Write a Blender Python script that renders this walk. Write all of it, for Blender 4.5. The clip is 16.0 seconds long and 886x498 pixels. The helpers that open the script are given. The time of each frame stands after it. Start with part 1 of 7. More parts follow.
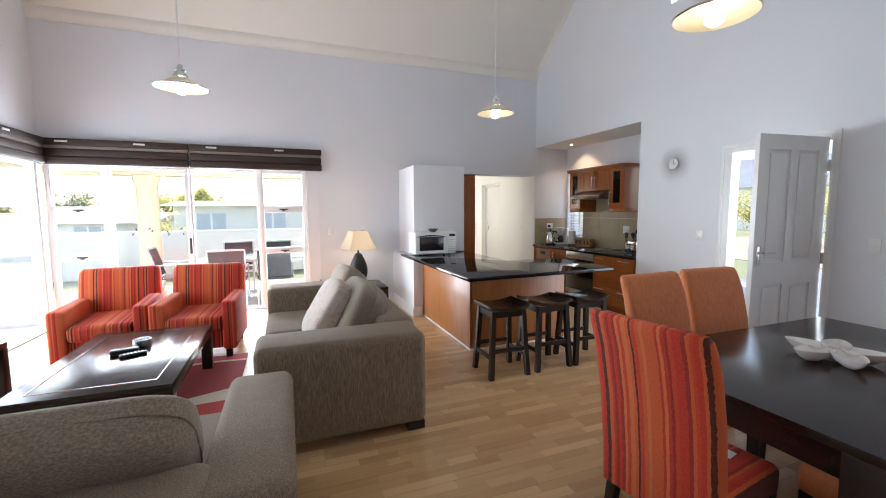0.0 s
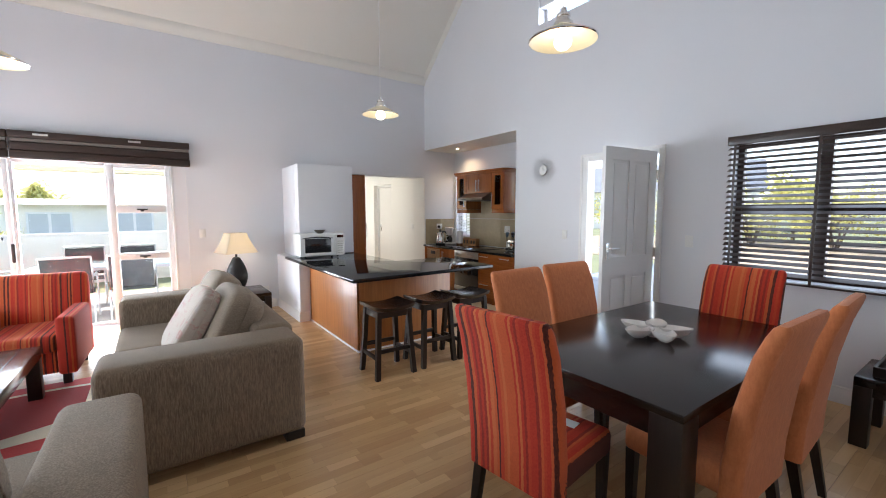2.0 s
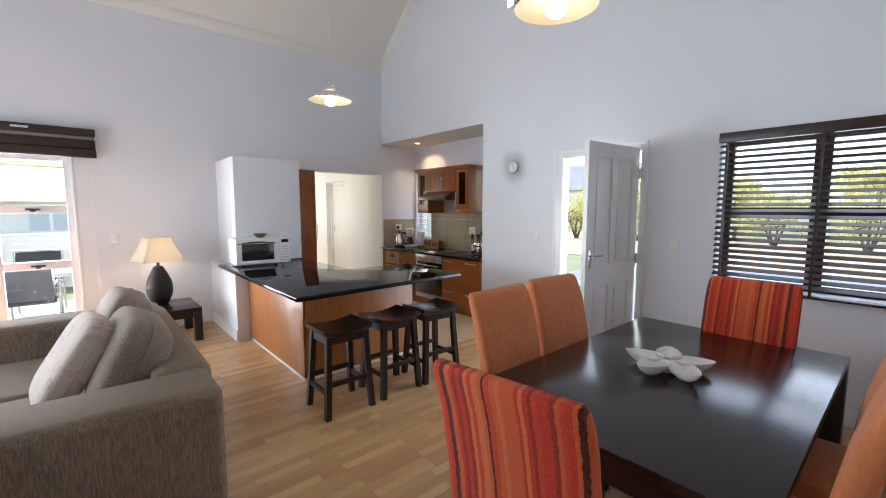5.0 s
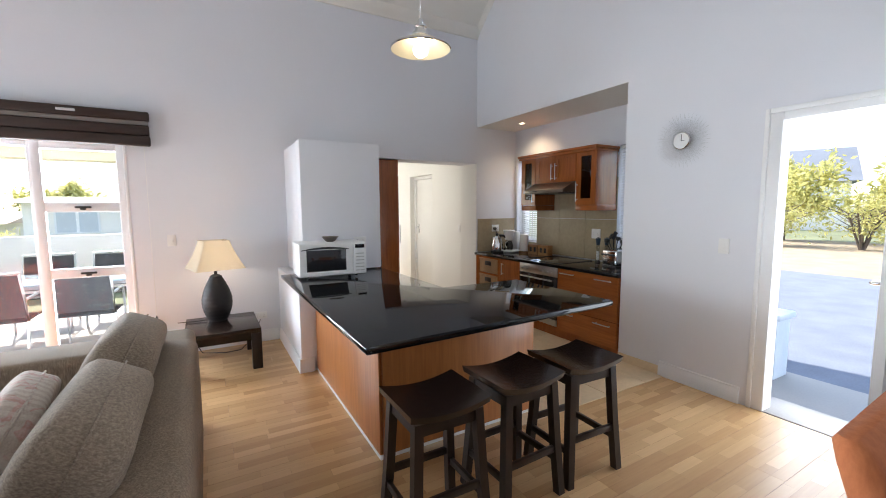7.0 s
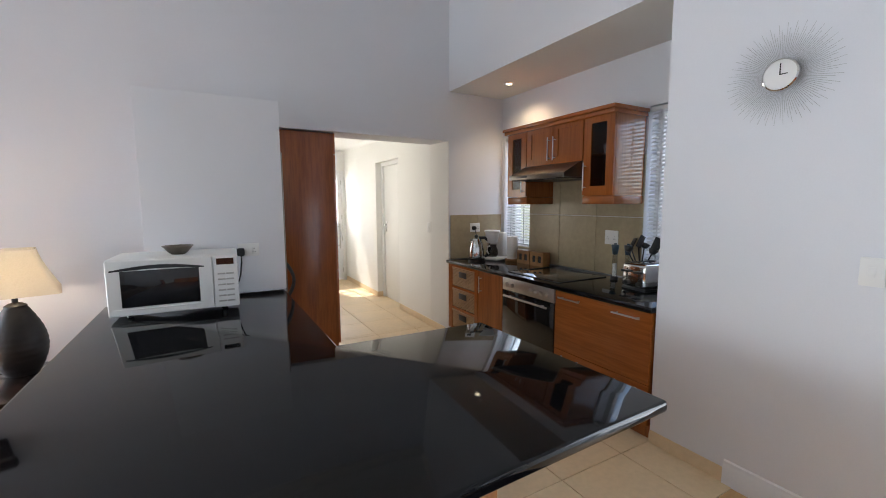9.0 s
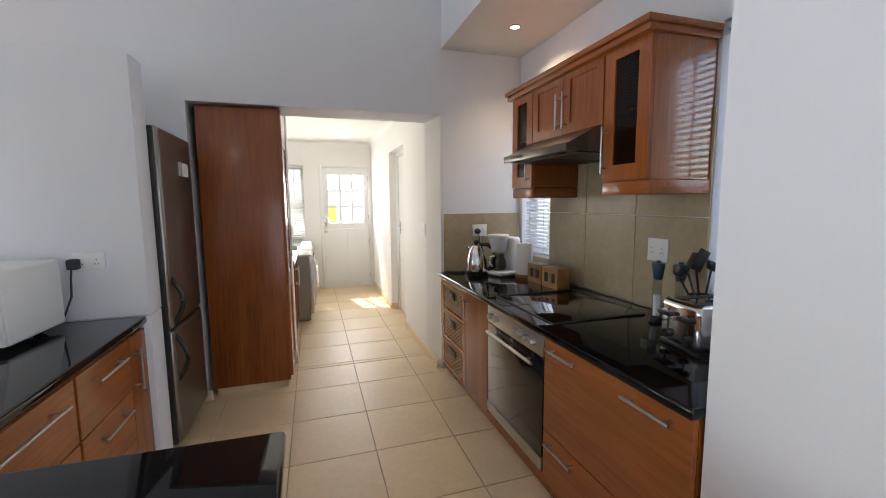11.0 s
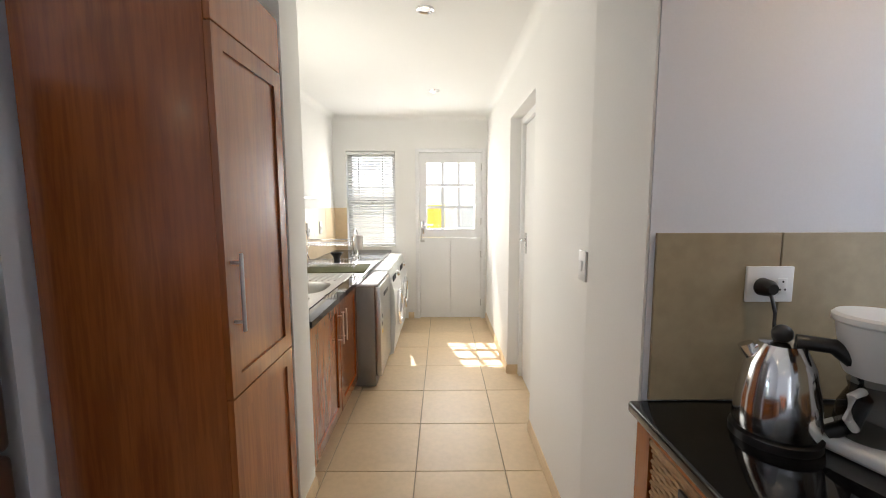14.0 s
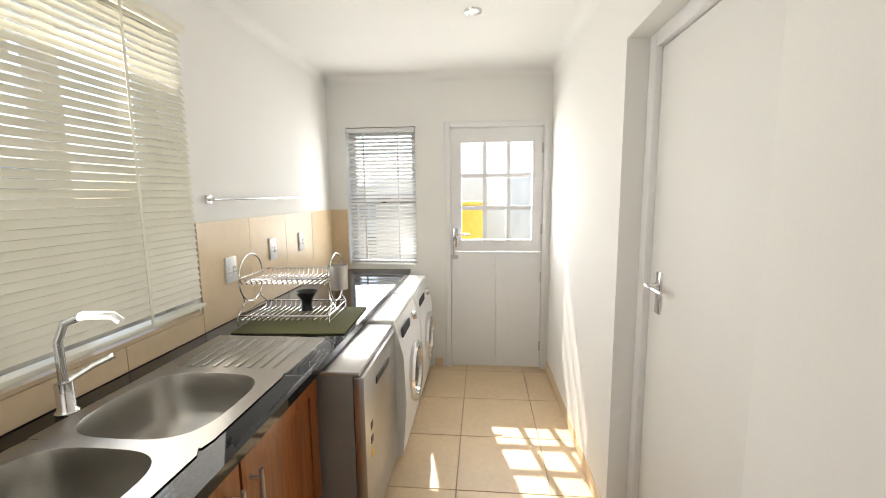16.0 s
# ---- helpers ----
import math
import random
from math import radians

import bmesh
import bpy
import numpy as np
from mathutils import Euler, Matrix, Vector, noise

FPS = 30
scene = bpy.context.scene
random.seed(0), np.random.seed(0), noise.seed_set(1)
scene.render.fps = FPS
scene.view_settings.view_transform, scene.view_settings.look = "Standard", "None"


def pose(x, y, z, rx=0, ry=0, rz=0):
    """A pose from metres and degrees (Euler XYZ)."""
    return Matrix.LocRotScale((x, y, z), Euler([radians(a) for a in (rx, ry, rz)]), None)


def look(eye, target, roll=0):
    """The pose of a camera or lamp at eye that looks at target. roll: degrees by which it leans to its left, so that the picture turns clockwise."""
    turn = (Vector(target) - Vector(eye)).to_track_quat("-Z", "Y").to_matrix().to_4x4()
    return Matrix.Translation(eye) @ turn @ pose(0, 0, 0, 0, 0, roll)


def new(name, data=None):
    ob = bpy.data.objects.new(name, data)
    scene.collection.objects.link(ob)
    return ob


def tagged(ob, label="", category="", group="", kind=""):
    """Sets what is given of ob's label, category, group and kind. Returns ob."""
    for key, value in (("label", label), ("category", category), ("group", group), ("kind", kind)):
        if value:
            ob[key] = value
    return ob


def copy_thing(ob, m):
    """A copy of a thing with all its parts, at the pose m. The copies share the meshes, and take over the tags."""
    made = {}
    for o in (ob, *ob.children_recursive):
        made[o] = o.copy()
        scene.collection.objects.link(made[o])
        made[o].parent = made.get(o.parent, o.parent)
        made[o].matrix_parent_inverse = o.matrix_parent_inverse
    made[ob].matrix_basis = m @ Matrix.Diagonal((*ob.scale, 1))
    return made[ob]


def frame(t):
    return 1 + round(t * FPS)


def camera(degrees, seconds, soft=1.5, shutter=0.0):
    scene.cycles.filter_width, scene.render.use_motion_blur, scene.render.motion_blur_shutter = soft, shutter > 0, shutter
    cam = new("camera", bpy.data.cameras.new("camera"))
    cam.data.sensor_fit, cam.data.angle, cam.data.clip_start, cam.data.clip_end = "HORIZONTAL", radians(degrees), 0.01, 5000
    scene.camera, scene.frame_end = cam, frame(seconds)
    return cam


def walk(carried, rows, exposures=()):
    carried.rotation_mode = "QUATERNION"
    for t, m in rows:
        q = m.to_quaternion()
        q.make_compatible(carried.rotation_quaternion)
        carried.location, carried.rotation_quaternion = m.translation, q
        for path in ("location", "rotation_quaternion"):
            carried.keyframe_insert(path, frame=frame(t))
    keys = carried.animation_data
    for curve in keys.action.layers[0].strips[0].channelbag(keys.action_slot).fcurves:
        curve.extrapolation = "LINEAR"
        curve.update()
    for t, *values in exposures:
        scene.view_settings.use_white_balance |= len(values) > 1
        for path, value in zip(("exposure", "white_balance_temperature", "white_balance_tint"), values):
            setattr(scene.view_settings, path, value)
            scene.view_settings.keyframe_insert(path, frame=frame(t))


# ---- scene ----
EXPO = 1.9
cam = camera(94.4, 16.0, 1.0)
PATH = [
    (0, (-0.056, -0.09, 1.491), (0.653, 1.77, 1.304), -0.3),
    (0.5, (-0.027, -0.118, 1.497), (0.798, 1.694, 1.307), -0.3),
    (1, (0.002, -0.141, 1.493), (0.947, 1.611, 1.303), -0.1),
    (1.5, (0.03, -0.156, 1.487), (1.078, 1.537, 1.3), -0.2),
    (2, (0.043, -0.175, 1.492), (1.186, 1.456, 1.307), -0.1),
    (2.5, (0.062, -0.192, 1.505), (1.284, 1.381, 1.318), -0.0),
    (3, (0.091, -0.208, 1.498), (1.39, 1.301, 1.316), -0.2),
    (5.5, (0.442, 0.609, 1.543), (1.746, 2.112, 1.339), 0.1),
    (6, (0.556, 0.937, 1.517), (1.668, 2.587, 1.316), -0.2),
    (6.5, (0.689, 1.26, 1.507), (1.713, 2.966, 1.308), -0.2),
    (7, (0.897, 1.593, 1.491), (1.892, 3.317, 1.293), -0.3),
    (7.5, (1.109, 1.921, 1.47), (2.102, 3.645, 1.272), -0.2),
    (8, (1.376, 2.206, 1.457), (2.373, 3.928, 1.257), -0.1),
    (8.5, (1.701, 2.422, 1.459), (2.687, 4.149, 1.248), -0.1),
    (9, (2.063, 2.668, 1.469), (3.039, 4.4, 1.245), -0.2),
    (9.9, (2.670, 2.920, 1.458), (3.522, 4.707, 1.236), -0.3),
    (10.6, (3.120, 3.100, 1.438), (3.813, 4.955, 1.216), -0.45),
    (11.5, (3.482, 3.621, 1.416), (3.957, 5.551, 1.193), -0.6),
    (12, (3.618, 3.937, 1.428), (3.967, 5.893, 1.207), -0.7),
    (12.5, (3.728, 4.26, 1.437), (3.959, 6.234, 1.214), -0.6),
    (13, (3.759, 4.644, 1.423), (3.87, 6.628, 1.197), -0.6),
    (13.5, (3.778, 5.064, 1.408), (3.827, 7.052, 1.19), -0.2),
    (14, (3.751, 5.413, 1.416), (3.754, 7.401, 1.196), -0.2),
    (14.5, (3.704, 5.809, 1.417), (3.652, 7.796, 1.198), -0.0),
    (15, (3.692, 6.216, 1.421), (3.609, 8.201, 1.194), -0.2),
    (15.5, (3.695, 6.569, 1.435), (3.573, 8.551, 1.199), -0.4),
    (16, (3.73, 6.979, 1.485), (3.544, 8.953, 1.223), -0.6),
]

walk(cam, [(t, look(eye, target, roll)) for t, eye, target, roll in PATH], [(0, EXPO), (1.5, EXPO + 0.04), (3, EXPO + 0.03), (6, EXPO + 0.03), (7, EXPO - 0.02), (9, EXPO - 0.07), (11.5, EXPO + 0.12), (12.5, EXPO - 0.02), (13, EXPO), (14, EXPO), (15, EXPO - 0.05), (15.5, EXPO - 0.2), (16, EXPO - 0.25)])

# ---- light: clear sky, sun from beyond the patio side, lamps of the place ----
world = bpy.data.worlds.new("sky")
scene.world = world
world.use_nodes = True
wn = world.node_tree
sky = wn.nodes.new("ShaderNodeTexSky")
sky.sky_type = "NISHITA"
sky.sun_disc = False
SUN_WAY = Vector((0.20, -0.85, -1.0)).normalized()
sky.sun_elevation = math.asin(-SUN_WAY.z)
sky.sun_rotation = math.atan2(-SUN_WAY.x, -SUN_WAY.y)
sky.air_density, sky.dust_density = 1.0, 1.2
wn.links.new(sky.outputs[0], wn.nodes["Background"].inputs[0])
wn.nodes["Background"].inputs[1].default_value = 0.145
sun = new("sun", bpy.data.lights.new("sun", "SUN"))
sun.data.energy, sun.data.angle, sun.data.color = 2.7, radians(0.5), (1.0, 0.95, 0.87)
sun.matrix_world = look((0, 0, 30), Vector((0, 0, 30)) + SUN_WAY)


def opening_light(name, eye, target, w, h, power, color=(0.86, 0.92, 1.0)):
    """Sky light that enters through an opening."""
    d = bpy.data.lights.new(name, "AREA")
    d.shape, d.size, d.size_y, d.energy, d.color = "RECTANGLE", w, h, power, color
    ob = new(name, d)
    ob.matrix_world = look(eye, target)
    return ob


def bulb_light(name, at, power, radius=0.05, color=(1.0, 0.80, 0.55)):
    d = bpy.data.lights.new(name, "POINT")
    d.energy, d.shadow_soft_size, d.color = power, radius, color
    ob = new(name, d)
    ob.location = at
    return ob


opening_light("patio_light", (-1.3, 6.98, 1.1), (-1.3, 0, 0.9), 3.0, 2.0, 94, (0.80, 0.89, 1.0))
opening_light("left_glass_light", (-3.2, 4.9, 1.1), (2, 4.4, 0.9), 3.0, 2.0, 36, (0.80, 0.89, 1.0))
opening_light("entrance_light", (4.65, 2.5, 1.1), (0, 2.5, 0.8), 0.85, 2.0, 9)
opening_light("gable_window_light", (4.65, 3.2, 4.55), (0, 3.2, 2.5), 1.0, 1.2, 40, (0.80, 0.89, 1.0))
opening_light("dining_window_light", (4.7, 0.8, 1.5), (0, 0.8, 1.2), 1.2, 1.2, 4)
opening_light("scullery_door_light", (3.85, 10.75, 1.5), (3.8, 7, 1.0), 0.6, 0.8, 9, (1.0, 0.97, 0.92))
opening_light("scullery_end_window_light", (2.9, 10.365, 1.5), (3.3, 7, 1.3), 0.5, 1.0, 3, (1.0, 0.97, 0.92))
opening_light("scullery_window_light", (2.515, 8.05, 1.6), (4, 8.05, 1.8), 1.2, 1.15, 4.6, (1.0, 0.96, 0.88))
opening_light("kitchen_window_light", (5.35, 6.28, 1.6), (3, 6.0, 1.2), 0.4, 1.1, 1.6)
opening_light("kitchen_window_light", (5.35, 4.5, 1.6), (3, 4.9, 1.2), 0.4, 1.1, 0.5)
for at in ((2.25, 1.63, 2.55), (2.3, 4.33, 2.6), (-0.89, 4.3, 2.57)):
    bulb_light("pendant_light", at, 0.1, 0.045)
bulb_light("table_lamp_light", (0.955, 6.2, 1.0), 0.6, 0.04, (1.0, 0.72, 0.44))
for y in (6.017,):
    d = bpy.data.lights.new("downlight_beam", "SPOT")
    d.energy, d.spot_size, d.spot_blend, d.shadow_soft_size, d.color = 4.6, radians(125), 0.8, 0.03, (1.0, 0.74, 0.45)
    ob = new("downlight_beam", d)
    ob.matrix_world = look((4.707, y, 2.615), (5.0, y, 1.2))

# ---- materials ----
def nodes_of(name):
    m = bpy.data.materials.new(name)
    m.use_nodes = True
    t = m.node_tree
    return m, t, t.nodes["Principled BSDF"]


def add(t, kind, **values):
    n = t.nodes.new(kind)
    for key, v in values.items():
        n.inputs[key].default_value = v
    return n


def coords(t, scale=(1, 1, 1), rot=(0, 0, 0), kind="Object"):
    tc, mp = t.nodes.new("ShaderNodeTexCoord"), t.nodes.new("ShaderNodeMapping")
    mp.inputs["Scale"].default_value, mp.inputs["Rotation"].default_value = scale, rot
    t.links.new(tc.outputs[kind], mp.inputs["Vector"])
    return mp.outputs["Vector"]


def ramp(t, fac, stops):
    r = t.nodes.new("ShaderNodeValToRGB")
    e = r.color_ramp.elements
    while len(e) < len(stops):
        e.new(0.5)
    for el, (p, c) in zip(e, stops):
        el.position, el.color = p, (*c, 1)
    t.links.new(fac, r.inputs["Fac"])
    return r.outputs["Color"]


def mixc(t, fac, a, b, mode="MIX"):
    m = t.nodes.new("ShaderNodeMix")
    m.data_type, m.blend_type = "RGBA", mode
    for sock, v in ((m.inputs["Factor"], fac), (m.inputs["A"], a), (m.inputs["B"], b)):
        if isinstance(v, bpy.types.NodeSocket):
            t.links.new(v, sock)
        elif isinstance(v, (int, float)):
            sock.default_value = v
        else:
            sock.default_value = (*v, 1)
    return m.outputs["Result"]


def bump(t, b, height, strength=0.2, distance=0.01):
    n = add(t, "ShaderNodeBump", Strength=strength, Distance=distance)
    t.links.new(height, n.inputs["Height"])
    t.links.new(n.outputs["Normal"], b.inputs["Normal"])


def shade(c, k):
    return tuple(min(1.0, v * k) for v in c)


def surf(name, col, rough=0.5, var=0.08, scale=3.0, bumps=0.1, fine=80.0, metal=0.0, coat=0.0, kind="Object"):
    """A plain surface with stains at one scale and grain at another."""
    m, t, b = nodes_of(name)
    v = coords(t, kind=kind)
    big, small = add(t, "ShaderNodeTexNoise", Scale=scale, Detail=4.0), add(t, "ShaderNodeTexNoise", Scale=fine, Detail=3.0)
    t.links.new(v, big.inputs["Vector"]), t.links.new(v, small.inputs["Vector"])
    c = ramp(t, big.outputs[0], [(0.3, shade(col, 1 - var)), (0.7, shade(col, 1 + var))])
    c = mixc(t, var * 1.5, c, ramp(t, small.outputs[0], [(0.35, shade(col, 0.75)), (0.65, shade(col, 1.2))]))
    t.links.new(c, b.inputs["Base Color"])
    r = t.nodes.new("ShaderNodeMapRange")
    r.inputs["To Min"].default_value, r.inputs["To Max"].default_value = rough * 0.85, min(1, rough * 1.15)
    t.links.new(big.outputs[0], r.inputs["Value"]), t.links.new(r.outputs[0], b.inputs["Roughness"])
    b.inputs["Metallic"].default_value, b.inputs["Coat Weight"].default_value = metal, coat
    if bumps:
        bump(t, b, small.outputs[0], bumps, 0.002)
    return m


def wood(name, dark, light, along="Z", rough=0.35, grain=1.0, coat=0.0, rand=0.25):
    m, t, b = nodes_of(name)
    s = {"X": (0.9, 14, 14), "Y": (14, 0.9, 14), "Z": (14, 14, 0.9)}[along]
    v = coords(t, tuple(k * grain for k in s))
    info = t.nodes.new("ShaderNodeObjectInfo")
    n1 = add(t, "ShaderNodeTexNoise", Scale=1.0, Detail=6.0, Roughness=0.6, Distortion=0.4)
    n1.noise_dimensions = "4D"
    k = t.nodes.new("ShaderNodeMath")
    k.operation, k.inputs[1].default_value = "MULTIPLY", 30.0
    t.links.new(info.outputs["Random"], k.inputs[0]), t.links.new(k.outputs[0], n1.inputs["W"])
    n2 = add(t, "ShaderNodeTexNoise", Scale=7.0, Detail=3.0)
    t.links.new(v, n1.inputs["Vector"]), t.links.new(v, n2.inputs["Vector"])
    c = ramp(t, n1.outputs[0], [(0.28, dark), (0.72, light)])
    c = mixc(t, 0.22, c, ramp(t, n2.outputs[0], [(0.4, shade(dark, 0.7)), (0.6, shade(light, 1.1))]))
    br = t.nodes.new("ShaderNodeHueSaturation")
    mr = t.nodes.new("ShaderNodeMapRange")
    mr.inputs["To Min"].default_value, mr.inputs["To Max"].default_value = 1 - rand, 1 + rand
    t.links.new(info.outputs["Random"], mr.inputs["Value"]), t.links.new(mr.outputs[0], br.inputs["Value"])
    t.links.new(c, br.inputs["Color"]), t.links.new(br.outputs[0], b.inputs["Base Color"])
    b.inputs["Roughness"].default_value, b.inputs["Coat Weight"].default_value = rough, coat
    b.inputs["Coat Roughness"].default_value = 0.08
    bump(t, b, n2.outputs[0], 0.08, 0.001)
    return m


def fabric(name, stops, noise=120.0, rough=0.9, sheen=0.04, relief=0.5, warp=0.35):
    m, t, b = nodes_of(name)
    n = add(t, "ShaderNodeTexNoise", Scale=noise, Detail=4.0, Roughness=0.7)
    t.links.new(coords(t, (1, 1, warp)), n.inputs["Vector"])
    big = add(t, "ShaderNodeTexNoise", Scale=4.0, Detail=3.0)
    t.links.new(coords(t), big.inputs["Vector"])
    c = mixc(t, 0.14, ramp(t, n.outputs[0], stops), ramp(t, big.outputs[0], [(0.3, shade(stops[0][1], 0.8)), (0.7, stops[-1][1])]))
    t.links.new(c, b.inputs["Base Color"])
    b.inputs["Roughness"].default_value, b.inputs["Sheen Weight"].default_value = rough, sheen
    bump(t, b, n.outputs[0], relief, 0.003)
    return m


def stripes(name, scale=9.0):
    """Red, orange and black-brown upright stripes of uneven width."""
    m, t, b = nodes_of(name)
    sep = t.nodes.new("ShaderNodeSeparateXYZ")
    t.links.new(coords(t, (scale, scale, scale)), sep.inputs[0])
    wob = add(t, "ShaderNodeTexNoise", Scale=55.0, Detail=3.0)
    t.links.new(coords(t), wob.inputs["Vector"])
    sway = t.nodes.new("ShaderNodeMath")
    sway.operation, sway.inputs[1].default_value = "MULTIPLY_ADD", 0.035
    t.links.new(wob.outputs[0], sway.inputs[0]), t.links.new(sep.outputs["X"], sway.inputs[2])
    n = add(t, "ShaderNodeTexVoronoi", Scale=19.0)
    n.voronoi_dimensions = "1D"
    t.links.new(sway.outputs[0], n.inputs["W"])
    pick = t.nodes.new("ShaderNodeSeparateColor")
    t.links.new(n.outputs["Color"], pick.inputs[0])
    rs = t.nodes.new("ShaderNodeValToRGB")
    rs.color_ramp.interpolation = "CONSTANT"
    e = rs.color_ramp.elements
    bands = [(0.0, (0.62, 0.11, 0.03)), (0.24, (0.54, 0.03, 0.013)), (0.52, (0.66, 0.16, 0.05)), (0.62, (0.30, 0.018, 0.011)), (0.74, (0.06, 0.013, 0.010)), (0.87, (0.58, 0.05, 0.018))]
    while len(e) < len(bands):
        e.new(0.5)
    for el, (p, c) in zip(e, bands):
        el.position, el.color = p, (*c, 1)
    t.links.new(pick.outputs[0], rs.inputs["Fac"])
    f = add(t, "ShaderNodeTexNoise", Scale=160.0, Detail=3.0)
    t.links.new(coords(t), f.inputs["Vector"])
    c = mixc(t, 0.16, rs.outputs[0], ramp(t, f.outputs[0], [(0.35, (0.05, 0.008, 0.006)), (0.65, (0.6, 0.11, 0.04))]))
    t.links.new(c, b.inputs["Base Color"])
    b.inputs["Roughness"].default_value, b.inputs["Sheen Weight"].default_value = 0.9, 0.04
    bump(t, b, f.outputs[0], 0.35, 0.002)
    return m


def glass_mat(name, tint=(1, 1, 1), rough=0.0):
    """Thin window glass: clear, with its gloss by Fresnel."""
    m, t, b = nodes_of(name)
    t.nodes.remove(b)
    tr, gl = t.nodes.new("ShaderNodeBsdfTransparent"), t.nodes.new("ShaderNodeBsdfGlossy")
    tr.inputs[0].default_value, gl.inputs["Roughness"].default_value = (*tint, 1), rough
    mx, lw = t.nodes.new("ShaderNodeMixShader"), t.nodes.new("ShaderNodeLayerWeight")
    lw.inputs["Blend"].default_value = 0.5
    pw, fr = t.nodes.new("ShaderNodeMath"), t.nodes.new("ShaderNodeMath")
    pw.operation, pw.inputs[1].default_value = "POWER", 5.0
    fr.operation, fr.inputs[1].default_value, fr.inputs[2].default_value = "MULTIPLY_ADD", 0.8, 0.03
    t.links.new(lw.outputs["Facing"], pw.inputs[0]), t.links.new(pw.outputs[0], fr.inputs[0])
    t.links.new(fr.outputs[0], mx.inputs[0])
    t.links.new(tr.outputs[0], mx.inputs[1]), t.links.new(gl.outputs[0], mx.inputs[2])
    t.links.new(mx.outputs[0], t.nodes["Material Output"].inputs[0])
    return m


def glow(name, col, power):
    m, t, b = nodes_of(name)
    b.inputs["Base Color"].default_value = (*shade(col, 0.9), 1)
    b.inputs["Emission Color"].default_value, b.inputs["Emission Strength"].default_value = (*col, 1), power
    return m


def laminate():
    """Beech strips, three to a board, of uneven tone."""
    m, t, b = nodes_of("laminate")
    tc = t.nodes.new("ShaderNodeTexCoord")
    info = t.nodes.new("ShaderNodeObjectInfo")
    shift = t.nodes.new("ShaderNodeVectorMath")
    shift.operation = "MULTIPLY_ADD"
    comb = t.nodes.new("ShaderNodeCombineXYZ")
    for k in "XYZ":
        t.links.new(info.outputs["Random"], comb.inputs[k])
    t.links.new(comb.outputs[0], shift.inputs[0])
    shift.inputs[1].default_value = (7.0, 0.0, 3.0)
    t.links.new(tc.outputs["Object"], shift.inputs[2])
    br = add(t, "ShaderNodeTexBrick", Scale=1.0)
    br.inputs["Brick Width"].default_value, br.inputs["Row Height"].default_value = 0.42, 0.065
    br.inputs["Mortar Size"].default_value, br.inputs["Mortar Smooth"].default_value = 0.0006, 0.3
    br.inputs["Color1"].default_value, br.inputs["Color2"].default_value = (0.43, 0.24, 0.10, 1), (0.68, 0.45, 0.225, 1)
    br.inputs["Mortar"].default_value = (0.30, 0.16, 0.07, 1)
    br.offset, br.offset_frequency = 0.37, 2
    t.links.new(shift.outputs[0], br.inputs["Vector"])
    mp = t.nodes.new("ShaderNodeMapping")
    mp.inputs["Scale"].default_value = (3.0, 60.0, 1.0)
    t.links.new(shift.outputs[0], mp.inputs[0])
    g = add(t, "ShaderNodeTexNoise", Scale=1.0, Detail=5.0, Roughness=0.6)
    t.links.new(mp.outputs[0], g.inputs["Vector"])
    c = mixc(t, 0.2, br.outputs[0], ramp(t, g.outputs[0], [(0.3, (0.40, 0.21, 0.085)), (0.7, (0.68, 0.44, 0.22))]))
    t.links.new(c, b.inputs["Base Color"])
    b.inputs["Roughness"].default_value = 0.33
    bump(t, b, g.outputs[0], 0.05, 0.0006)
    return m


def granite():
    m, t, b = nodes_of("black_granite")
    v = coords(t)
    vo = add(t, "ShaderNodeTexVoronoi", Scale=260.0)
    no = add(t, "ShaderNodeTexNoise", Scale=90.0, Detail=4.0)
    t.links.new(v, vo.inputs["Vector"]), t.links.new(v, no.inputs["Vector"])
    c = mixc(t, 0.5, ramp(t, vo.outputs["Distance"], [(0.0, (0.016, 0.018, 0.02)), (0.25, (0.004, 0.004, 0.005))]),
             ramp(t, no.outputs[0], [(0.55, (0.004, 0.004, 0.005)), (0.75, (0.022, 0.024, 0.026))]))
    t.links.new(c, b.inputs["Base Color"])
    b.inputs["Roughness"].default_value, b.inputs["IOR"].default_value = 0.04, 1.37
    return m


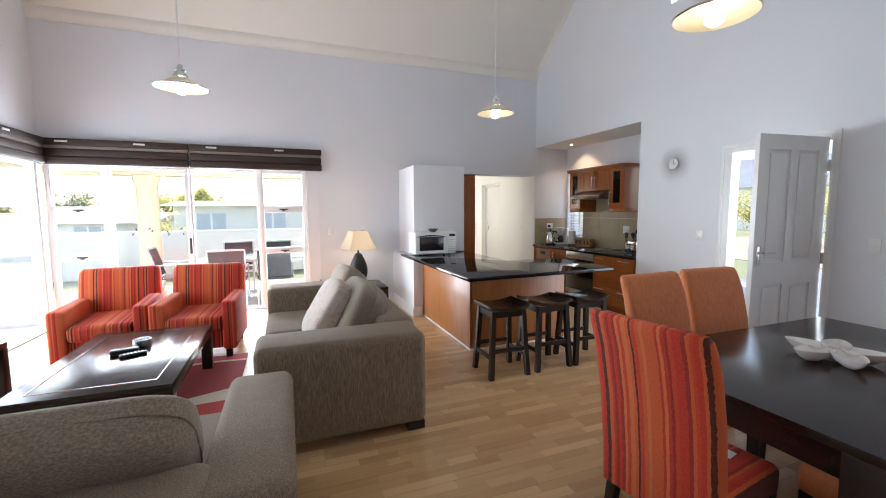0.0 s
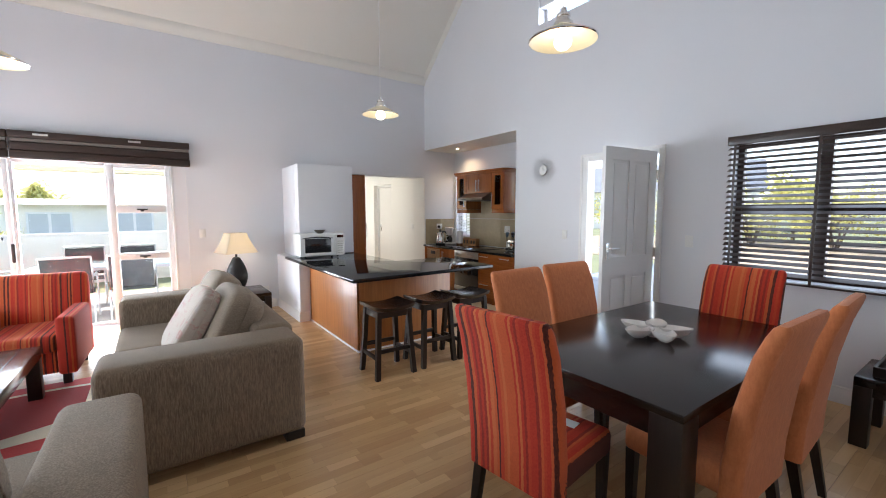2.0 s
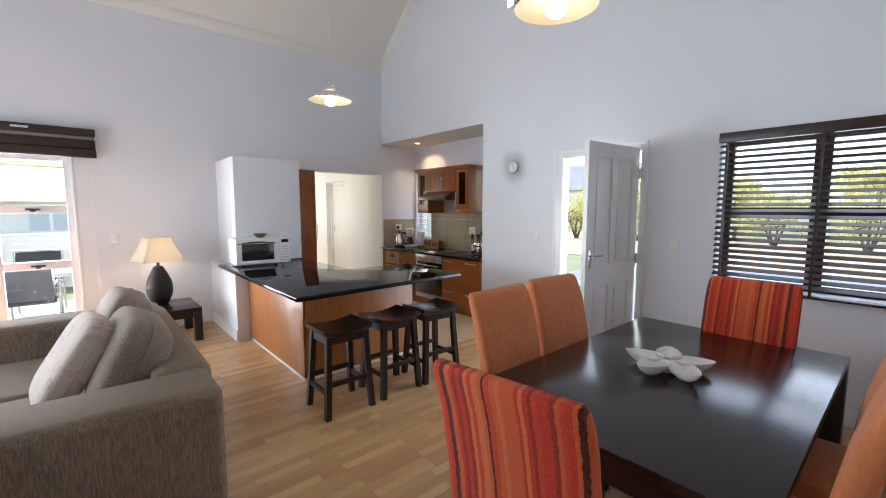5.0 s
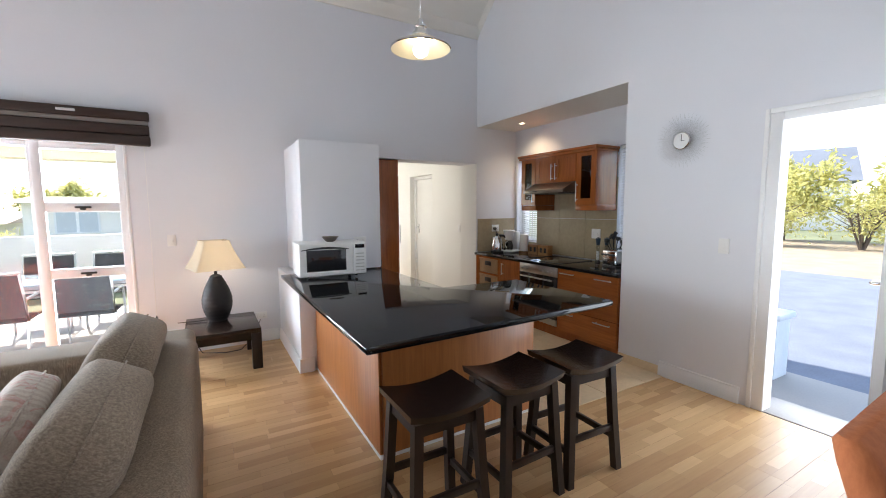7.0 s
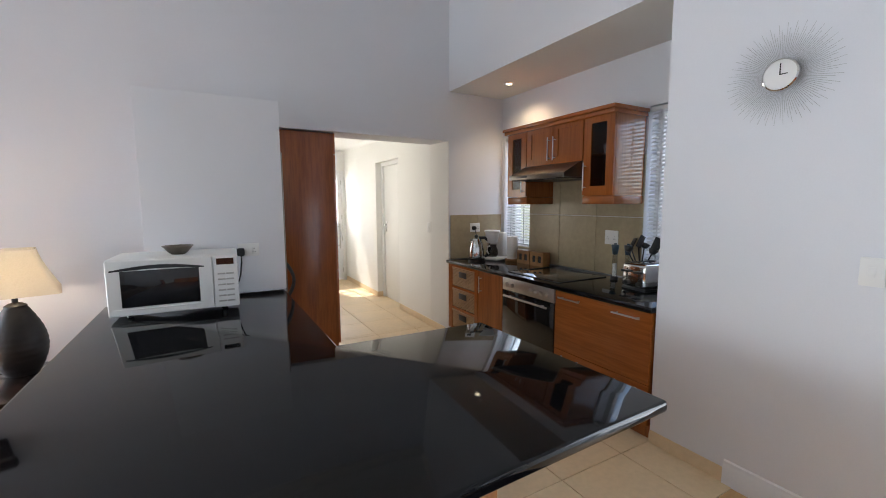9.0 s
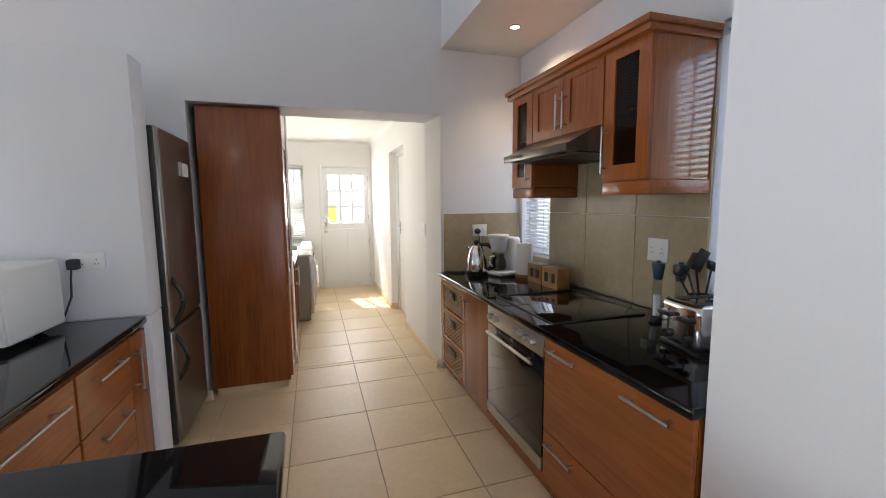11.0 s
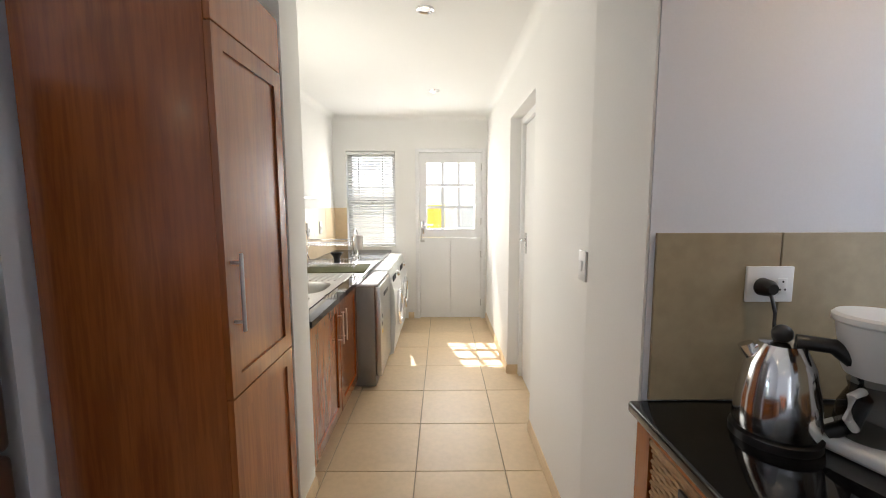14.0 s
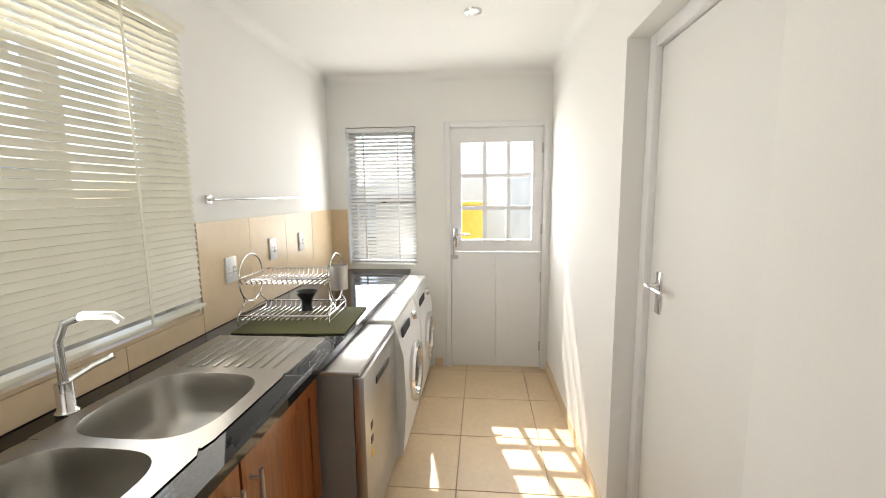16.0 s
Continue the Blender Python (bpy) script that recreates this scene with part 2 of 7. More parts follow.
M = {
    "wall": surf("wall_paint", (0.735, 0.745, 0.785), 0.85, 0.02, 0.8, 0.10, 140),
    "wall_warm": surf("scullery_paint", (0.83, 0.825, 0.80), 0.8, 0.02, 0.8, 0.08, 140),
    "ceiling": surf("ceiling_paint", (0.76, 0.745, 0.70), 0.9, 0.02, 0.7, 0.06, 120),
    "gloss_white": surf("white_enamel", (0.80, 0.80, 0.80), 0.32, 0.025, 2.0, 0.05, 60),
    "alu_white": surf("white_aluminium", (0.70, 0.69, 0.69), 0.4, 0.02, 3.0, 0.02, 60),
    "skirting": surf("skirting_paint", (0.77, 0.77, 0.78), 0.4, 0.03, 2.0, 0.04, 60),
    "laminate": laminate(),
    "satin_white": surf("satin_white", (0.80, 0.795, 0.775), 0.65, 0.02, 1.5, 0.05, 80),
    "band_grey": surf("grey_cord_band", (0.17, 0.15, 0.135), 0.5, 0.1, 6, 0.1, 90),
    "roof_clay": surf("faded_clay_roof", (0.55, 0.44, 0.39), 0.8, 0.1, 1.0, 0.3, 20),
    "subfloor": surf("subfloor", (0.16, 0.09, 0.045), 0.8, 0.1),
    "tile": surf("floor_tile", (0.68, 0.52, 0.33), 0.42, 0.09, 2.2, 0.04, 30),
    "grout": surf("grout", (0.40, 0.33, 0.245), 0.9, 0.12, 6.0, 0.2, 200),
    "splash": surf("splash_tile", (0.37, 0.30, 0.19), 0.3, 0.16, 3.2, 0.06, 25),
    "splash_light": surf("splash_tile_light", (0.70, 0.55, 0.36), 0.3, 0.06, 3.2, 0.05, 25),
    "granite": granite(),
    "cherry": wood("cherry_veneer", (0.235, 0.062, 0.013), (0.385, 0.118, 0.026), "Z", 0.2, 0.7, 0.25, 0.08),
    "cherry_x": wood("cherry_veneer_level", (0.245, 0.065, 0.014), (0.395, 0.122, 0.027), "Y", 0.2, 0.7, 0.25, 0.08),
    "maple": wood("island_veneer", (0.36, 0.12, 0.03), (0.50, 0.195, 0.055), "Z", 0.35, 0.45, 0.15, 0.05),
    "pantry_side": wood("pantry_veneer", (0.18, 0.043, 0.009), (0.315, 0.092, 0.02), "Z", 0.25, 0.8, 0.15, 0.05),
    "wenge": wood("dark_stained_wood", (0.010, 0.006, 0.005), (0.026, 0.014, 0.011), "X", 0.2, 1.0, 0.0, 0.1),
    "wenge_z": wood("dark_stained_legs", (0.010, 0.006, 0.005), (0.022, 0.012, 0.009), "Z", 0.33, 1.0, 0.0, 0.1),
    "blind": wood("dark_blind_slat", (0.020, 0.010, 0.007), (0.045, 0.022, 0.015), "Y", 0.4, 1.0, 0.1, 0.2),
    "rattan": wood("woven_blind", (0.016, 0.008, 0.006), (0.038, 0.019, 0.013), "X", 0.6, 3.0, 0.0, 0.15),
    "taupe": fabric("taupe_weave", [(0.34, (0.125, 0.088, 0.058)), (0.5, (0.22, 0.16, 0.108)), (0.66, (0.32, 0.242, 0.17))], 170, 0.9, 0.04, 0.5, 0.12),
    "taupe_soft": fabric("taupe_chenille", [(0.34, (0.145, 0.105, 0.075)), (0.5, (0.24, 0.182, 0.13)), (0.66, (0.34, 0.27, 0.20))], 90, 0.9, 0.06, 0.5, 2.5),
    "orange": fabric("orange_suede", [(0.3, (0.52, 0.155, 0.055)), (0.7, (0.66, 0.225, 0.085))], 60, 0.85, 0.1),
    "stripe": stripes("striped_chenille", 3.7),
    "stripe_fine": stripes("striped_upholstery", 4.2),
    "chrome": surf("chrome", (0.75, 0.75, 0.76), 0.12, 0.03, 5, 0, 50, 1.0),
    "steel": surf("brushed_steel", (0.52, 0.51, 0.49), 0.3, 0.05, 4, 0.06, 200, 1.0),
    "sink_steel": surf("sink_steel", (0.36, 0.345, 0.315), 0.33, 0.06, 4, 0.05, 200, 1.0),
    "fridge": surf("fridge_steel", (0.27, 0.25, 0.23), 0.3, 0.05, 1.5, 0.05, 250, 0.9),
    "mill_cap": surf("mill_cap", (0.03, 0.06, 0.09), 0.3, 0.1, 6, 0.03, 80),
    "hood_steel": surf("hood_steel", (0.20, 0.175, 0.15), 0.32, 0.08, 3, 0.05, 200, 1.0),
    "dark_metal": surf("dark_metal", (0.05, 0.048, 0.046), 0.4, 0.08, 4, 0.05, 90, 0.6),
    "grey_enamel": surf("grey_enamel", (0.24, 0.22, 0.195), 0.45, 0.05, 2, 0.03, 80, 0.2),
    "black": surf("black_plastic", (0.012, 0.012, 0.013), 0.35, 0.1, 4, 0.05, 90),
    "black_glass": surf("black_glass", (0.010, 0.010, 0.012), 0.05, 0.05, 4, 0, 90, 0.0, 0.5),
    "white_plastic": surf("white_plastic", (0.78, 0.78, 0.77), 0.3, 0.02, 3, 0.02, 60),
    "cream": surf("cream_enamel", (0.80, 0.72, 0.53), 0.35, 0.03, 3, 0.02, 60),
    "bowl": surf("white_glaze", (0.80, 0.78, 0.75), 0.16, 0.03, 6, 0.02, 60, 0, 0.3),
    "paper": surf("kitchen_paper", (0.84, 0.83, 0.82), 0.9, 0.02, 5, 0.3, 150),
    "basket": surf("wicker", (0.36, 0.21, 0.095), 0.7, 0.25, 60, 0.6, 160),
    "oak_block": wood("oak_block", (0.22, 0.10, 0.035), (0.34, 0.17, 0.06), "Y", 0.5, 1.2),
    "glass": glass_mat("window_glass"),
    "cab_glass": glass_mat("cabinet_glass", (0.55, 0.55, 0.55)),
    "clear_glass": glass_mat("clear_glass", (0.93, 0.94, 0.94)),
    "coffee_top": wood("glossy_brown_top", (0.05, 0.035, 0.02), (0.12, 0.085, 0.045), "Y", 0.08, 1.0, 1.0, 0.05),
    "silver_blind": surf("silver_slat", (0.66, 0.66, 0.67), 0.35, 0.03, 5, 0.02, 60, 0.3),
    # daylight glowing through the sink blind is put into this cream colour
    "sink_blind": surf("lit_cream_slat", (0.74, 0.71, 0.60), 0.45, 0.03, 5, 0.02, 60),
    "bulb": glow("bulb_glow", (1.0, 0.90, 0.72), 2.6),
    "spot": glow("downlight_glow", (1.0, 0.85, 0.6), 4.0),
    "ribbed": surf("dark_ribbed_ceramic", (0.007, 0.005, 0.005), 0.55, 0.15, 9, 0.3, 90),
    "rug_red": fabric("red_pile", [(0.3, (0.34, 0.012, 0.012)), (0.7, (0.52, 0.025, 0.022))], 180),
    "rug_dark": fabric("maroon_pile", [(0.3, (0.22, 0.008, 0.010)), (0.7, (0.36, 0.014, 0.016))], 180),
    "rug_cream": fabric("cream_pile", [(0.3, (0.50, 0.42, 0.32)), (0.7, (0.66, 0.58, 0.47))], 180),
    "plaster_out": surf("outside_plaster", (0.82, 0.84, 0.87), 0.9, 0.04, 0.8, 0.3, 60),
    "plaster_cream": surf("cream_plaster", (0.72, 0.63, 0.42), 0.9, 0.04, 0.8, 0.3, 60),
    # grey paving, with the driveway's blue shade put into its colour
    "paving": surf("shaded_grey_paving", (0.17, 0.19, 0.235), 0.85, 0.18, 2.5, 0.4, 60),
    "patio_tile": surf("patio_tile", (0.37, 0.34, 0.31), 0.6, 0.08, 1.5, 0.1, 60),
    "grass": surf("lawn", (0.16, 0.175, 0.09), 0.95, 0.3, 0.6, 0.6, 40),
    "roof": surf("slate_roof", (0.16, 0.175, 0.20), 0.7, 0.15, 1.0, 0.3, 20),
    "roof_tin": surf("pale_blue_roof", (0.50, 0.56, 0.64), 0.6, 0.08, 1.0, 0.2, 20),
    "bark": surf("bark", (0.13, 0.10, 0.075), 0.9, 0.25, 8, 0.5, 60),
    "soil": surf("bare_soil", (0.34, 0.27, 0.19), 0.95, 0.2, 2, 0.5, 50),
    "plaster_far": surf("warm_white_plaster", (0.88, 0.83, 0.76), 0.9, 0.03, 0.8, 0.2, 60),
    "yellow": surf("yellow_paint", (0.75, 0.52, 0.05), 0.5, 0.05, 2, 0.05, 50),
    "garden_metal": surf("garden_metal", (0.45, 0.46, 0.46), 0.4, 0.05, 3, 0.03, 60, 0.6),
    "garden_mesh": surf("garden_mesh", (0.035, 0.037, 0.04), 0.9, 0.1, 5, 0.3, 200),
    "table_glass": surf("frosted_table_glass", (0.42, 0.55, 0.60), 0.1, 0.03, 2, 0, 50),
    "mat_green": surf("green_drying_mat", (0.10, 0.10, 0.04), 0.9, 0.1, 5, 0.5, 120),
}


def lampshade():
    m, t, b = nodes_of("lampshade_cloth")
    n = add(t, "ShaderNodeTexNoise", Scale=220.0, Detail=3.0)
    t.links.new(coords(t), n.inputs["Vector"])
    col = ramp(t, n.outputs[0], [(0.3, (0.55, 0.49, 0.39)), (0.7, (0.64, 0.58, 0.48))])
    t.nodes.remove(b)
    d, tl, mx = t.nodes.new("ShaderNodeBsdfDiffuse"), t.nodes.new("ShaderNodeBsdfTranslucent"), t.nodes.new("ShaderNodeMixShader")
    t.links.new(col, d.inputs[0]), t.links.new(col, tl.inputs[0])
    mx.inputs[0].default_value = 0.6
    t.links.new(d.outputs[0], mx.inputs[1]), t.links.new(tl.outputs[0], mx.inputs[2])
    t.links.new(mx.outputs[0], t.nodes["Material Output"].inputs[0])
    return m


M["shade"] = lampshade()


def foliage(name, lo, hi):
    """Thin leaves: part of the light passes through."""
    m, t, b = nodes_of(name)
    n = add(t, "ShaderNodeTexNoise", Scale=1.3, Detail=3.0)
    t.links.new(coords(t), n.inputs["Vector"])
    g = t.nodes.new("ShaderNodeNewGeometry")
    col = mixc(t, 0.5, ramp(t, n.outputs[0], [(0.3, lo), (0.7, hi)]), ramp(t, g.outputs["Random Per Island"], [(0.0, shade(lo, 0.7)), (1.0, shade(hi, 1.3))]))
    t.nodes.remove(b)
    d, tl, mx = t.nodes.new("ShaderNodeBsdfDiffuse"), t.nodes.new("ShaderNodeBsdfTranslucent"), t.nodes.new("ShaderNodeMixShader")
    t.links.new(col, d.inputs[0]), t.links.new(col, tl.inputs[0])
    mx.inputs[0].default_value = 0.5
    t.links.new(d.outputs[0], mx.inputs[1]), t.links.new(tl.outputs[0], mx.inputs[2])
    t.links.new(mx.outputs[0], t.nodes["Material Output"].inputs[0])
    return m


M["leaf"] = foliage("foliage", (0.08, 0.10, 0.03), (0.17, 0.19, 0.06))
M["leaf_yellow"] = foliage("yellow_green_foliage", (0.46, 0.44, 0.14), (0.64, 0.60, 0.26))
M["cherry_gloss"] = wood("varnished_cherry", (0.28, 0.08, 0.018), (0.42, 0.14, 0.034), "Z", 0.18, 0.7, 0.7, 0.05)
M["far_pane"] = surf("far_window_pane", (0.48, 0.53, 0.57), 0.15, 0.05, 2, 0, 50)

# ---- building tools ----
def bx(bm, x0, x1, y0, y1, z0, z1, bevel=0.0, seg=2):
    r = bmesh.ops.create_cube(bm, size=1.0, matrix=Matrix.Translation(((x0 + x1) / 2, (y0 + y1) / 2, (z0 + z1) / 2)) @ Matrix.Diagonal((x1 - x0, y1 - y0, z1 - z0, 1)))
    if bevel:
        es = list({e for v in r["verts"] for e in v.link_edges})
        bmesh.ops.bevel(bm, geom=es, offset=bevel, segments=seg, affect="EDGES", profile=0.5, clamp_overlap=True)
    return bm


def box(*a, **k):
    return bx(bmesh.new(), *a, **k)


def cyl(bm, p, q, r, r2=None, n=14):
    """A rod from p to q."""
    p, q = Vector(p), Vector(q)
    m = Matrix.Translation((p + q) / 2) @ (q - p).to_track_quat("Z", "Y").to_matrix().to_4x4()
    bmesh.ops.create_cone(bm, cap_ends=True, segments=n, radius1=r, radius2=r if r2 is None else r2, depth=(q - p).length, matrix=m)
    return bm


def ball(bm, c, r, n=12, squash=1.0):
    bmesh.ops.create_uvsphere(bm, u_segments=n * 2, v_segments=n, radius=r, matrix=Matrix.Translation(c) @ Matrix.Diagonal((1, 1, squash, 1)))
    return bm


def lathe(bm, prof, n=24, at=(0, 0, 0)):
    """Turns a profile of (radius, height) about z."""
    rings = [[bm.verts.new((at[0] + r * math.cos(2 * math.pi * i / n), at[1] + r * math.sin(2 * math.pi * i / n), at[2] + z)) for i in range(n)] for r, z in prof]
    for a, b in zip(rings, rings[1:]):
        for i in range(n):
            bm.faces.new((a[i], a[(i + 1) % n], b[(i + 1) % n], b[i]))
    return bm


def rrect(w, d, r, n=4):
    pts = []
    for cx, cy, a in ((w / 2 - r, d / 2 - r, 0), (-w / 2 + r, d / 2 - r, 90), (-w / 2 + r, -d / 2 + r, 180), (w / 2 - r, -d / 2 + r, 270)):
        for i in range(n + 1):
            t = radians(a + 90 * i / n)
            pts.append((cx + r * math.cos(t), cy + r * math.sin(t)))
    return pts


def loft(bm, rings, caps=True):
    vs = [[bm.verts.new(p) for p in ring] for ring in rings]
    n = len(vs[0])
    for a, b in zip(vs, vs[1:]):
        for i in range(n):
            bm.faces.new((a[i], a[(i + 1) % n], b[(i + 1) % n], b[i]))
    if caps:
        bm.faces.new(list(reversed(vs[0])))
        bm.faces.new(vs[-1])
    return bm


def sup(bm, c, half, e=0.45, f=0.45, nu=28, nv=14, m=None):
    """A stuffed cushion: a superellipsoid."""
    def pw(v, k):
        return math.copysign(abs(v) ** k, v)
    rings = []
    for j in range(nv + 1):
        a = -math.pi / 2 + math.pi * j / nv
        ring = []
        for i in range(nu):
            o = 2 * math.pi * i / nu
            p = Vector((half[0] * pw(math.cos(a), e) * pw(math.cos(o), f), half[1] * pw(math.cos(a), e) * pw(math.sin(o), f), half[2] * pw(math.sin(a), e)))
            p = p + 0.006 * noise.noise_vector(p * 7 + Vector(c))
            ring.append((m @ p if m else p) + Vector(c))
        rings.append(ring)
    loft(bm, rings, caps=False)
    bmesh.ops.remove_doubles(bm, verts=bm.verts, dist=0.0008)
    return bm


def tube(bm, pts, r, n=8):
    """A bent rod through the points."""
    pts = [Vector(p) for p in pts]
    rings = []
    for i, p in enumerate(pts):
        way = (pts[min(i + 1, len(pts) - 1)] - pts[max(i - 1, 0)]).normalized()
        q = way.to_track_quat("Z", "Y")
        rings.append([p + q @ Vector((r * math.cos(2 * math.pi * k / n), r * math.sin(2 * math.pi * k / n), 0)) for k in range(n)])
    return loft(bm, rings)


def arc(c, r, a0, a1, n=10, plane="xz"):
    out = []
    for i in range(n + 1):
        a = radians(a0 + (a1 - a0) * i / n)
        u, v = r * math.cos(a), r * math.sin(a)
        out.append((c[0] + u, c[1], c[2] + v) if plane == "xz" else (c[0], c[1] + u, c[2] + v) if plane == "yz" else (c[0] + u, c[1] + v, c[2]))
    return out


def mesh_of(name, bm, smooth):
    bmesh.ops.recalc_face_normals(bm, faces=bm.faces)
    me = bpy.data.meshes.new(name)
    bm.to_mesh(me)
    bm.free()
    if smooth:
        me.shade_smooth()
        me.set_sharp_from_angle(angle=radians(smooth if smooth > 1 else 40))
    return me


def part(name, bm, material, parent, label="", smooth=40):
    ob = new(name, mesh_of(name, bm, smooth))
    ob.data.materials.append(M[material])
    ob.parent = parent
    return tagged(ob, label)


def again(name, ob, parent, m):
    """A further alike part on the same mesh."""
    o = new(name, ob.data)
    o.parent, o.matrix_basis = parent, m
    return o


def thing(name, at, label, category, group="", rz=0.0):
    ob = new(name)
    ob.empty_display_size = 0.1
    ob.matrix_world = pose(*at, 0, 0, rz)
    return tagged(ob, label, category, group)


def solid(name, bm, material, label, category="", kind="structure", smooth=40):
    ob = new(name, mesh_of(name, bm, smooth))
    ob.data.materials.append(M[material])
    return tagged(ob, label, category, "", kind)


def walled(axis, at, thick, u0, u1, z0, z1, holes=()):
    """A wall with through openings. axis: the one that it stands across; holes: (u0, u1, z0, z1)."""
    bm = bmesh.new()
    us = sorted({u0, u1, *(h[0] for h in holes), *(h[1] for h in holes)})
    zs = sorted({z0, z1, *(h[2] for h in holes), *(h[3] for h in holes)})
    us, zs = [u for u in us if u0 <= u <= u1], [z for z in zs if z0 <= z <= z1]

    def full(i, j):
        if not (0 <= i < len(us) - 1 and 0 <= j < len(zs) - 1):
            return False
        u, z = (us[i] + us[i + 1]) / 2, (zs[j] + zs[j + 1]) / 2
        return not any(h[0] < u < h[1] and h[2] < z < h[3] for h in holes)

    def quad(*pts):
        bm.faces.new([bm.verts.new((d, u, z) if axis == "x" else (u, d, z)) for d, u, z in pts])
    a, b = at, at + thick
    for i in range(len(us) - 1):
        for j in range(len(zs) - 1):
            if not full(i, j):
                continue
            p, q, r, s = us[i], us[i + 1], zs[j], zs[j + 1]
            for d in (a, b):
                quad((d, p, r), (d, q, r), (d, q, s), (d, p, s))
            for ok, c in ((full(i - 1, j), ((a, p, r), (b, p, r), (b, p, s), (a, p, s))), (full(i + 1, j), ((a, q, r), (b, q, r), (b, q, s), (a, q, s))),
                          (full(i, j - 1), ((a, p, r), (b, p, r), (b, q, r), (a, q, r))), (full(i, j + 1), ((a, p, s), (b, p, s), (b, q, s), (a, q, s)))):
                if not ok:
                    quad(*c)
    bmesh.ops.remove_doubles(bm, verts=bm.verts, dist=0.0001)
    return bm

# ---- the shell of the house ----
XR, YB, XK, XL, YF = 4.335, 6.553, 5.045, -2.9, -2.2      # right wall, back wall, kitchen wall, left wall, front wall
XS0, XS1, YE, ZS = 2.45, 4.288, 10.38, 2.44                # scullery
EAVE, COLLAR, PITCH = 3.92, 5.8, 0.89                      # vaulted ceiling

solid("wall_right", walled("x", XR, 0.25, YF, YB, 0, 6.3, [(2.02, 3.0, -0.1, 2.15), (0.2, 1.41, 0.9, 2.1), (2.66, 3.74, 3.93, 5.3), (4.12, 7, -0.1, 2.637)]), "wall", "white painted gable wall with entrance, window and kitchen opening", "wall")
solid("wall_back", walled("y", YB, 0.35, XL - 0.25, XK + 0.25, 0, 4.6, [(XL - 1, 0.25, -0.1, 2.11), (2.517, 4.33, -0.1, 2.127)]), "wall", "white painted wall with patio glazing and scullery opening", "wall")
solid("wall_left", walled("x", XL - 0.25, 0.25, YF, YB, 0, 6.3, [(2.6, YB + 1, -0.1, 2.11)]), "wall", "white painted wall with glazed sliding doors", "wall")
solid("wall_front", walled("y", YF - 0.25, 0.25, XL - 0.25, XR + 0.25, 0, 6.3), "wall", "plain white painted wall", "wall")
solid("wall_kitchen_side", walled("y", 3.9, 0.22, XR + 0.25, XK + 0.25, 0, 2.9), "wall", "short white side wall of the kitchen recess", "wall")
solid("wall_kitchen", walled("x", XK, 0.25, 4.12, YB, 0, 2.9, [(6.05, 6.5, 0.99, 2.2), (4.3, 4.72, 0.99, 2.2)]), "wall", "white kitchen wall with two narrow windows", "wall")
solid("wall_scullery_left", walled("x", XS0 - 0.22, 0.22, YB + 0.35, YE, 0, 2.7, [(7.42, 8.69, 0.97, 2.2)]), "wall_warm", "white scullery wall with a wide window", "wall")
solid("wall_scullery_end", walled("y", YE, 0.22, XS0 - 0.22, XS1 + 0.4, 0, 2.7, [(3.43, 4.27, -0.1, 2.065), (2.605, 3.19, 0.9, 2.04)]), "wall_warm", "white scullery end wall with back door and window", "wall")
solid("wall_scullery_right", walled("x", XS1, 0.15, YB + 0.35, YE, 0, 2.7, [(7.84, 8.71, -0.1, 2.075)]), "wall_warm", "white scullery wall with a recessed doorway", "wall")
solid("wall_stub", box(XS0, 3.12, 7.1, 7.31, 0, ZS, bevel=0.004), "wall_warm", "white wall end beside the tall pantry", "wall")
solid("wall_lobby", walled("x", 4.62, 0.1, 7.4, 9.2, 0, 2.7), "wall_warm", "plain wall behind the closed inner door", "wall")
solid("trim_opening_lining", loft(bmesh.new(), [[(4.322, 6.556, z), (4.329, 6.556, z), (4.329, 6.902, z), (4.329, 6.906, z), (4.286, 6.906, z)] for z in (0.0, 2.126)]), "wall_warm", "white splayed lining of the scullery opening", "jamb", smooth=0)
# the low wall and the duct column behind the island
bm = box(1.585, 1.85, 5.375, YB, 0, 0.828, bevel=0.006)
solid("wall_low", bm, "wall", "low white wall that carries the worktop's end", "wall")
bm = box(1.70, 2.50, 5.70, 5.87, 0.872, 2.15, bevel=0.003)
bx(bm, 1.70, 1.80, 5.872, YB, 0.83, 2.15, 0.01)
bx(bm, 1.86, 2.50, 5.702, 5.87, 0, 0.87, 0.01)
solid("column", bm, "wall", "white partition that screens the fridge behind the microwave", "partition")

# ceilings
bm = bmesh.new()
run = (COLLAR - EAVE) / PITCH
prof = [(YB + 0.1, EAVE - 0.1 * PITCH), (YB - run, COLLAR), (YF + run, COLLAR), (YF - 0.1, EAVE - 0.1 * PITCH)]
loft(bm, [[(x, y, z) for y, z in prof] + [(x, y, z + 0.12) for y, z in reversed(prof)] for x in (XL - 0.2, XR + 0.2)])
solid("ceiling", bm, "ceiling", "white vaulted ceiling", "ceiling", smooth=0)
solid("ceiling_kitchen", box(XR + 0.002, XK + 0.2, 4.0, YB + 0.2, 2.637, 2.8), "ceiling", "white kitchen recess ceiling", "ceiling")
solid("ceiling_scullery", box(XS0 - 0.1, XS1 + 0.4, YB + 0.34, YE + 0.1, ZS, ZS + 0.15), "wall_warm", "white scullery ceiling", "ceiling")
bm = bmesh.new()
prof = [(YB + 1.2, EAVE - 0.95), (2.17, 8.2), (YF - 0.9, EAVE - 0.9)]
loft(bm, [[(x, y, z + 0.2) for y, z in prof] + [(x, y, z + 0.32) for y, z in reversed(prof)] for x in (XL - 0.3, XR + 0.3)])
roof_ob = solid("roof", bm, "roof", "slate grey pitched roof", "roof", smooth=0)
bm = bmesh.new()
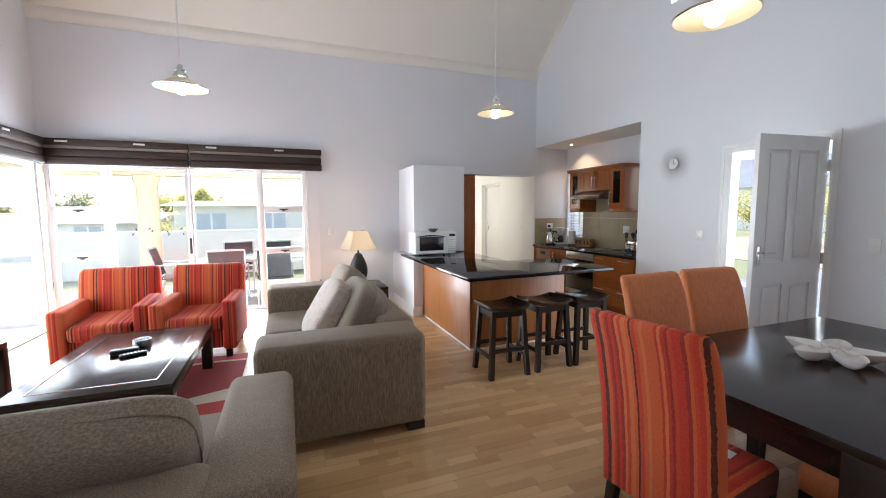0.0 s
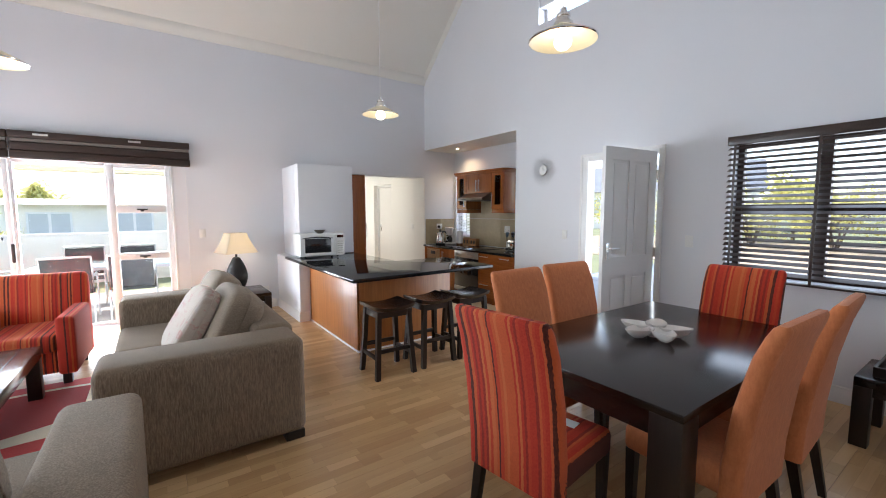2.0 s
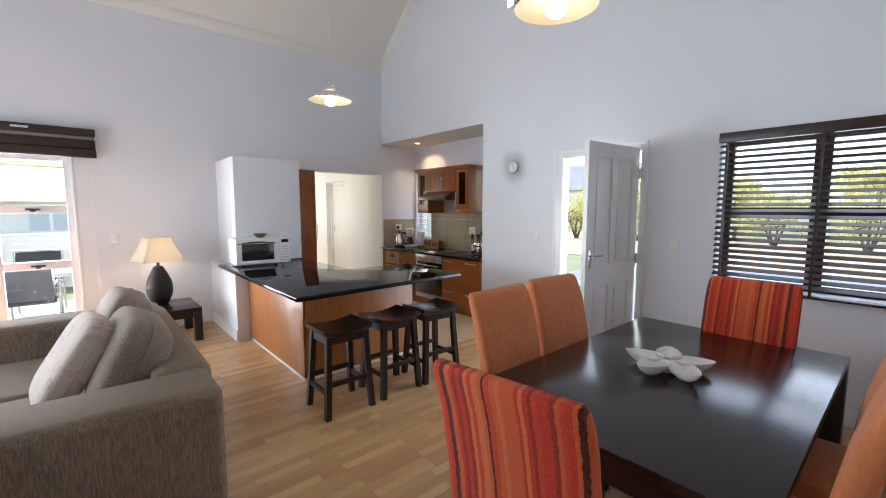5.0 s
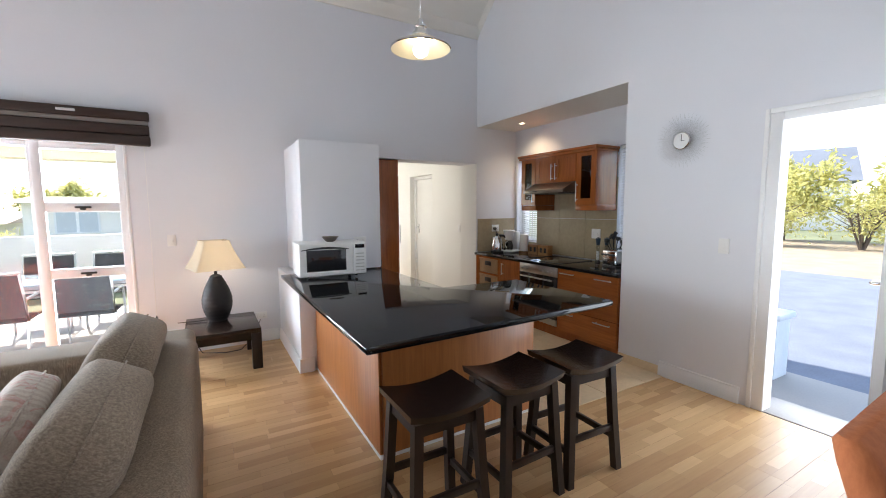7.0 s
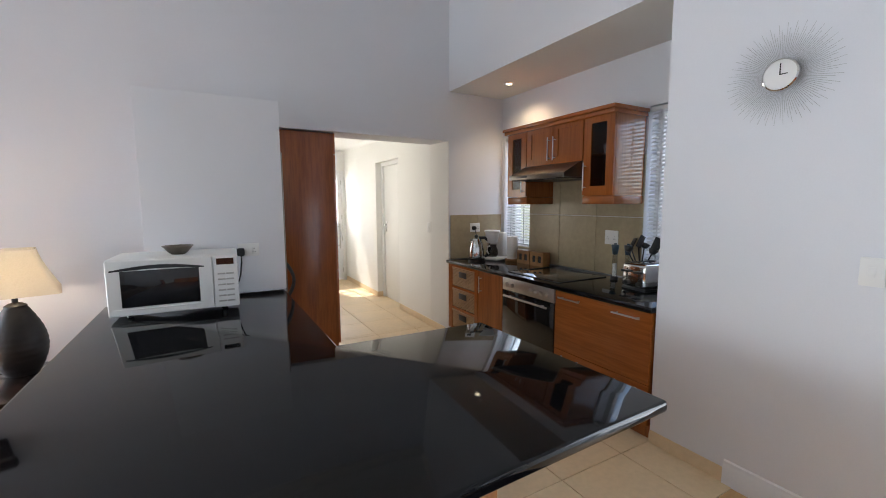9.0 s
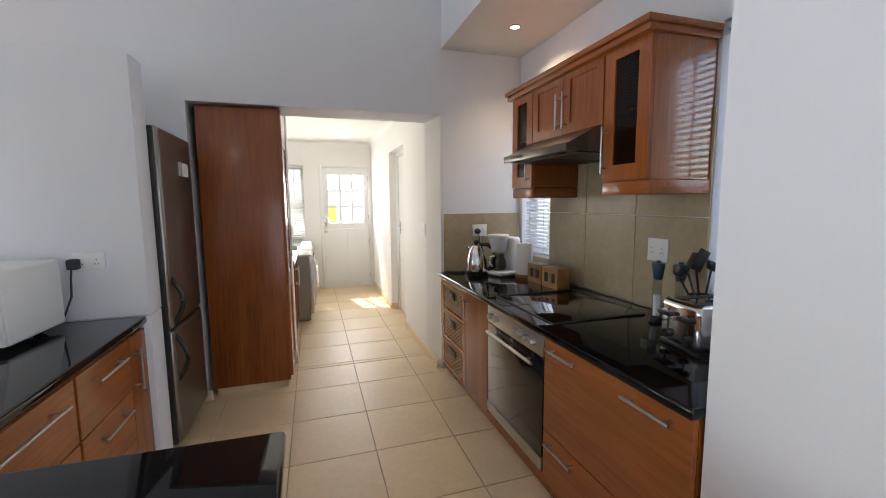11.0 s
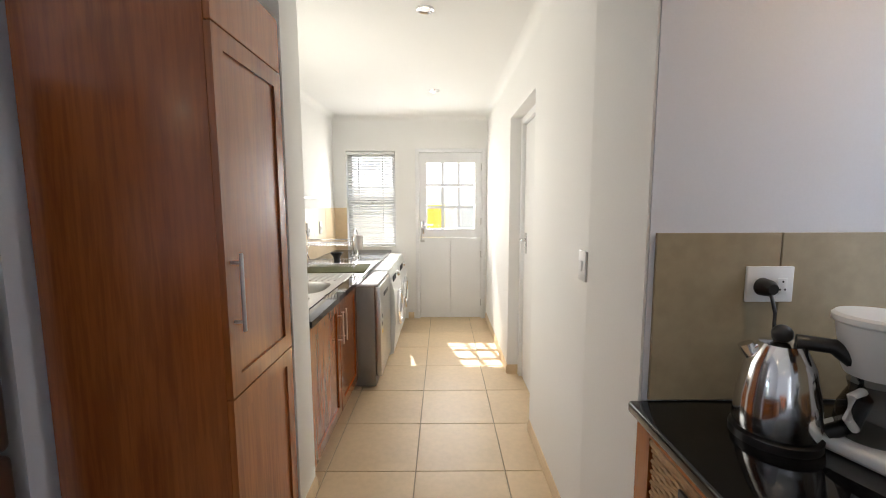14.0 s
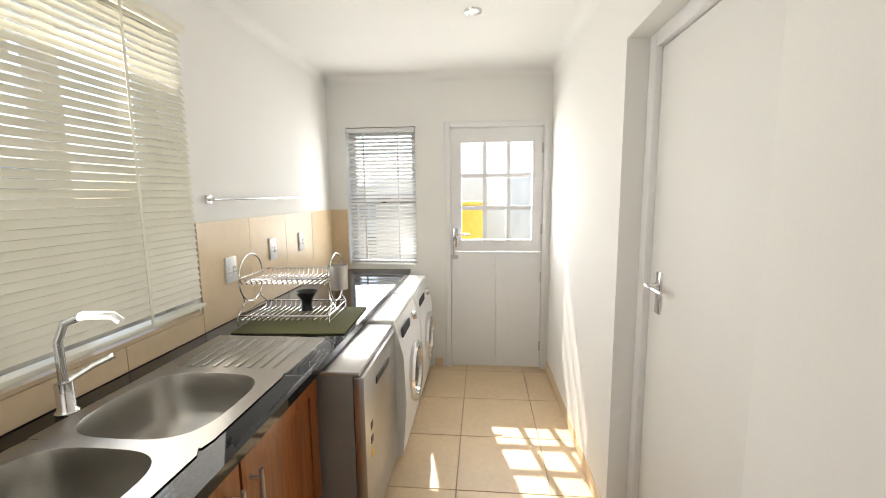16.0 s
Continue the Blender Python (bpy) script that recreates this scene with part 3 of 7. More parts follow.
for x0, x1 in ((XR + 0.02, XR + 0.24), (XL - 0.24, XL - 0.02)):
    loft(bm, [[(x, YB, 4.15), (x, 2.17, 8.1), (x, YF, 4.15)] for x in (x0, x1)])
solid("wall_gables", bm, "wall", "gable peaks above the ceiling", "wall", smooth=0)
solid("roof_scullery", box(XS0 - 0.5, XK + 0.6, YB + 1.25, YE + 0.45, 2.72, 2.85), "roof", "flat scullery roof", "roof")
solid("roof_kitchen", box(XR + 0.34, XK + 0.45, 3.6, YB + 1.2, 2.92, 3.02), "roof", "flat kitchen roof", "roof")

# cornices
bm = bmesh.new()
sec = [(0, 0), (0, -0.085), (-0.02, -0.085), (-0.03, -0.05), (-0.06, -0.02), (-0.07, 0.02), (-0.07, 0.06), (0, 0)]
loft(bm, [[(x, YB + y, EAVE + z) for y, z in sec[:-1]] for x in (XL, XR)])
solid("trim_cornice", bm, "ceiling", "white moulded cornice under the ceiling", "cornice")
bm = bmesh.new()
loft(bm, [[(XR + a, y, z + b) for a, b in ((0, 0), (0, -0.07), (-0.025, -0.06), (-0.055, 0.0))] for y, z in ((YB - 0.07, EAVE + 0.07 * PITCH), (YB - run, COLLAR))])
solid("trim_gable_cornice", bm, "ceiling", "white cornice along the gable", "cornice")
cove = [(0.0, 0.0), (0.0, -0.06)] + [(0.06 - 0.06 * math.cos(math.pi * k / 12), -0.06 + 0.06 * math.sin(math.pi * k / 12)) for k in range(1, 7)]
bm = loft(bmesh.new(), [[(XS0 + a, y, ZS + b) for a, b in cove] for y in (YB + 0.36, YE)])
loft(bm, [[(XS1 - a, y, ZS + b) for a, b in cove] for y in (YB + 0.36, YE)])
loft(bm, [[(x, YE - a, ZS + b) for a, b in cove] for x in (XS0, XS1)])
solid("trim_scullery_cornice", bm, "wall_warm", "white coved cornice in the scullery", "cornice")

# floors
solid("floor", box(XL - 0.2, XR + 0.25, YF - 0.2, YB + 0.05, -0.12, -0.012), "subfloor", "floor under the beech laminate", "floor")
solid("floor_kitchen", box(1.8, XK, 3.62, YB + 0.36, -0.01, -0.004), "grout", "kitchen floor of cream ceramic tiles", "floor")
solid("floor_scullery", box(XS0, 4.62, YB + 0.364, YE + 0.1, -0.12, -0.004), "grout", "scullery floor of cream ceramic tiles", "floor")


def skirt(pts, h=0.13, t=0.018):
    bm = bmesh.new()
    for (x0, y0), (x1, y1), n in pts:
        d = Vector(n)
        loft(bm, [[(x + d.x * a, y + d.y * a, z) for a, z in ((0, 0), (t, 0), (t, h * 0.72), (t * 0.55, h * 0.8), (t * 0.5, h * 0.95), (0, h))] for x, y in ((x0, y0), (x1, y1))])
    return bm


solid("baseboard", skirt([((0.32, YB), (1.56, YB), (0, -1))]), "skirting", "white moulded skirting board", "skirting")
solid("baseboard_low_wall", skirt([((1.585, YB - 0.02), (1.585, 5.36), (-1, 0)), ((1.57, 5.375), (1.70, 5.375), (0, -1))]), "skirting", "white moulded skirting round the low wall", "skirting")
solid("baseboard_right", skirt([((XR, 3.06), (XR, 3.70), (-1, 0)), ((XR, YF), (XR, 1.96), (-1, 0))]), "skirting", "white moulded skirting board", "skirting")
solid("baseboard_tile", skirt([((XR, 3.704), (XR, 4.12), (-1, 0)), ((XS1, YB + 0.02), (XS1, 7.84), (-1, 0)), ((XS1, 8.71), (XS1, YE), (-1, 0)), ((XS1 + 0.13, 8.71), (XS1, 8.71), (0, -1)),
                               ((3.12, 7.09), (3.12, 7.31), (1, 0)), ((3.33, YE), (3.40, YE), (0, -1)), ((2.5, YB), (2.56, YB), (0, -1))], 0.08, 0.01), "tile", "cream tile skirting", "skirting")

# patio glazing
def glazed(name, x0, x1, z0, z1, label, bars=(), fr=0.05, deep=0.06, mat="alu_white"):
    """A window unit in the plane y = 0 of its own, with frame, bars and panes. bars: heights of the transoms."""
    w = tagged(new(name), label, "window", "", "structure")
    bm = bmesh.new()
    bx(bm, x0, x0 + fr, 0, deep, z0, z1, 0.004), bx(bm, x1 - fr, x1, 0, deep, z0, z1, 0.004)
    bx(bm, x0 + fr, x1 - fr, 0, deep, z1 - fr, z1, 0.004), bx(bm, x0 + fr, x1 - fr, 0, deep, z0, z0 + fr, 0.004)
    part("window_frame", bm, mat, w)
    for z in bars:
        part("transom", box(x0 + fr, x1 - fr, 0.002, deep - 0.002, z - 0.045, z + 0.045, bevel=0.004), mat, w)
        bm = box((x0 + x1) / 2 - 0.06, (x0 + x1) / 2 + 0.06, -0.02, 0.0, z - 0.012, z + 0.008, bevel=0.005)
        bx(bm, (x0 + x1) / 2 - 0.02, (x0 + x1) / 2 + 0.02, -0.03, 0.0, z - 0.03, z - 0.01, 0.004)
        if z1 - z > 0.3:
            part("stay_handle", bm, "dark_metal", w, "dark window stay")
        else:
            bm.free()
    zs = [z0 + fr] + [v for z in bars for v in (z - 0.045, z + 0.045)] + [z1 - fr]
    for a, b in zip(zs[::2], zs[1::2]):
        p = part("pane", box(x0 + fr, x1 - fr, deep / 2 - 0.003, deep / 2 + 0.003, a, b), "glass", w, "", 0)
        p.visible_shadow = False
    return w


YG = YB + 0.06
for k, (a, b, bars) in enumerate(((-2.9, -2.25, (0.9, 1.52)), (-2.25, -1.31, ()), (-1.33, -0.40, ()), (-0.42, 0.25, (0.9, 1.52)))):
    w = glazed("window_%d" % (k + 1), a, b, 0, 2.11, "white aluminium glazed panel of the patio doors", bars, 0.065 if bars else 0.05)
    w.location = (0, YG + (0.03 if k == 2 else -0.035 if k == 1 else 0), 0)
    if k == 1:
        part("door_pull", box(-1.335, -1.30, -0.03, 0.0, 0.9, 1.12, bevel=0.008), "dark_metal", w, "dark door pull")
bird = None
for x, z, turn in ((-2.0, 1.19, 30), (-1.96, 1.255, -20), (-1.81, 1.26, 50), (-1.78, 1.23, 15), (-1.60, 1.22, -35), (-1.585, 1.18, 20), (-1.43, 1.255, 40), (-1.41, 1.18, -15)):
    m = pose(x, 0.024, z, 0, turn, 0)
    if bird is None:
        bm = loft(bmesh.new(), [[(-0.003, y, -0.028), (0.005, y, -0.008), (0.017, y, 0.014), (0.005, y, 0.006), (0.0, y, 0.026), (-0.005, y, 0.006), (-0.012, y, 0.01)] for y in (0.0, 0.001)])
        bird = part("bird_sticker", bm, "black", bpy.data.objects["window_2"], "small black bird sticker", 0)
        bird.matrix_basis = m
    else:
        again("bird_sticker", bird, bpy.data.objects["window_2"], m)
for k, (a, b) in enumerate(((2.62, 3.95), (3.93, 5.2), (5.18, 6.46))):
    w = glazed("window_%d" % (k + 5), 0, b - a, 0, 2.11, "white aluminium sliding glass door", ())
    w.matrix_world = pose(XL - 0.08 - 0.04 * (k % 2), b, 0, 0, 0, -90)
    if k == 2:
        part("door_pull", box(0.005, 0.045, -0.03, 0.0, 0.95, 1.15, bevel=0.008), "dark_metal", w, "dark door pull")
solid("trim_corner_post", box(XL - 0.14, XL - 0.003, YB - 0.075, YB + 0.055, 0, 2.105, bevel=0.006), "alu_white", "white corner post of the glazing", "post")
solid("trim_patio_sill", box(XL - 0.1, 0.25, YB + 0.0, YB + 0.2, -0.03, 0.006, bevel=0.004), "alu_white", "aluminium door track", "sill")
solid("trim_patio_jamb", box(0.25, 0.275, YB - 0.004, YB + 0.1, 0, 2.14, bevel=0.003), "gloss_white", "white door jamb", "jamb")

# windows on the other sides
# frame, transom and mullion take the dark slat colour as their backlit shade
w = glazed("window_8", 0, 1.21, 0.9, 2.1, "window behind a slatted blind, its frame coloured dark as backlit", (1.5,), 0.05, 0.06, "blind")
w.matrix_world = pose(XR + 0.15, 1.41, 0, 0, 0, -90)
part("mullion", box(0.555, 0.655, -0.004, 0.064, 0.95, 2.05), "blind", w)
w = glazed("window_9", 0, 1.08, 3.93, 5.3, "high white gable window", ())
w.matrix_world = pose(XR + 0.12, 3.74, 0, 0, 0, -90)
part("mullion", box(0.69, 0.74, -0.004, 0.064, 3.98, 5.25), "alu_white", w)
w = glazed("window_10", 0, 0.45, 0.99, 2.2, "narrow white kitchen window", ())
w.matrix_world = pose(XK + 0.12, 6.5, 0, 0, 0, -90)
w = glazed("window_11", 0, 0.42, 0.99, 2.2, "narrow white kitchen window", ())
w.matrix_world = pose(XK + 0.12, 4.72, 0, 0, 0, -90)
w = glazed("window_12", 0, 1.27, 0.97, 2.2, "wide white window over the sink", ())
w.matrix_world = pose(XS0 - 0.12, 7.42, 0, 0, 0, 90)
part("mullion", box(0.80, 0.86, -0.004, 0.064, 1.02, 2.15), "alu_white", w)
w = glazed("window_13", 2.605, 3.19, 0.9, 2.04, "white scullery window", (1.45,))
w.location = (0, YE + 0.1, 0)

# entrance door, open inwards
d = tagged(new("door_1"), "white panelled entrance door standing open", "door", "", "structure")
bm = bmesh.new()
for y0, y1, z0, z1 in ((2.02, 2.066, 0, 2.15), (2.91, 3.0, 0, 2.15), (2.066, 2.91, 2.075, 2.15)):
    bx(bm, XR + 0.0, XR + 0.13, y0, y1, z0, z1, 0.005)
for y0, y1, z0, z1 in ((2.0, 2.035, 0, 2.165), (2.985, 3.015, 0, 2.165), (2.035, 2.985, 2.13, 2.165)):
    bx(bm, XR - 0.01, XR + 0.003, y0, y1, z0, z1, 0.004)
part("door_frame", bm, "gloss_white", d)
solid("trim_entrance_sill", box(XR + 0.01, XR + 0.35, 2.02, 3.0, -0.1, 0.004, bevel=0.004), "patio_tile", "pale tiled doorstep", "sill")


def panelled(bm, w, h, t, panels):
    """A door leaf across x, with sunk panels (x0, x1, z0, z1) on both sides."""
    holes = [(a, b, c, e) for a, b, c, e in panels]
    g = walled("y", 0, t, 0, w, 0, h, holes)
    me = bpy.data.meshes.new("tmp")
    g.to_mesh(me)
    bm.from_mesh(me)
    g.free()
    bpy.data.meshes.remove(me)
    for a, b, c, e in panels:
        bx(bm, a, b, t * 0.3, t * 0.7, c, e)
        bx(bm, a + 0.03, b - 0.03, t * 0.14, t * 0.86, c + 0.03, e - 0.03, 0.006)
    return bm


def lever(parent, x, z, y0, s=1, mat="chrome"):
    bm = box(x - 0.02, x + 0.02, min(y0, y0 - s * 0.008), max(y0, y0 - s * 0.008), z - 0.11, z + 0.05, bevel=0.003)
    part("lock_plate", bm, mat, parent, "chrome lock plate")
    bm = cyl(bmesh.new(), (x, y0, z), (x, y0 - s * 0.05, z), 0.009)
    tube(bm, [(x, y0 - s * 0.05, z), (x + 0.03, y0 - s * 0.052, z), (x + 0.075, y0 - s * 0.05, z - 0.002), (x + 0.12, y0 - s * 0.046, z - 0.004)], 0.008)
    part("door_handle", bm, mat, parent, "chrome lever handle")


leaf = part("door_leaf", panelled(bmesh.new(), 0.784, 2.092, 0.042, [(0.105, 0.347, 1.03, 1.97), (0.425, 0.667, 1.03, 1.97), (0.105, 0.347, 0.2, 0.84), (0.425, 0.667, 0.2, 0.84)]), "gloss_white", d)
leaf.matrix_basis = pose(3.55, 2.155, 0.008, 0, 0, -5.6)
lever(leaf, 0.055, 1.12, 0.042, -1)
lever(leaf, 0.055, 1.12, 0.0, 1)
bm = bmesh.new()
for z in (0.25, 1.05, 1.85):
    cyl(bm, (0.777, -0.012, z - 0.05), (0.777, -0.012, z + 0.05), 0.01)
    bx(bm, 0.762, 0.79, -0.016, -0.008, z - 0.05, z + 0.05)
part("hinge", bm, "steel", leaf, "steel hinges")

# scullery back door, glazed above
d = tagged(new("door_2"), "white stable door with nine small panes", "door", "", "structure")
bm = bmesh.new()
for x0, x1, z0, z1 in ((3.43, 3.475, 0, 2.065), (4.225, 4.27, 0, 2.065), (3.475, 4.225, 2.02, 2.065)):
    bx(bm, x0, x1, YE - 0.01, YE + 0.1, z0, z1, 0.004)
part("door_frame", bm, "gloss_white", d)
g0, g1, gz0, gz1 = 3.565, 4.14, 1.11, 1.90
bm = walled("y", YE + 0.02, 0.042, 3.477, 4.223, 1.012, 2.018, [(g0, g1, gz0, gz1)])
part("upper_leaf", bm, "gloss_white", d, "", 0)
bm = bmesh.new()
for k in (1, 2):
    x, z = g0 + (g1 - g0) * k / 3, gz0 + (gz1 - gz0) * k / 3
    bx(bm, x - 0.016, x + 0.016, YE + 0.024, YE + 0.058, gz0, gz1)
    bx(bm, g0, g1, YE + 0.026, YE + 0.056, z - 0.016, z + 0.016)
part("glazing_bar", bm, "gloss_white", d, "", 0)
for i in range(3):
    for j in range(3):
        x, z = g0 + (g1 - g0) * i / 3, gz0 + (gz1 - gz0) * j / 3
        p = part("pane", box(x + 0.011, x + (g1 - g0) / 3 - 0.011, YE + 0.039, YE + 0.043, z + 0.011, z + (gz1 - gz0) / 3 - 0.011), "glass", d, "", 0)
        p.visible_shadow = False
bm = bmesh.new()
bx(bm, 0.0, 0.371, 0.0, 0.042, 0.0, 0.996, 0.003)
bx(bm, 0.375, 0.746, 0.0, 0.042, 0.0, 0.996, 0.003)
bx(bm, 0.3715, 0.3745, 0.006, 0.036, 0.0, 0.996)
lo = part("lower_leaf", bm, "gloss_white", d, "", 0)
lo.matrix_basis = pose(3.477, YE + 0.02, 0.01)
up = new("lock")
up.parent = d
up.matrix_basis = pose(0, YE + 0.02, 0)
lever(up, 3.515, 1.16, 0.0, 1)
part("bolt", bx(cyl(bmesh.new(), (3.5, -0.02, 0.98), (3.5, -0.02, 1.09), 0.008), 3.485, 3.535, -0.02, 0.0, 0.95, 0.98), "steel", up, "steel barrel bolt")
bm = bmesh.new()
for z in (0.2, 0.8, 1.2, 1.85):
    bx(bm, 4.214, 4.232, YE + 0.005, YE + 0.02, z - 0.04, z + 0.04, 0.002)
part("hinge", bm, "steel", d, "steel hinges")

# closed inner door in the recess
d = tagged(new("door_3"), "plain white closed inner door", "door", "", "structure")
bm = bmesh.new()
for y0, y1, z0, z1 in ((8.65, 8.71, 0, 2.075), (7.84, 7.89, 0, 2.075), (7.89, 8.65, 2.02, 2.075)):
    bx(bm, XS1 + 0.085, XS1 + 0.16, y0, y1, z0, z1, 0.005)
part("door_frame", bm, "gloss_white", d)
part("door_leaf", box(XS1 + 0.11, XS1 + 0.15, 7.893, 8.647, 0.006, 2.017, bevel=0.003), "satin_white", d)
h = new("latch")
h.parent = d
h.matrix_basis = pose(XS1 + 0.11, 8.647, 0, 0, 0, -90)
lever(h, 0.09, 1.14, 0.0, 1)

# ---- living area ----
def hang_blind(name, at, rz, width, label):
    """A dark woven roman blind pulled up under its rail."""
    b = thing(name, at, label, "blind", "rolled blinds over the patio doors", rz)
    part("head_rail", box(0, width, -0.09, -0.02, 0.24, 0.32, bevel=0.006), "rattan", b)
    part("clear_band", box(0.01, width - 0.01, -0.07, -0.03, 0.20, 0.235), "band_grey", b, "grey cord band")
    fold = bmesh.new()
    for k in range(2):
        bx(fold, 0.004 * k, width - 0.004 * k, -0.085 + 0.008 * k, -0.03, 0.005 + 0.097 * k, 0.10 + 0.097 * k, 0.012, 3)
    part("folded_cloth", fold, "rattan", b, "folded dark woven cloth")
    for k in (0.12, 0.62):
        part("clip", box(width * k, width * k + 0.13, -0.093, -0.085, 0.272, 0.295, bevel=0.003), "silver_blind", b, "pale metal clip")
    return b


hang_blind("roman_blind", (-2.89, YB - 0.015, 2.09), 0, 1.62, "dark brown woven blind pulled up over the patio glazing")
hang_blind("roman_blind", (-1.26, YB - 0.015, 2.09), 0, 1.74, "dark brown woven blind pulled up over the patio glazing")
hang_blind("roman_blind", (XL + 0.015, 4.35, 2.09), 90, 2.1, "dark brown woven blind pulled up over the sliding doors")
hang_blind("roman_blind", (XL + 0.015, 2.5, 2.09), 90, 1.83, "dark brown woven blind pulled up over the sliding doors")
cord = thing("blind_cord", (0.42, YB - 0.02, 0), "thin blind cord with a small toggle", "cord")
part("string", cyl(bmesh.new(), (0, 0, 0.42), (0, 0, 2.1), 0.0025, n=6), "white_plastic", cord)
part("toggle", lathe(bmesh.new(), [(0.0, 0.36), (0.012, 0.365), (0.012, 0.40), (0.004, 0.43), (0, 0.43)], 10), "dark_metal", cord, "dark toggle")


def foot(parent, x, y, h=0.06, s=0.07):
    return part("foot", box(x - s / 2, x + s / 2, y - s / 2, y + s / 2, 0, h, bevel=0.006), "wenge_z", parent, "dark wooden foot")


def sofa(at, rz, length, depth, label, seats, arm, ah):
    """A boxy upholstered sofa that faces -y, its left front corner at the origin."""
    s = thing("sofa", at, label, "sofa", "", rz)
    for x0 in (0, length - arm):
        part("armrest", box(x0, x0 + arm, 0, depth - 0.02, 0.055, ah, bevel=0.055, seg=5), "taupe", s)
    part("base", box(arm - 0.01, length - arm + 0.01, 0.03, depth - 0.2, 0.055, 0.27, bevel=0.02, seg=3), "taupe", s)
    part("backrest", box(arm - 0.05, length - arm + 0.05, depth - 0.27, depth, 0.055, ah + 0.02, bevel=0.06, seg=5), "taupe", s)
    w = (length - 2 * arm) / seats
    for k in range(seats):
        part("seat_cushion", box(arm + w * k + 0.006, arm + w * (k + 1) - 0.006, 0.0, depth - 0.26, 0.27, 0.445, bevel=0.05, seg=5), "taupe", s)
    for x in (0.09, length - 0.09):
        for y in (0.09, depth - 0.09):
            foot(s, x, y, 0.06, 0.12)
    return s


def cushion(at, half, tilt, label, mat, rz=0.0, name="cushion"):
    c = thing(name, at, label, "cushion", "", rz)
    p = part("cover", sup(bmesh.new(), (0, 0, half[2]), half, 0.5, 0.32), mat, c, "", 60)
    p.matrix_basis = pose(0, 0, 0, tilt, 0, 0)
    seam = bmesh.new()
    tube(seam, [(half[0] * 1.0 * math.copysign(abs(math.cos(a)) ** 0.35, math.cos(a)), 0, half[2] + half[2] * math.copysign(abs(math.sin(a)) ** 0.55, math.sin(a))) for a in [math.pi * 2 * i / 40 for i in range(41)]], 0.004, 6)
    part("piping", seam, mat, p, "", 60)
    return c


# the sofa with its back to the walkway faces the coffee table
sofa((-0.27, 4.87, 0), -90, 2.42, 1.085, "taupe woven two-seat sofa with boxy arms on dark feet", 2, 0.38, 0.685)
cushion((0.355, 4.18, 0.43), (0.40, 0.14, 0.26), -26, "plump taupe chenille back cushion on the sofa", "taupe_soft", -90, "back_cushion")
cushion((0.36, 3.35, 0.43), (0.41, 0.14, 0.255), -27, "plump taupe chenille back cushion on the sofa", "taupe_soft", -90, "back_cushion")


def flowered():
    m, t, b = nodes_of("flowered_cloth")
    v = coords(t)
    n = add(t, "ShaderNodeTexNoise", Scale=11.0, Detail=2.0, Distortion=1.5)
    f = add(t, "ShaderNodeTexNoise", Scale=170.0, Detail=3.0)
    st = add(t, "ShaderNodeTexWave", Scale=9.0, Distortion=2.0)
    for k in (n, f, st):
        t.links.new(v, k.inputs["Vector"])
    c = ramp(t, n.outputs[0], [(0.0, (0.56, 0.49, 0.42)), (0.58, (0.54, 0.46, 0.39)), (0.63, (0.50, 0.17, 0.15)), (0.68, (0.54, 0.38, 0.33)), (1.0, (0.58, 0.52, 0.45))])
    c = mixc(t, 0.35, c, ramp(t, st.outputs["Fac"], [(0.3, (0.44, 0.34, 0.28)), (0.7, (0.7, 0.63, 0.56))]))
    c = mixc(t, 0.2, c, ramp(t, f.outputs[0], [(0.35, (0.25, 0.2, 0.16)), (0.65, (0.66, 0.6, 0.54))]))
    t.links.new(c, b.inputs["Base Color"])
    b.inputs["Roughness"].default_value = 0.9
    bump(t, b, f.outputs[0], 0.5, 0.003)
    return m


M["flowered"] = flowered()
cushion((0.085, 3.42, 0.44), (0.265, 0.08, 0.27), -32, "square scatter cushion with faded red flowers", "flowered", -84, "scatter_cushion")

# the sofa nearest the dining table faces the patio
sofa((-0.055, 2.29, 0), 180, 2.35, 1.08, "taupe woven sofa with boxy arms facing the patio", 2, 0.31, 0.625)
cushion((-0.795, 1.665, 0.43), (0.41, 0.14, 0.215), -24, "plump taupe chenille back cushion on the sofa", "taupe_soft", 180, "back_cushion")
cushion((-1.625, 1.665, 0.43), (0.41, 0.14, 0.215), -24, "plump taupe chenille back cushion on the sofa", "taupe_soft", 180, "back_cushion")


def armchair(at, rz, label):
    """A striped tub chair that faces -y, centred on its base."""
    c = thing("armchair", at, label, "armchair", "striped armchairs by the patio doors", rz)
    for sx in (-1, 1):
        x = sx * 0.315
        part("armrest", box(x - 0.065, x + 0.065, -0.40, 0.30, 0.10, 0.60, bevel=0.03, seg=4), "stripe_fine", c)
    rings = []
    for z, y, d, w, r in ((0.10, 0.36, 0.16, 0.74, 0.03), (0.45, 0.37, 0.17, 0.74, 0.04), (0.75, 0.42, 0.16, 0.73, 0.05), (0.85, 0.44, 0.15, 0.72, 0.06), (0.885, 0.445, 0.10, 0.67, 0.045)):
        rings.append([(px, y + py, z) for px, py in rrect(w, d, r)])
    part("backrest", loft(bmesh.new(), rings), "stripe_fine", c, "", 50)
    part("base", box(-0.25, 0.25, -0.36, 0.30, 0.11, 0.30, bevel=0.02), "stripe_fine", c)
    part("seat_cushion", box(-0.248, 0.248, -0.41, 0.29, 0.30, 0.45, bevel=0.045, seg=5), "stripe_fine", c)
    for x in (-0.30, 0.30):
        for y in (-0.33, 0.34):
            foot(c, x, y, 0.10, 0.06)
    return c


armchair((-1.74, 4.92, 0), 4, "red striped upholstered armchair on dark feet")
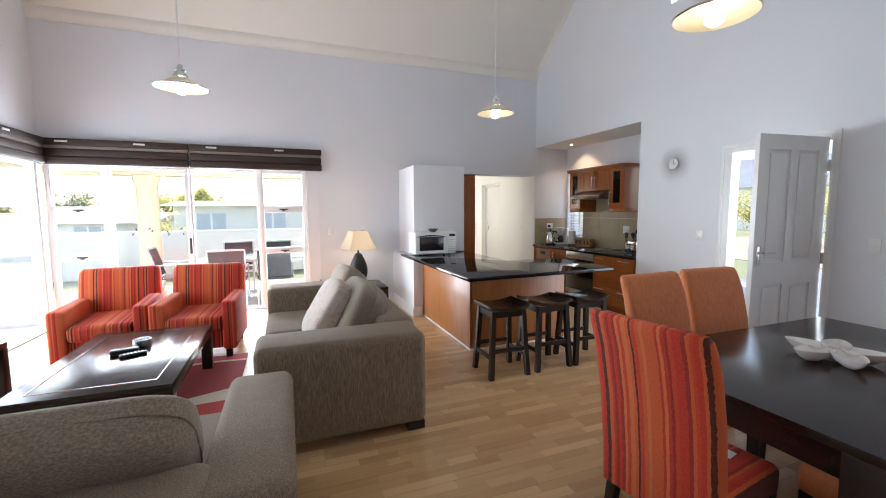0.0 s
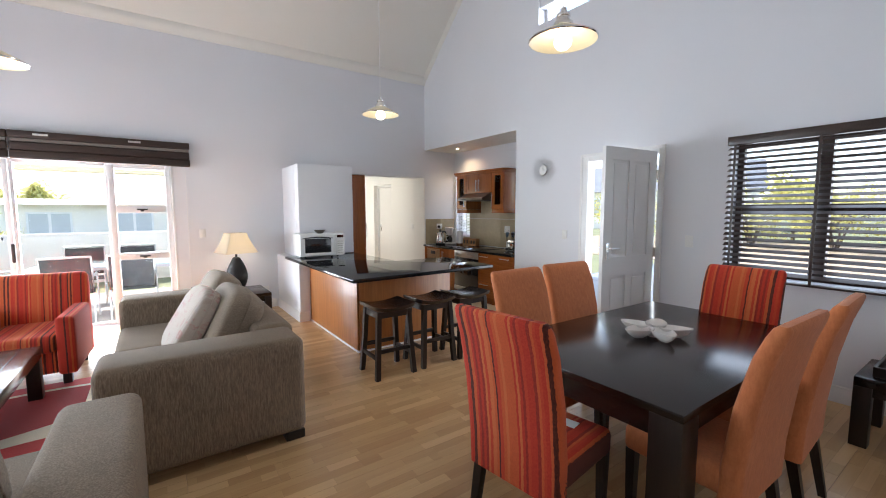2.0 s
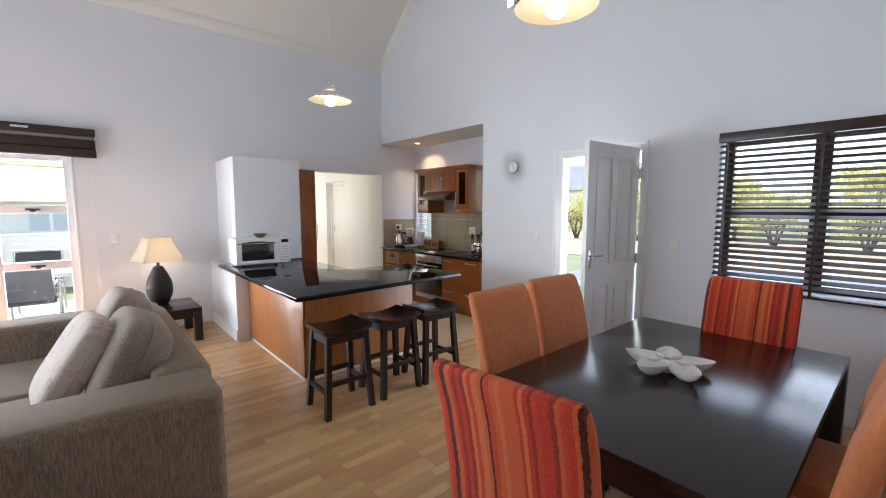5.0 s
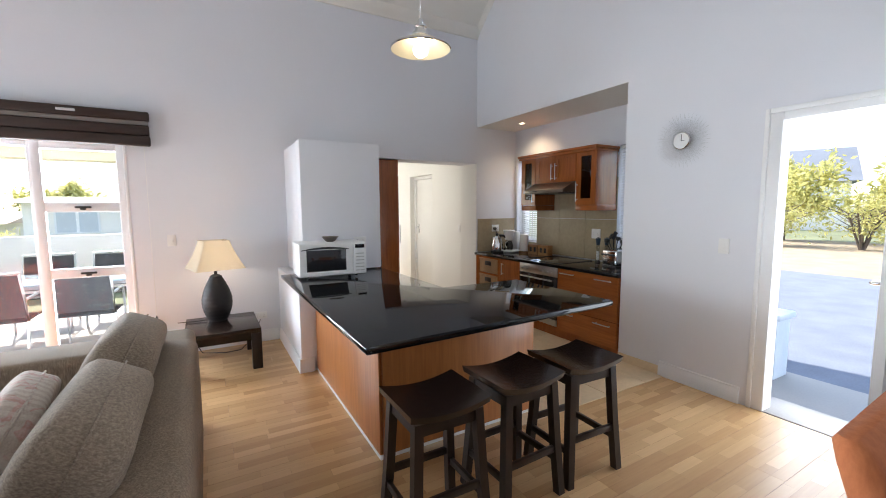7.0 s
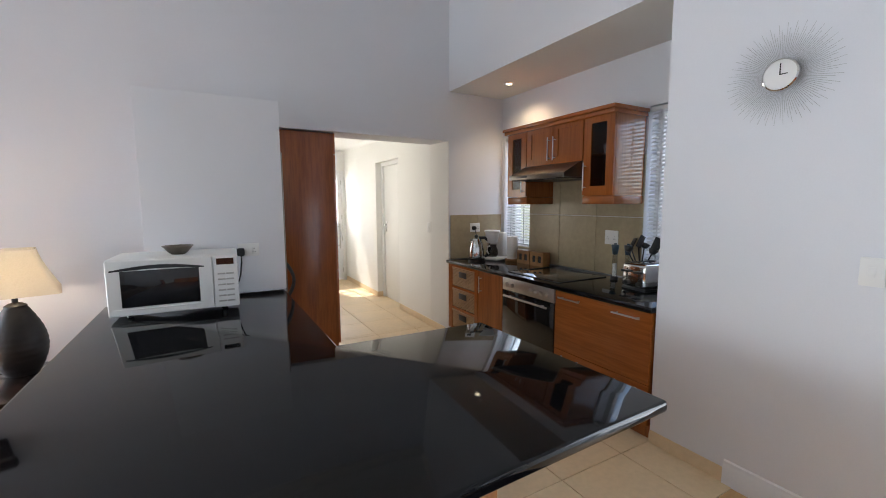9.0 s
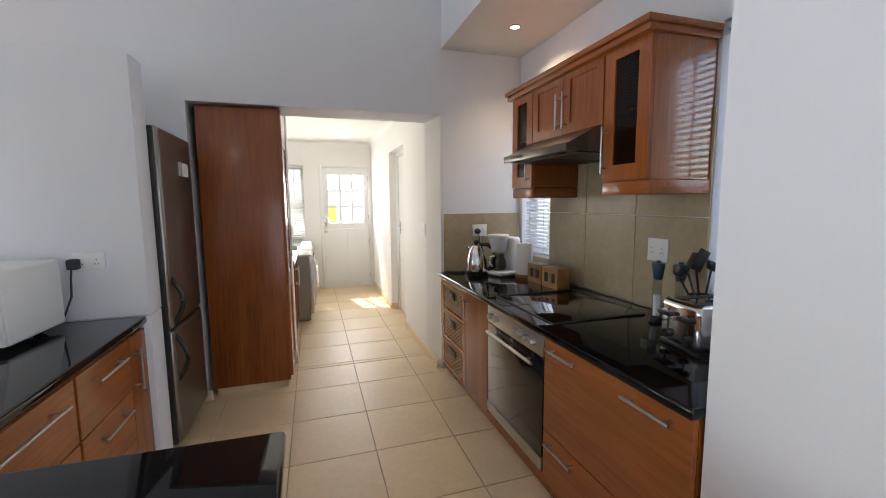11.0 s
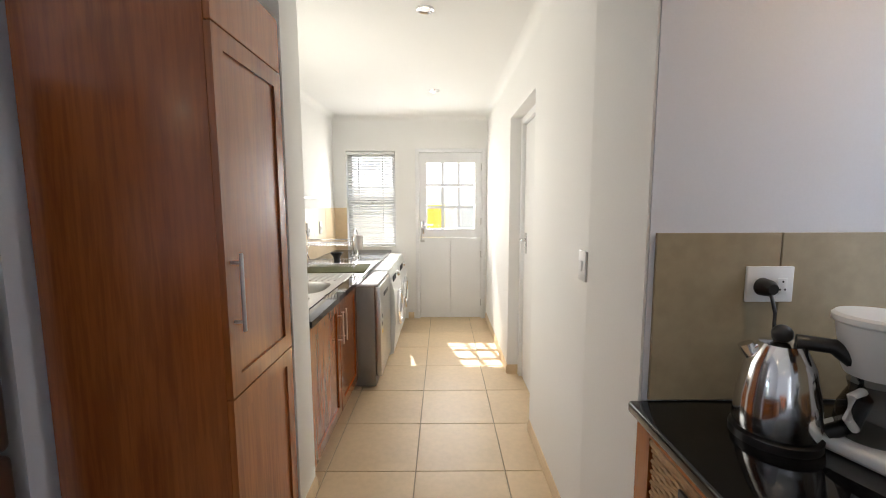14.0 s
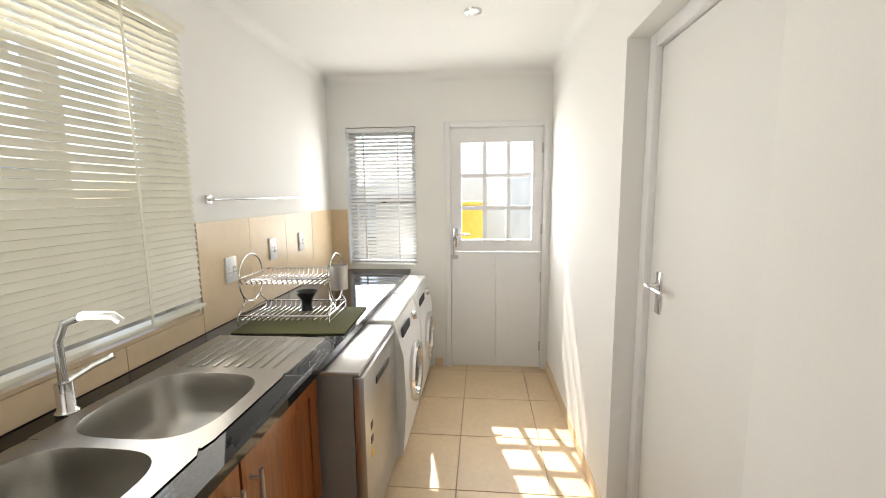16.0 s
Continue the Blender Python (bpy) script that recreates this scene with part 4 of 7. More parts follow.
armchair((-0.93, 4.88, 0), -3, "red striped upholstered armchair on dark feet")


def block_table(name, at, size, leg, label, category, top=0.05, apron=0.1, inset=0.0):
    """A square-legged dark table; its base's middle at the origin."""
    w, d, h = size
    t = thing(name, at, label, category)
    part("tabletop", box(-w / 2, w / 2, -d / 2, d / 2, h - top, h, bevel=0.004), "wenge", t)
    for sx in (-1, 1):
        for sy in (-1, 1):
            x, y = sx * (w / 2 - leg / 2 - inset), sy * (d / 2 - leg / 2 - inset)
            part("leg", box(x - leg / 2, x + leg / 2, y - leg / 2, y + leg / 2, 0, h - top, bevel=0.003), "wenge_z", t)
    if apron:
        for sy in (-1, 1):
            y = sy * (d / 2 - leg / 2 - inset)
            part("apron", box(-w / 2 + leg + inset, w / 2 - leg - inset, y - 0.012, y + 0.012, h - top - apron, h - top), "wenge", t)
        for sx in (-1, 1):
            x = sx * (w / 2 - leg / 2 - inset)
            part("apron", box(x - 0.012, x + 0.012, -d / 2 + leg + inset, d / 2 - leg - inset, h - top - apron, h - top), "wenge", t)
    return t


ct = block_table("coffee_table", (-1.20, 3.56, 0.012), (0.88, 1.46, 0.41), 0.085, "dark glossy wooden coffee table on a red rug", "coffee table", 0.09, 0.0)
ct.children[0].data.materials[0] = M["coffee_top"]
bm = bmesh.new()
for x in (-0.33, 0.33):
    bx(bm, x - 0.003, x + 0.003, -0.62, 0.62, 0.4105, 0.4125)
for y in (-0.62, 0.62):
    bx(bm, -0.33, 0.33, y - 0.003, y + 0.003, 0.4105, 0.4125)
part("inlay", bm, "cherry_x", ct, "thin paler inlay line")
tin = thing("ashtray", (-1.17, 3.76, 0.4255), "small round metal tin on the coffee table", "tin")
part("body", lathe(bmesh.new(), [(0, 0), (0.06, 0), (0.062, 0.005), (0.062, 0.055), (0.056, 0.058), (0.054, 0.05), (0.054, 0.02), (0, 0.02)], 28), "chrome", tin)
rem = thing("remote_control", (-1.16, 3.52, 0.4255), "black remote controls lying on the coffee table", "remote", "", 25)
part("body", box(-0.085, 0.085, -0.025, 0.025, 0, 0.02, bevel=0.008), "black", rem)
bm = bmesh.new()
for i in range(6):
    for j in range(3):
        bx(bm, -0.06 + i * 0.022, -0.048 + i * 0.022, -0.016 + j * 0.012, -0.008 + j * 0.012, 0.02, 0.0225)
part("buttons", bm, "white_plastic", rem, "small pale buttons")
case = thing("spectacle_case", (-1.24, 3.60, 0.4255), "small black case on the coffee table", "case", "", 10)
part("body", box(-0.09, 0.09, -0.035, 0.035, 0, 0.035, bevel=0.015, seg=4), "black", case)

# rug with sweeping bands
rug = thing("rug", (-1.22, 3.5, 0), "red rug with sweeping cream and maroon bands", "rug")
part("rug_base", box(-0.95, 0.74, -1.25, 1.07, 0.0005, 0.012, bevel=0.004), "rug_red", rug)


def band(f0, f1, x0=-0.95, x1=0.74, n=20, z=0.0135):
    bm = bmesh.new()
    xs = [x0 + (x1 - x0) * i / n for i in range(n + 1)]
    up = [[bm.verts.new((x, max(-1.24, min(1.06, f(x))), z)) for x in xs] for f in (f0, f1)]
    dn = [[bm.verts.new((v.co.x, v.co.y, 0.0118)) for v in row] for row in up]
    for i in range(n):
        bm.faces.new((up[0][i], up[0][i + 1], up[1][i + 1], up[1][i]))
        bm.faces.new((dn[0][i], dn[0][i + 1], up[0][i + 1], up[0][i]))
        bm.faces.new((dn[1][i], dn[1][i + 1], up[1][i + 1], up[1][i]))
    return bm


part("cream_band", band(lambda x: 0.62 + 0.25 * math.sin(1.4 * x + 1), lambda x: 0.66 + 0.25 * math.sin(1.4 * x + 1)), "rug_cream", rug, "thin cream line")
part("maroon_band", band(lambda x: 0.08 + 0.3 * math.sin(1.2 * x - 0.5), lambda x: 0.61 + 0.25 * math.sin(1.4 * x + 1)), "rug_dark", rug, "maroon sweep")
part("cream_sweep", band(lambda x: -0.42 + 0.35 * math.sin(1.1 * x + 0.8), lambda x: 0.07 + 0.3 * math.sin(1.2 * x - 0.5)), "rug_cream", rug, "cream sweep")

# side table with lamp
block_table("side_table", (0.985, 6.04, 0), (0.62, 0.70, 0.39), 0.085, "dark wooden side table beside the sofa", "side table", 0.045, 0.07)
block_table("side_table", (-2.36, 3.76, 0), (0.5, 0.5, 0.50), 0.065, "dark wooden side table by the sliding doors", "side table", 0.045, 0.07)
lamp = thing("table_lamp", (0.955, 6.20, 0.39), "lit table lamp with dark ribbed base and cream shade", "lamp", "", 14)
lamp.scale = (1.08, 1.08, 1.08)
prof = [(0, 0), (0.075, 0), (0.078, 0.012)]
for k in range(1, 45):
    z = 0.012 + 0.40 * k / 44
    r = 0.072 + 0.056 * math.sin(math.pi * min(1, (z / 0.40)) ** 0.9) - 0.02 * (z / 0.4) ** 3
    prof.append((r + 0.0012 * math.sin(k * math.pi / 2), z))
prof += [(0.03, 0.425), (0.014, 0.43), (0.014, 0.47), (0, 0.47)]
part("base", lathe(bmesh.new(), prof, 32), "ribbed", lamp, "dark ribbed ceramic base", 30)
rings = []
for k in range(9):
    u = k / 8
    hw = 0.205 - 0.095 * (1 - (1 - u) ** 1.35)
    rings.append([(px, py, 0.485 + 0.255 * u) for px, py in rrect(hw * 2, hw * 2, 0.02, 3)])
part("shade", loft(bmesh.new(), rings, caps=False), "shade", lamp, "square cream cloth shade", 50)
bm = lathe(bmesh.new(), [(0, 0.47), (0.014, 0.47), (0.014, 0.52), (0.03, 0.56), (0.03, 0.60), (0.015, 0.63), (0, 0.635)], 16)
part("bulb", bm, "bulb", lamp, "glowing bulb").visible_shadow = False
bm = tube(bmesh.new(), [(-0.08, 0.03, 0.01), (-0.16, 0.06, 0.006), (-0.26, 0.1, 0.006), (-0.30, 0.12, 0.006)], 0.004, 6)
part("flex", bm, "black", lamp, "black flex")
wire = thing("floor_cable", (0.9, 6.2, 0), "thin dark cable along the floor", "cable")
part("flex", tube(bmesh.new(), [(-0.2, 0.2, 0.2), (-0.1, 0.15, 0.03), (0.1, 0.12, 0.006), (0.25, 0.14, 0.006), (0.4, 0.26, 0.1), (0.47, 0.32, 0.26)], 0.004, 6), "black", wire)


def pendant(at, label="cream enamel pendant lamp with chrome cap, lit"):
    p = thing("pendant_lamp", at, label, "pendant lamp", "pendant lamps under the vault")
    sh = [(0.045, 0.085), (0.06, 0.08), (0.11, 0.055), (0.2, 0.008), (0.212, -0.004), (0.214, -0.01), (0.207, -0.006), (0.108, 0.046), (0.05, 0.075), (0.045, 0.085)]
    part("shade", lathe(bmesh.new(), sh, 40), "cream", p, "shallow cream enamel shade")
    part("rim", lathe(bmesh.new(), [(0.212, -0.012), (0.218, -0.008), (0.218, -0.001), (0.211, 0.002)], 40), "chrome", p, "dark metal rim")
    part("cap", lathe(bmesh.new(), [(0.062, 0.082), (0.06, 0.10), (0.04, 0.12), (0.038, 0.135), (0.045, 0.14), (0.042, 0.155), (0.022, 0.165), (0.02, 0.19), (0.008, 0.2), (0, 0.2)], 28), "chrome", p, "chrome lamp cap")
    part("bulb", lathe(bmesh.new(), [(0.02, 0.085), (0.022, 0.05), (0.048, 0.015), (0.056, -0.012), (0.05, -0.04), (0.028, -0.06), (0, -0.066)], 20), "bulb", p, "glowing bulb").visible_shadow = False
    part("cord", cyl(bmesh.new(), (0, 0, 0.2), (0, 0, COLLAR - at[2] - (max(0, at[1] - (YB - run)) * PITCH)), 0.004, n=8), "white_plastic", p, "white cord")
    return p


pendant((2.25, 1.63, 2.585))
pendant((2.30, 4.33, 2.635))
pendant((-0.89, 4.30, 2.605))


def plate(name, at, rz, kind, label, w=0.075, h=0.115):
    """A wall plate that faces -y."""
    s = thing(name, at, label, kind, "", rz)
    part("plate", box(-w / 2, w / 2, -0.01, 0, -h / 2, h / 2, bevel=0.003), "white_plastic", s)
    if kind == "switch":
        part("rocker", box(-0.012, 0.012, -0.015, -0.01, -0.02, 0.02, bevel=0.002), "white_plastic", s)
    else:
        for x in (-w / 4, w / 4):
            part("outlet", box(x - 0.013, x + 0.013, -0.013, -0.01, -0.028, 0.018, bevel=0.002), "white_plastic", s)
            # pin holes as black discs on the face, their inner shade as colour
            bm = bmesh.new()
            for dx, dz in ((0, 0.008), (-0.007, -0.014), (0.007, -0.014)):
                cyl(bm, (x + dx, -0.0135, dz), (x + dx, -0.0125, dz), 0.003, n=8)
            part("pin_holes", bm, "black", s, "black discs for the shaded pin holes")
    return s


plate("light_switch", (0.59, YB, 1.18), 0, "switch", "white light switch on the wall", 0.075, 0.115)
plate("wall_socket", (1.385, YB, 0.30), 0, "socket", "white double wall socket above the skirting", 0.12, 0.075)
plate("light_switch", (XR, 1.73, 1.19), -90, "switch", "white light switch beside the entrance", 0.075, 0.115)
plate("light_switch", (XR, 3.23, 1.19), -90, "switch", "white light switch beside the kitchen recess", 0.075, 0.115)
plate("light_switch", (XS1, 6.95, 1.18), -90, "switch", "white light switch in the scullery", 0.075, 0.115)

# sunburst clock
ck = thing("wall_clock", (XR, 3.586, 2.03), "round wall clock with a halo of thin wire rays", "clock", "", -90)
part("dial", cyl(bmesh.new(), (0, -0.03, 0), (0, -0.006, 0), 0.066, n=40), "white_plastic", ck, "white dial")
part("rim", lathe(bmesh.new(), [(0.064, -0.001), (0.070, 0.0), (0.070, 0.026), (0.064, 0.03)], 40), "chrome", ck).matrix_basis = pose(0, -0.005, 0, 90, 0, 0)
bm = box(-0.002, 0.002, -0.034, -0.031, 0.0, 0.05)
bx(bm, 0.0, 0.03, -0.037, -0.0345, -0.002, 0.002)
part("clock_hand", bm, "black", ck, "thin dark clock hands")
rays = [part("ray", cyl(bmesh.new(), (0.07, -0.012, 0), (r1, -0.02, 0), 0.0008, n=4), "garden_metal", ck, "", 0) for r1 in (0.17, 0.22, 0.195)]
for k in range(3, 120):
    again("ray", rays[k % 3], ck, pose(0, 0, 0, 0, 3 * k, 0))
for k in range(3):
    rays[k].matrix_basis = pose(0, 0, 0, 0, 3 * k, 0)

# ---- dining area ----
dt = block_table("dining_table", (2.5, 1.05, 0), (1.81, 1.10, 0.74), 0.13, "large black-stained wooden dining table", "dining table", 0.035, 0.12)


def dining_chair(at, rz, mat, label):
    """A high-backed upholstered chair that faces -y; the middle of its seat over the origin."""
    c = thing("dining_chair", at, label, "dining chair", "chairs round the dining table", rz)
    part("seat", box(-0.225, 0.225, -0.24, 0.20, 0.36, 0.485, bevel=0.03, seg=4), mat, c)
    rings = []
    for z, y, d, w, r in ((0.33, 0.205, 0.085, 0.465, 0.02), (0.5, 0.215, 0.085, 0.475, 0.025), (0.75, 0.25, 0.08, 0.482, 0.028), (0.95, 0.298, 0.072, 0.485, 0.03), (1.055, 0.332, 0.066, 0.482, 0.03), (1.09, 0.346, 0.055, 0.472, 0.025), (1.105, 0.351, 0.03, 0.45, 0.013)):
        ring = []
        for px, py in rrect(w, d, r):
            bow = 0.02 * (px / 0.23) ** 2 * (z - 0.3)
            ring.append((px, y + py - bow, z - (0.018 * (px / 0.23) ** 2 if z > 1.0 else 0)))
        rings.append(ring)
    part("backrest", loft(bmesh.new(), rings), mat, c, "", 50)
    for sx in (-1, 1):
        part("leg", loft(bmesh.new(), [[(sx * 0.195 + a * s, -0.205 + b * s, z) for a, b in ((-1, -1), (1, -1), (1, 1), (-1, 1))] for z, s in ((0, 0.016), (0.37, 0.023))]), "wenge_z", c, "dark wooden leg", 0)
        part("leg", loft(bmesh.new(), [[(sx * 0.195 + a * s, 0.2 + (0.07 if z == 0 else 0) + b * s, z) for a, b in ((-1, -1), (1, -1), (1, 1), (-1, 1))] for z, s in ((0, 0.016), (0.37, 0.023))]), "wenge_z", c, "dark wooden leg", 0)
    return c


dining_chair((1.47, 1.055, 0), 98, "stripe", "high-backed dining chair in red and black stripes")
dining_chair((3.13, 0.96, 0), -90, "stripe", "high-backed dining chair in red and black stripes")
dining_chair((2.08, 1.50, 0), 2, "orange", "high-backed dining chair in orange suede")
dining_chair((2.61, 1.53, 0), -3, "orange", "high-backed dining chair in orange suede")
dining_chair((2.04, 0.62, 0), 179, "orange", "high-backed dining chair in orange suede")
dining_chair((2.62, 0.60, 0), 183, "orange", "high-backed dining chair in orange suede")
tag = thing("price_tag", (1.60, 1.02, 0.486), "small white paper tag on the striped seat", "tag", "", 12)
part("card", box(-0.03, 0.03, -0.05, 0.05, 0, 0.004), "paper", tag)

# petal bowl
pb = thing("petal_bowl", (2.46, 1.07, 0.74), "white ceramic snack bowl of five petals", "bowl", "", 20)
for k in range(5):
    bm = bmesh.new()
    rings = []
    for u, zz, out in ((0.0, 0.004, 0.55), (0.35, 0.006, 0.8), (0.75, 0.03, 0.95), (1.0, 0.058, 1.0), (1.0, 0.062, 0.97), (0.72, 0.034, 0.88), (0.3, 0.014, 0.7), (0.02, 0.012, 0.5)):
        ring = []
        for i in range(24):
            a = 2 * math.pi * i / 24
            ring.append((0.115 + u * 0.095 * math.cos(a), u * 0.058 * math.sin(a) * (1 - 0.35 * math.cos(a)), zz))
        rings.append(ring)
    loft(bm, rings)
    part("petal", bm, "bowl", pb, "", 60).matrix_basis = pose(0, 0, 0, 0, 0, 72 * k)
part("hub", lathe(bmesh.new(), [(0, 0.002), (0.035, 0.002), (0.04, 0.03), (0.02, 0.042), (0, 0.04)], 20), "bowl", pb)

bench = block_table("bench", (3.87, -0.34, 0), (0.52, 1.46, 0.45), 0.085, "low black wooden bench under the window", "bench", 0.06, 0.06)
tray = thing("tray", (3.88, -0.24, 0.45), "black wooden serving tray on the bench", "tray")
part("bottom", box(-0.19, 0.19, -0.55, 0.55, 0, 0.012), "wenge_z", tray)
for x0, x1, y0, y1 in ((-0.20, -0.18, -0.56, 0.56), (0.18, 0.20, -0.56, 0.56), (-0.18, 0.18, -0.56, -0.54), (-0.18, 0.18, 0.54, 0.56)):
    part("rim", box(x0, x1, y0, y1, 0, 0.065, bevel=0.004), "wenge_z", tray)

# slatted blind at the dining window
def slat_blind(name, at, rz, w, h, pitch, mat, label, depth=0.05, tilt=20, rail=0.07, ladders=2):
    """A venetian blind that hangs facing -y, its top left corner at the origin."""
    b = thing(name, at, label, "blind", "", rz)
    part("head_rail", box(0, w, -0.07, 0.0, -rail, 0, bevel=0.004), mat, b)
    first, n = None, int((h - rail - 0.02) / pitch)
    for k in range(n):
        m = pose(0, -0.035, -rail - pitch * (k + 0.6), tilt, 0, 0)
        if first is None:
            first = part("slat", box(0.004, w - 0.004, -depth / 2, depth / 2, -0.0014, 0.0014), mat, b, "", 0)
            first.matrix_basis = m
        else:
            again("slat", first, b, m)
    part("bottom_rail", box(0.004, w - 0.004, -0.06, -0.01, -h, -h + 0.018, bevel=0.003), mat, b)
    for k in range(ladders):
        x = w * (k + 0.5) / ladders
        part("ladder_cord", box(x - 0.006, x + 0.006, -0.068, -0.066, -h + 0.01, -rail), mat, b)
    return b


sb = slat_blind("slatted_blind", (XR - 0.004, 1.42, 2.14), -90, 1.24, 1.26, 0.047, "blind", "dark wooden slatted blind, half open, at the window", 0.05, 27, 0.075, 0)
for x in (0.06, 0.63, 1.18):
    part("tape", box(x - 0.009, x + 0.009, -0.066, -0.062, -1.25, -0.07), "blind", sb, "dark ladder tape")

# ---- kitchen ----
wt = thing("island_worktop", (0, 0, 0), "polished black granite L-shaped island worktop", "worktop")
bm = bmesh.new()
out = [(1.486, 3.305), (3.242, 3.365), (3.225, 4.34), (2.50, 4.36), (2.487, 5.695), (1.486, 5.695), (1.486, 5.50)]
fr = [bm.verts.new((x, y, 0.832)) for x, y in out]
f = bm.faces.new(fr)
g = bmesh.ops.extrude_face_region(bm, geom=[f])
bmesh.ops.translate(bm, verts=[v for v in g["geom"] if isinstance(v, bmesh.types.BMVert)], vec=(0, 0, 0.038))
bmesh.ops.recalc_face_normals(bm, faces=bm.faces)
bmesh.ops.bevel(bm, geom=[e for e in bm.edges if abs(e.calc_length()) > 0.02 and len(e.link_faces) == 2 and e.calc_face_angle() > 0.5], offset=0.012, segments=4, affect="EDGES", profile=0.5, clamp_overlap=True)
part("slab", bm, "granite", wt, "", 40)

isl = thing("kitchen_island", (0, 0, 0), "kitchen island clad in honey-coloured wood panels", "island")
part("carcass", box(1.853, 2.436, 3.80, 5.697, 0.06, 0.83), "cherry", isl)
part("carcass", box(1.745, 1.851, 3.80, 5.37, 0.06, 0.83), "cherry", isl)
part("carcass", box(2.438, 2.90, 3.80, 4.28, 0.06, 0.83), "cherry", isl)
part("side_panel", box(1.725, 1.745, 3.79, 5.373, 0.0225, 0.83, bevel=0.002), "maple", isl, "honey-coloured side panel")
part("front_panel", box(1.747, 2.91, 3.775, 3.80, 0.0225, 0.83, bevel=0.002), "maple", isl, "honey-coloured front panel")
part("end_panel", box(2.90, 2.92, 3.80, 4.285, 0.0225, 0.83, bevel=0.002), "maple", isl, "honey-coloured end panel")
bm = box(1.721, 1.74, 3.785, 5.373, 0, 0.022, bevel=0.003)
bx(bm, 1.722, 2.915, 3.772, 3.79, 0, 0.022, 0.003)
part("plinth", bm, "gloss_white", isl, "pale plinth strip")


def bar_handle(parent, p, q, out=(1, 0, 0), r=0.006):
    """A steel bar handle between p and q, standing off along out."""
    p, q, o = Vector(p), Vector(q), Vector(out).normalized() * 0.032
    bm = cyl(bmesh.new(), p + o, q + o, r, n=10)
    for k in (0.12, 0.88):
        c = p.lerp(q, k)
        cyl(bm, c, c + o, r * 0.8, n=8)
    return part("handle", bm, "steel", parent, "brushed steel bar handle")


def front(name, parent, x, y0, y1, z0, z1, s, mat="cherry", framed=True, t=0.02):
    """A cupboard front in the plane x, which faces along s (1 or -1) in x."""
    a, b = (x, x + s * t) if s > 0 else (x - t, x)
    bm = bmesh.new()
    fw = 0.06
    if framed and z1 - z0 > 0.2:
        g = walled("x", a, t, y0, y1, z0, z1, [(y0 + fw, y1 - fw, z0 + fw, z1 - fw)])
        me = bpy.data.meshes.new("tmp")
        g.to_mesh(me), bm.from_mesh(me), g.free()
        bpy.data.meshes.remove(me)
        bx(bm, a + (0 if s > 0 else 0.008), b - (0.008 if s > 0 else 0), y0 + fw, y1 - fw, z0 + fw, z1 - fw)
    else:
        bx(bm, a, b, y0, y1, z0, z1, 0.003)
    return part(name, bm, mat, parent, "", 0)


# island fronts on the cooking side
for k, (y0, y1) in enumerate(((4.40, 5.04), (5.05, 5.695))):
    u = thing("island_unit", (0, 0, 0), "cherry wood drawer unit in the island", "cabinet", "island units")
    part("body", box(2.438, 2.452, y0, y1, 0.1, 0.83), "cherry", u)
    if k == 1:
        for z0, z1 in ((0.1, 0.33), (0.335, 0.565), (0.57, 0.81)):
            d = front("drawer", u, 2.452, y0 + 0.003, y1 - 0.2, z0, z1, 1, "cherry_x", False)
            bar_handle(d, (2.472, y0 + 0.1, z1 - 0.06), (2.472, y1 - 0.29, z1 - 0.06))
        d2 = front("door", u, 2.452, y1 - 0.195, y1 - 0.003, 0.1, 0.81, 1, framed=False)
        bar_handle(d2, (2.472, y1 - 0.16, 0.55), (2.472, y1 - 0.16, 0.75))
    else:
        for z0, z1 in ((0.1, 0.33), (0.335, 0.565), (0.57, 0.81)):
            d = front("drawer", u, 2.452, y0 + 0.003, y1 - 0.003, z0, z1, 1, "cherry_x", False)
            bar_handle(d, (2.472, y0 + 0.1, z1 - 0.06), (2.472, y1 - 0.1, z1 - 0.06))


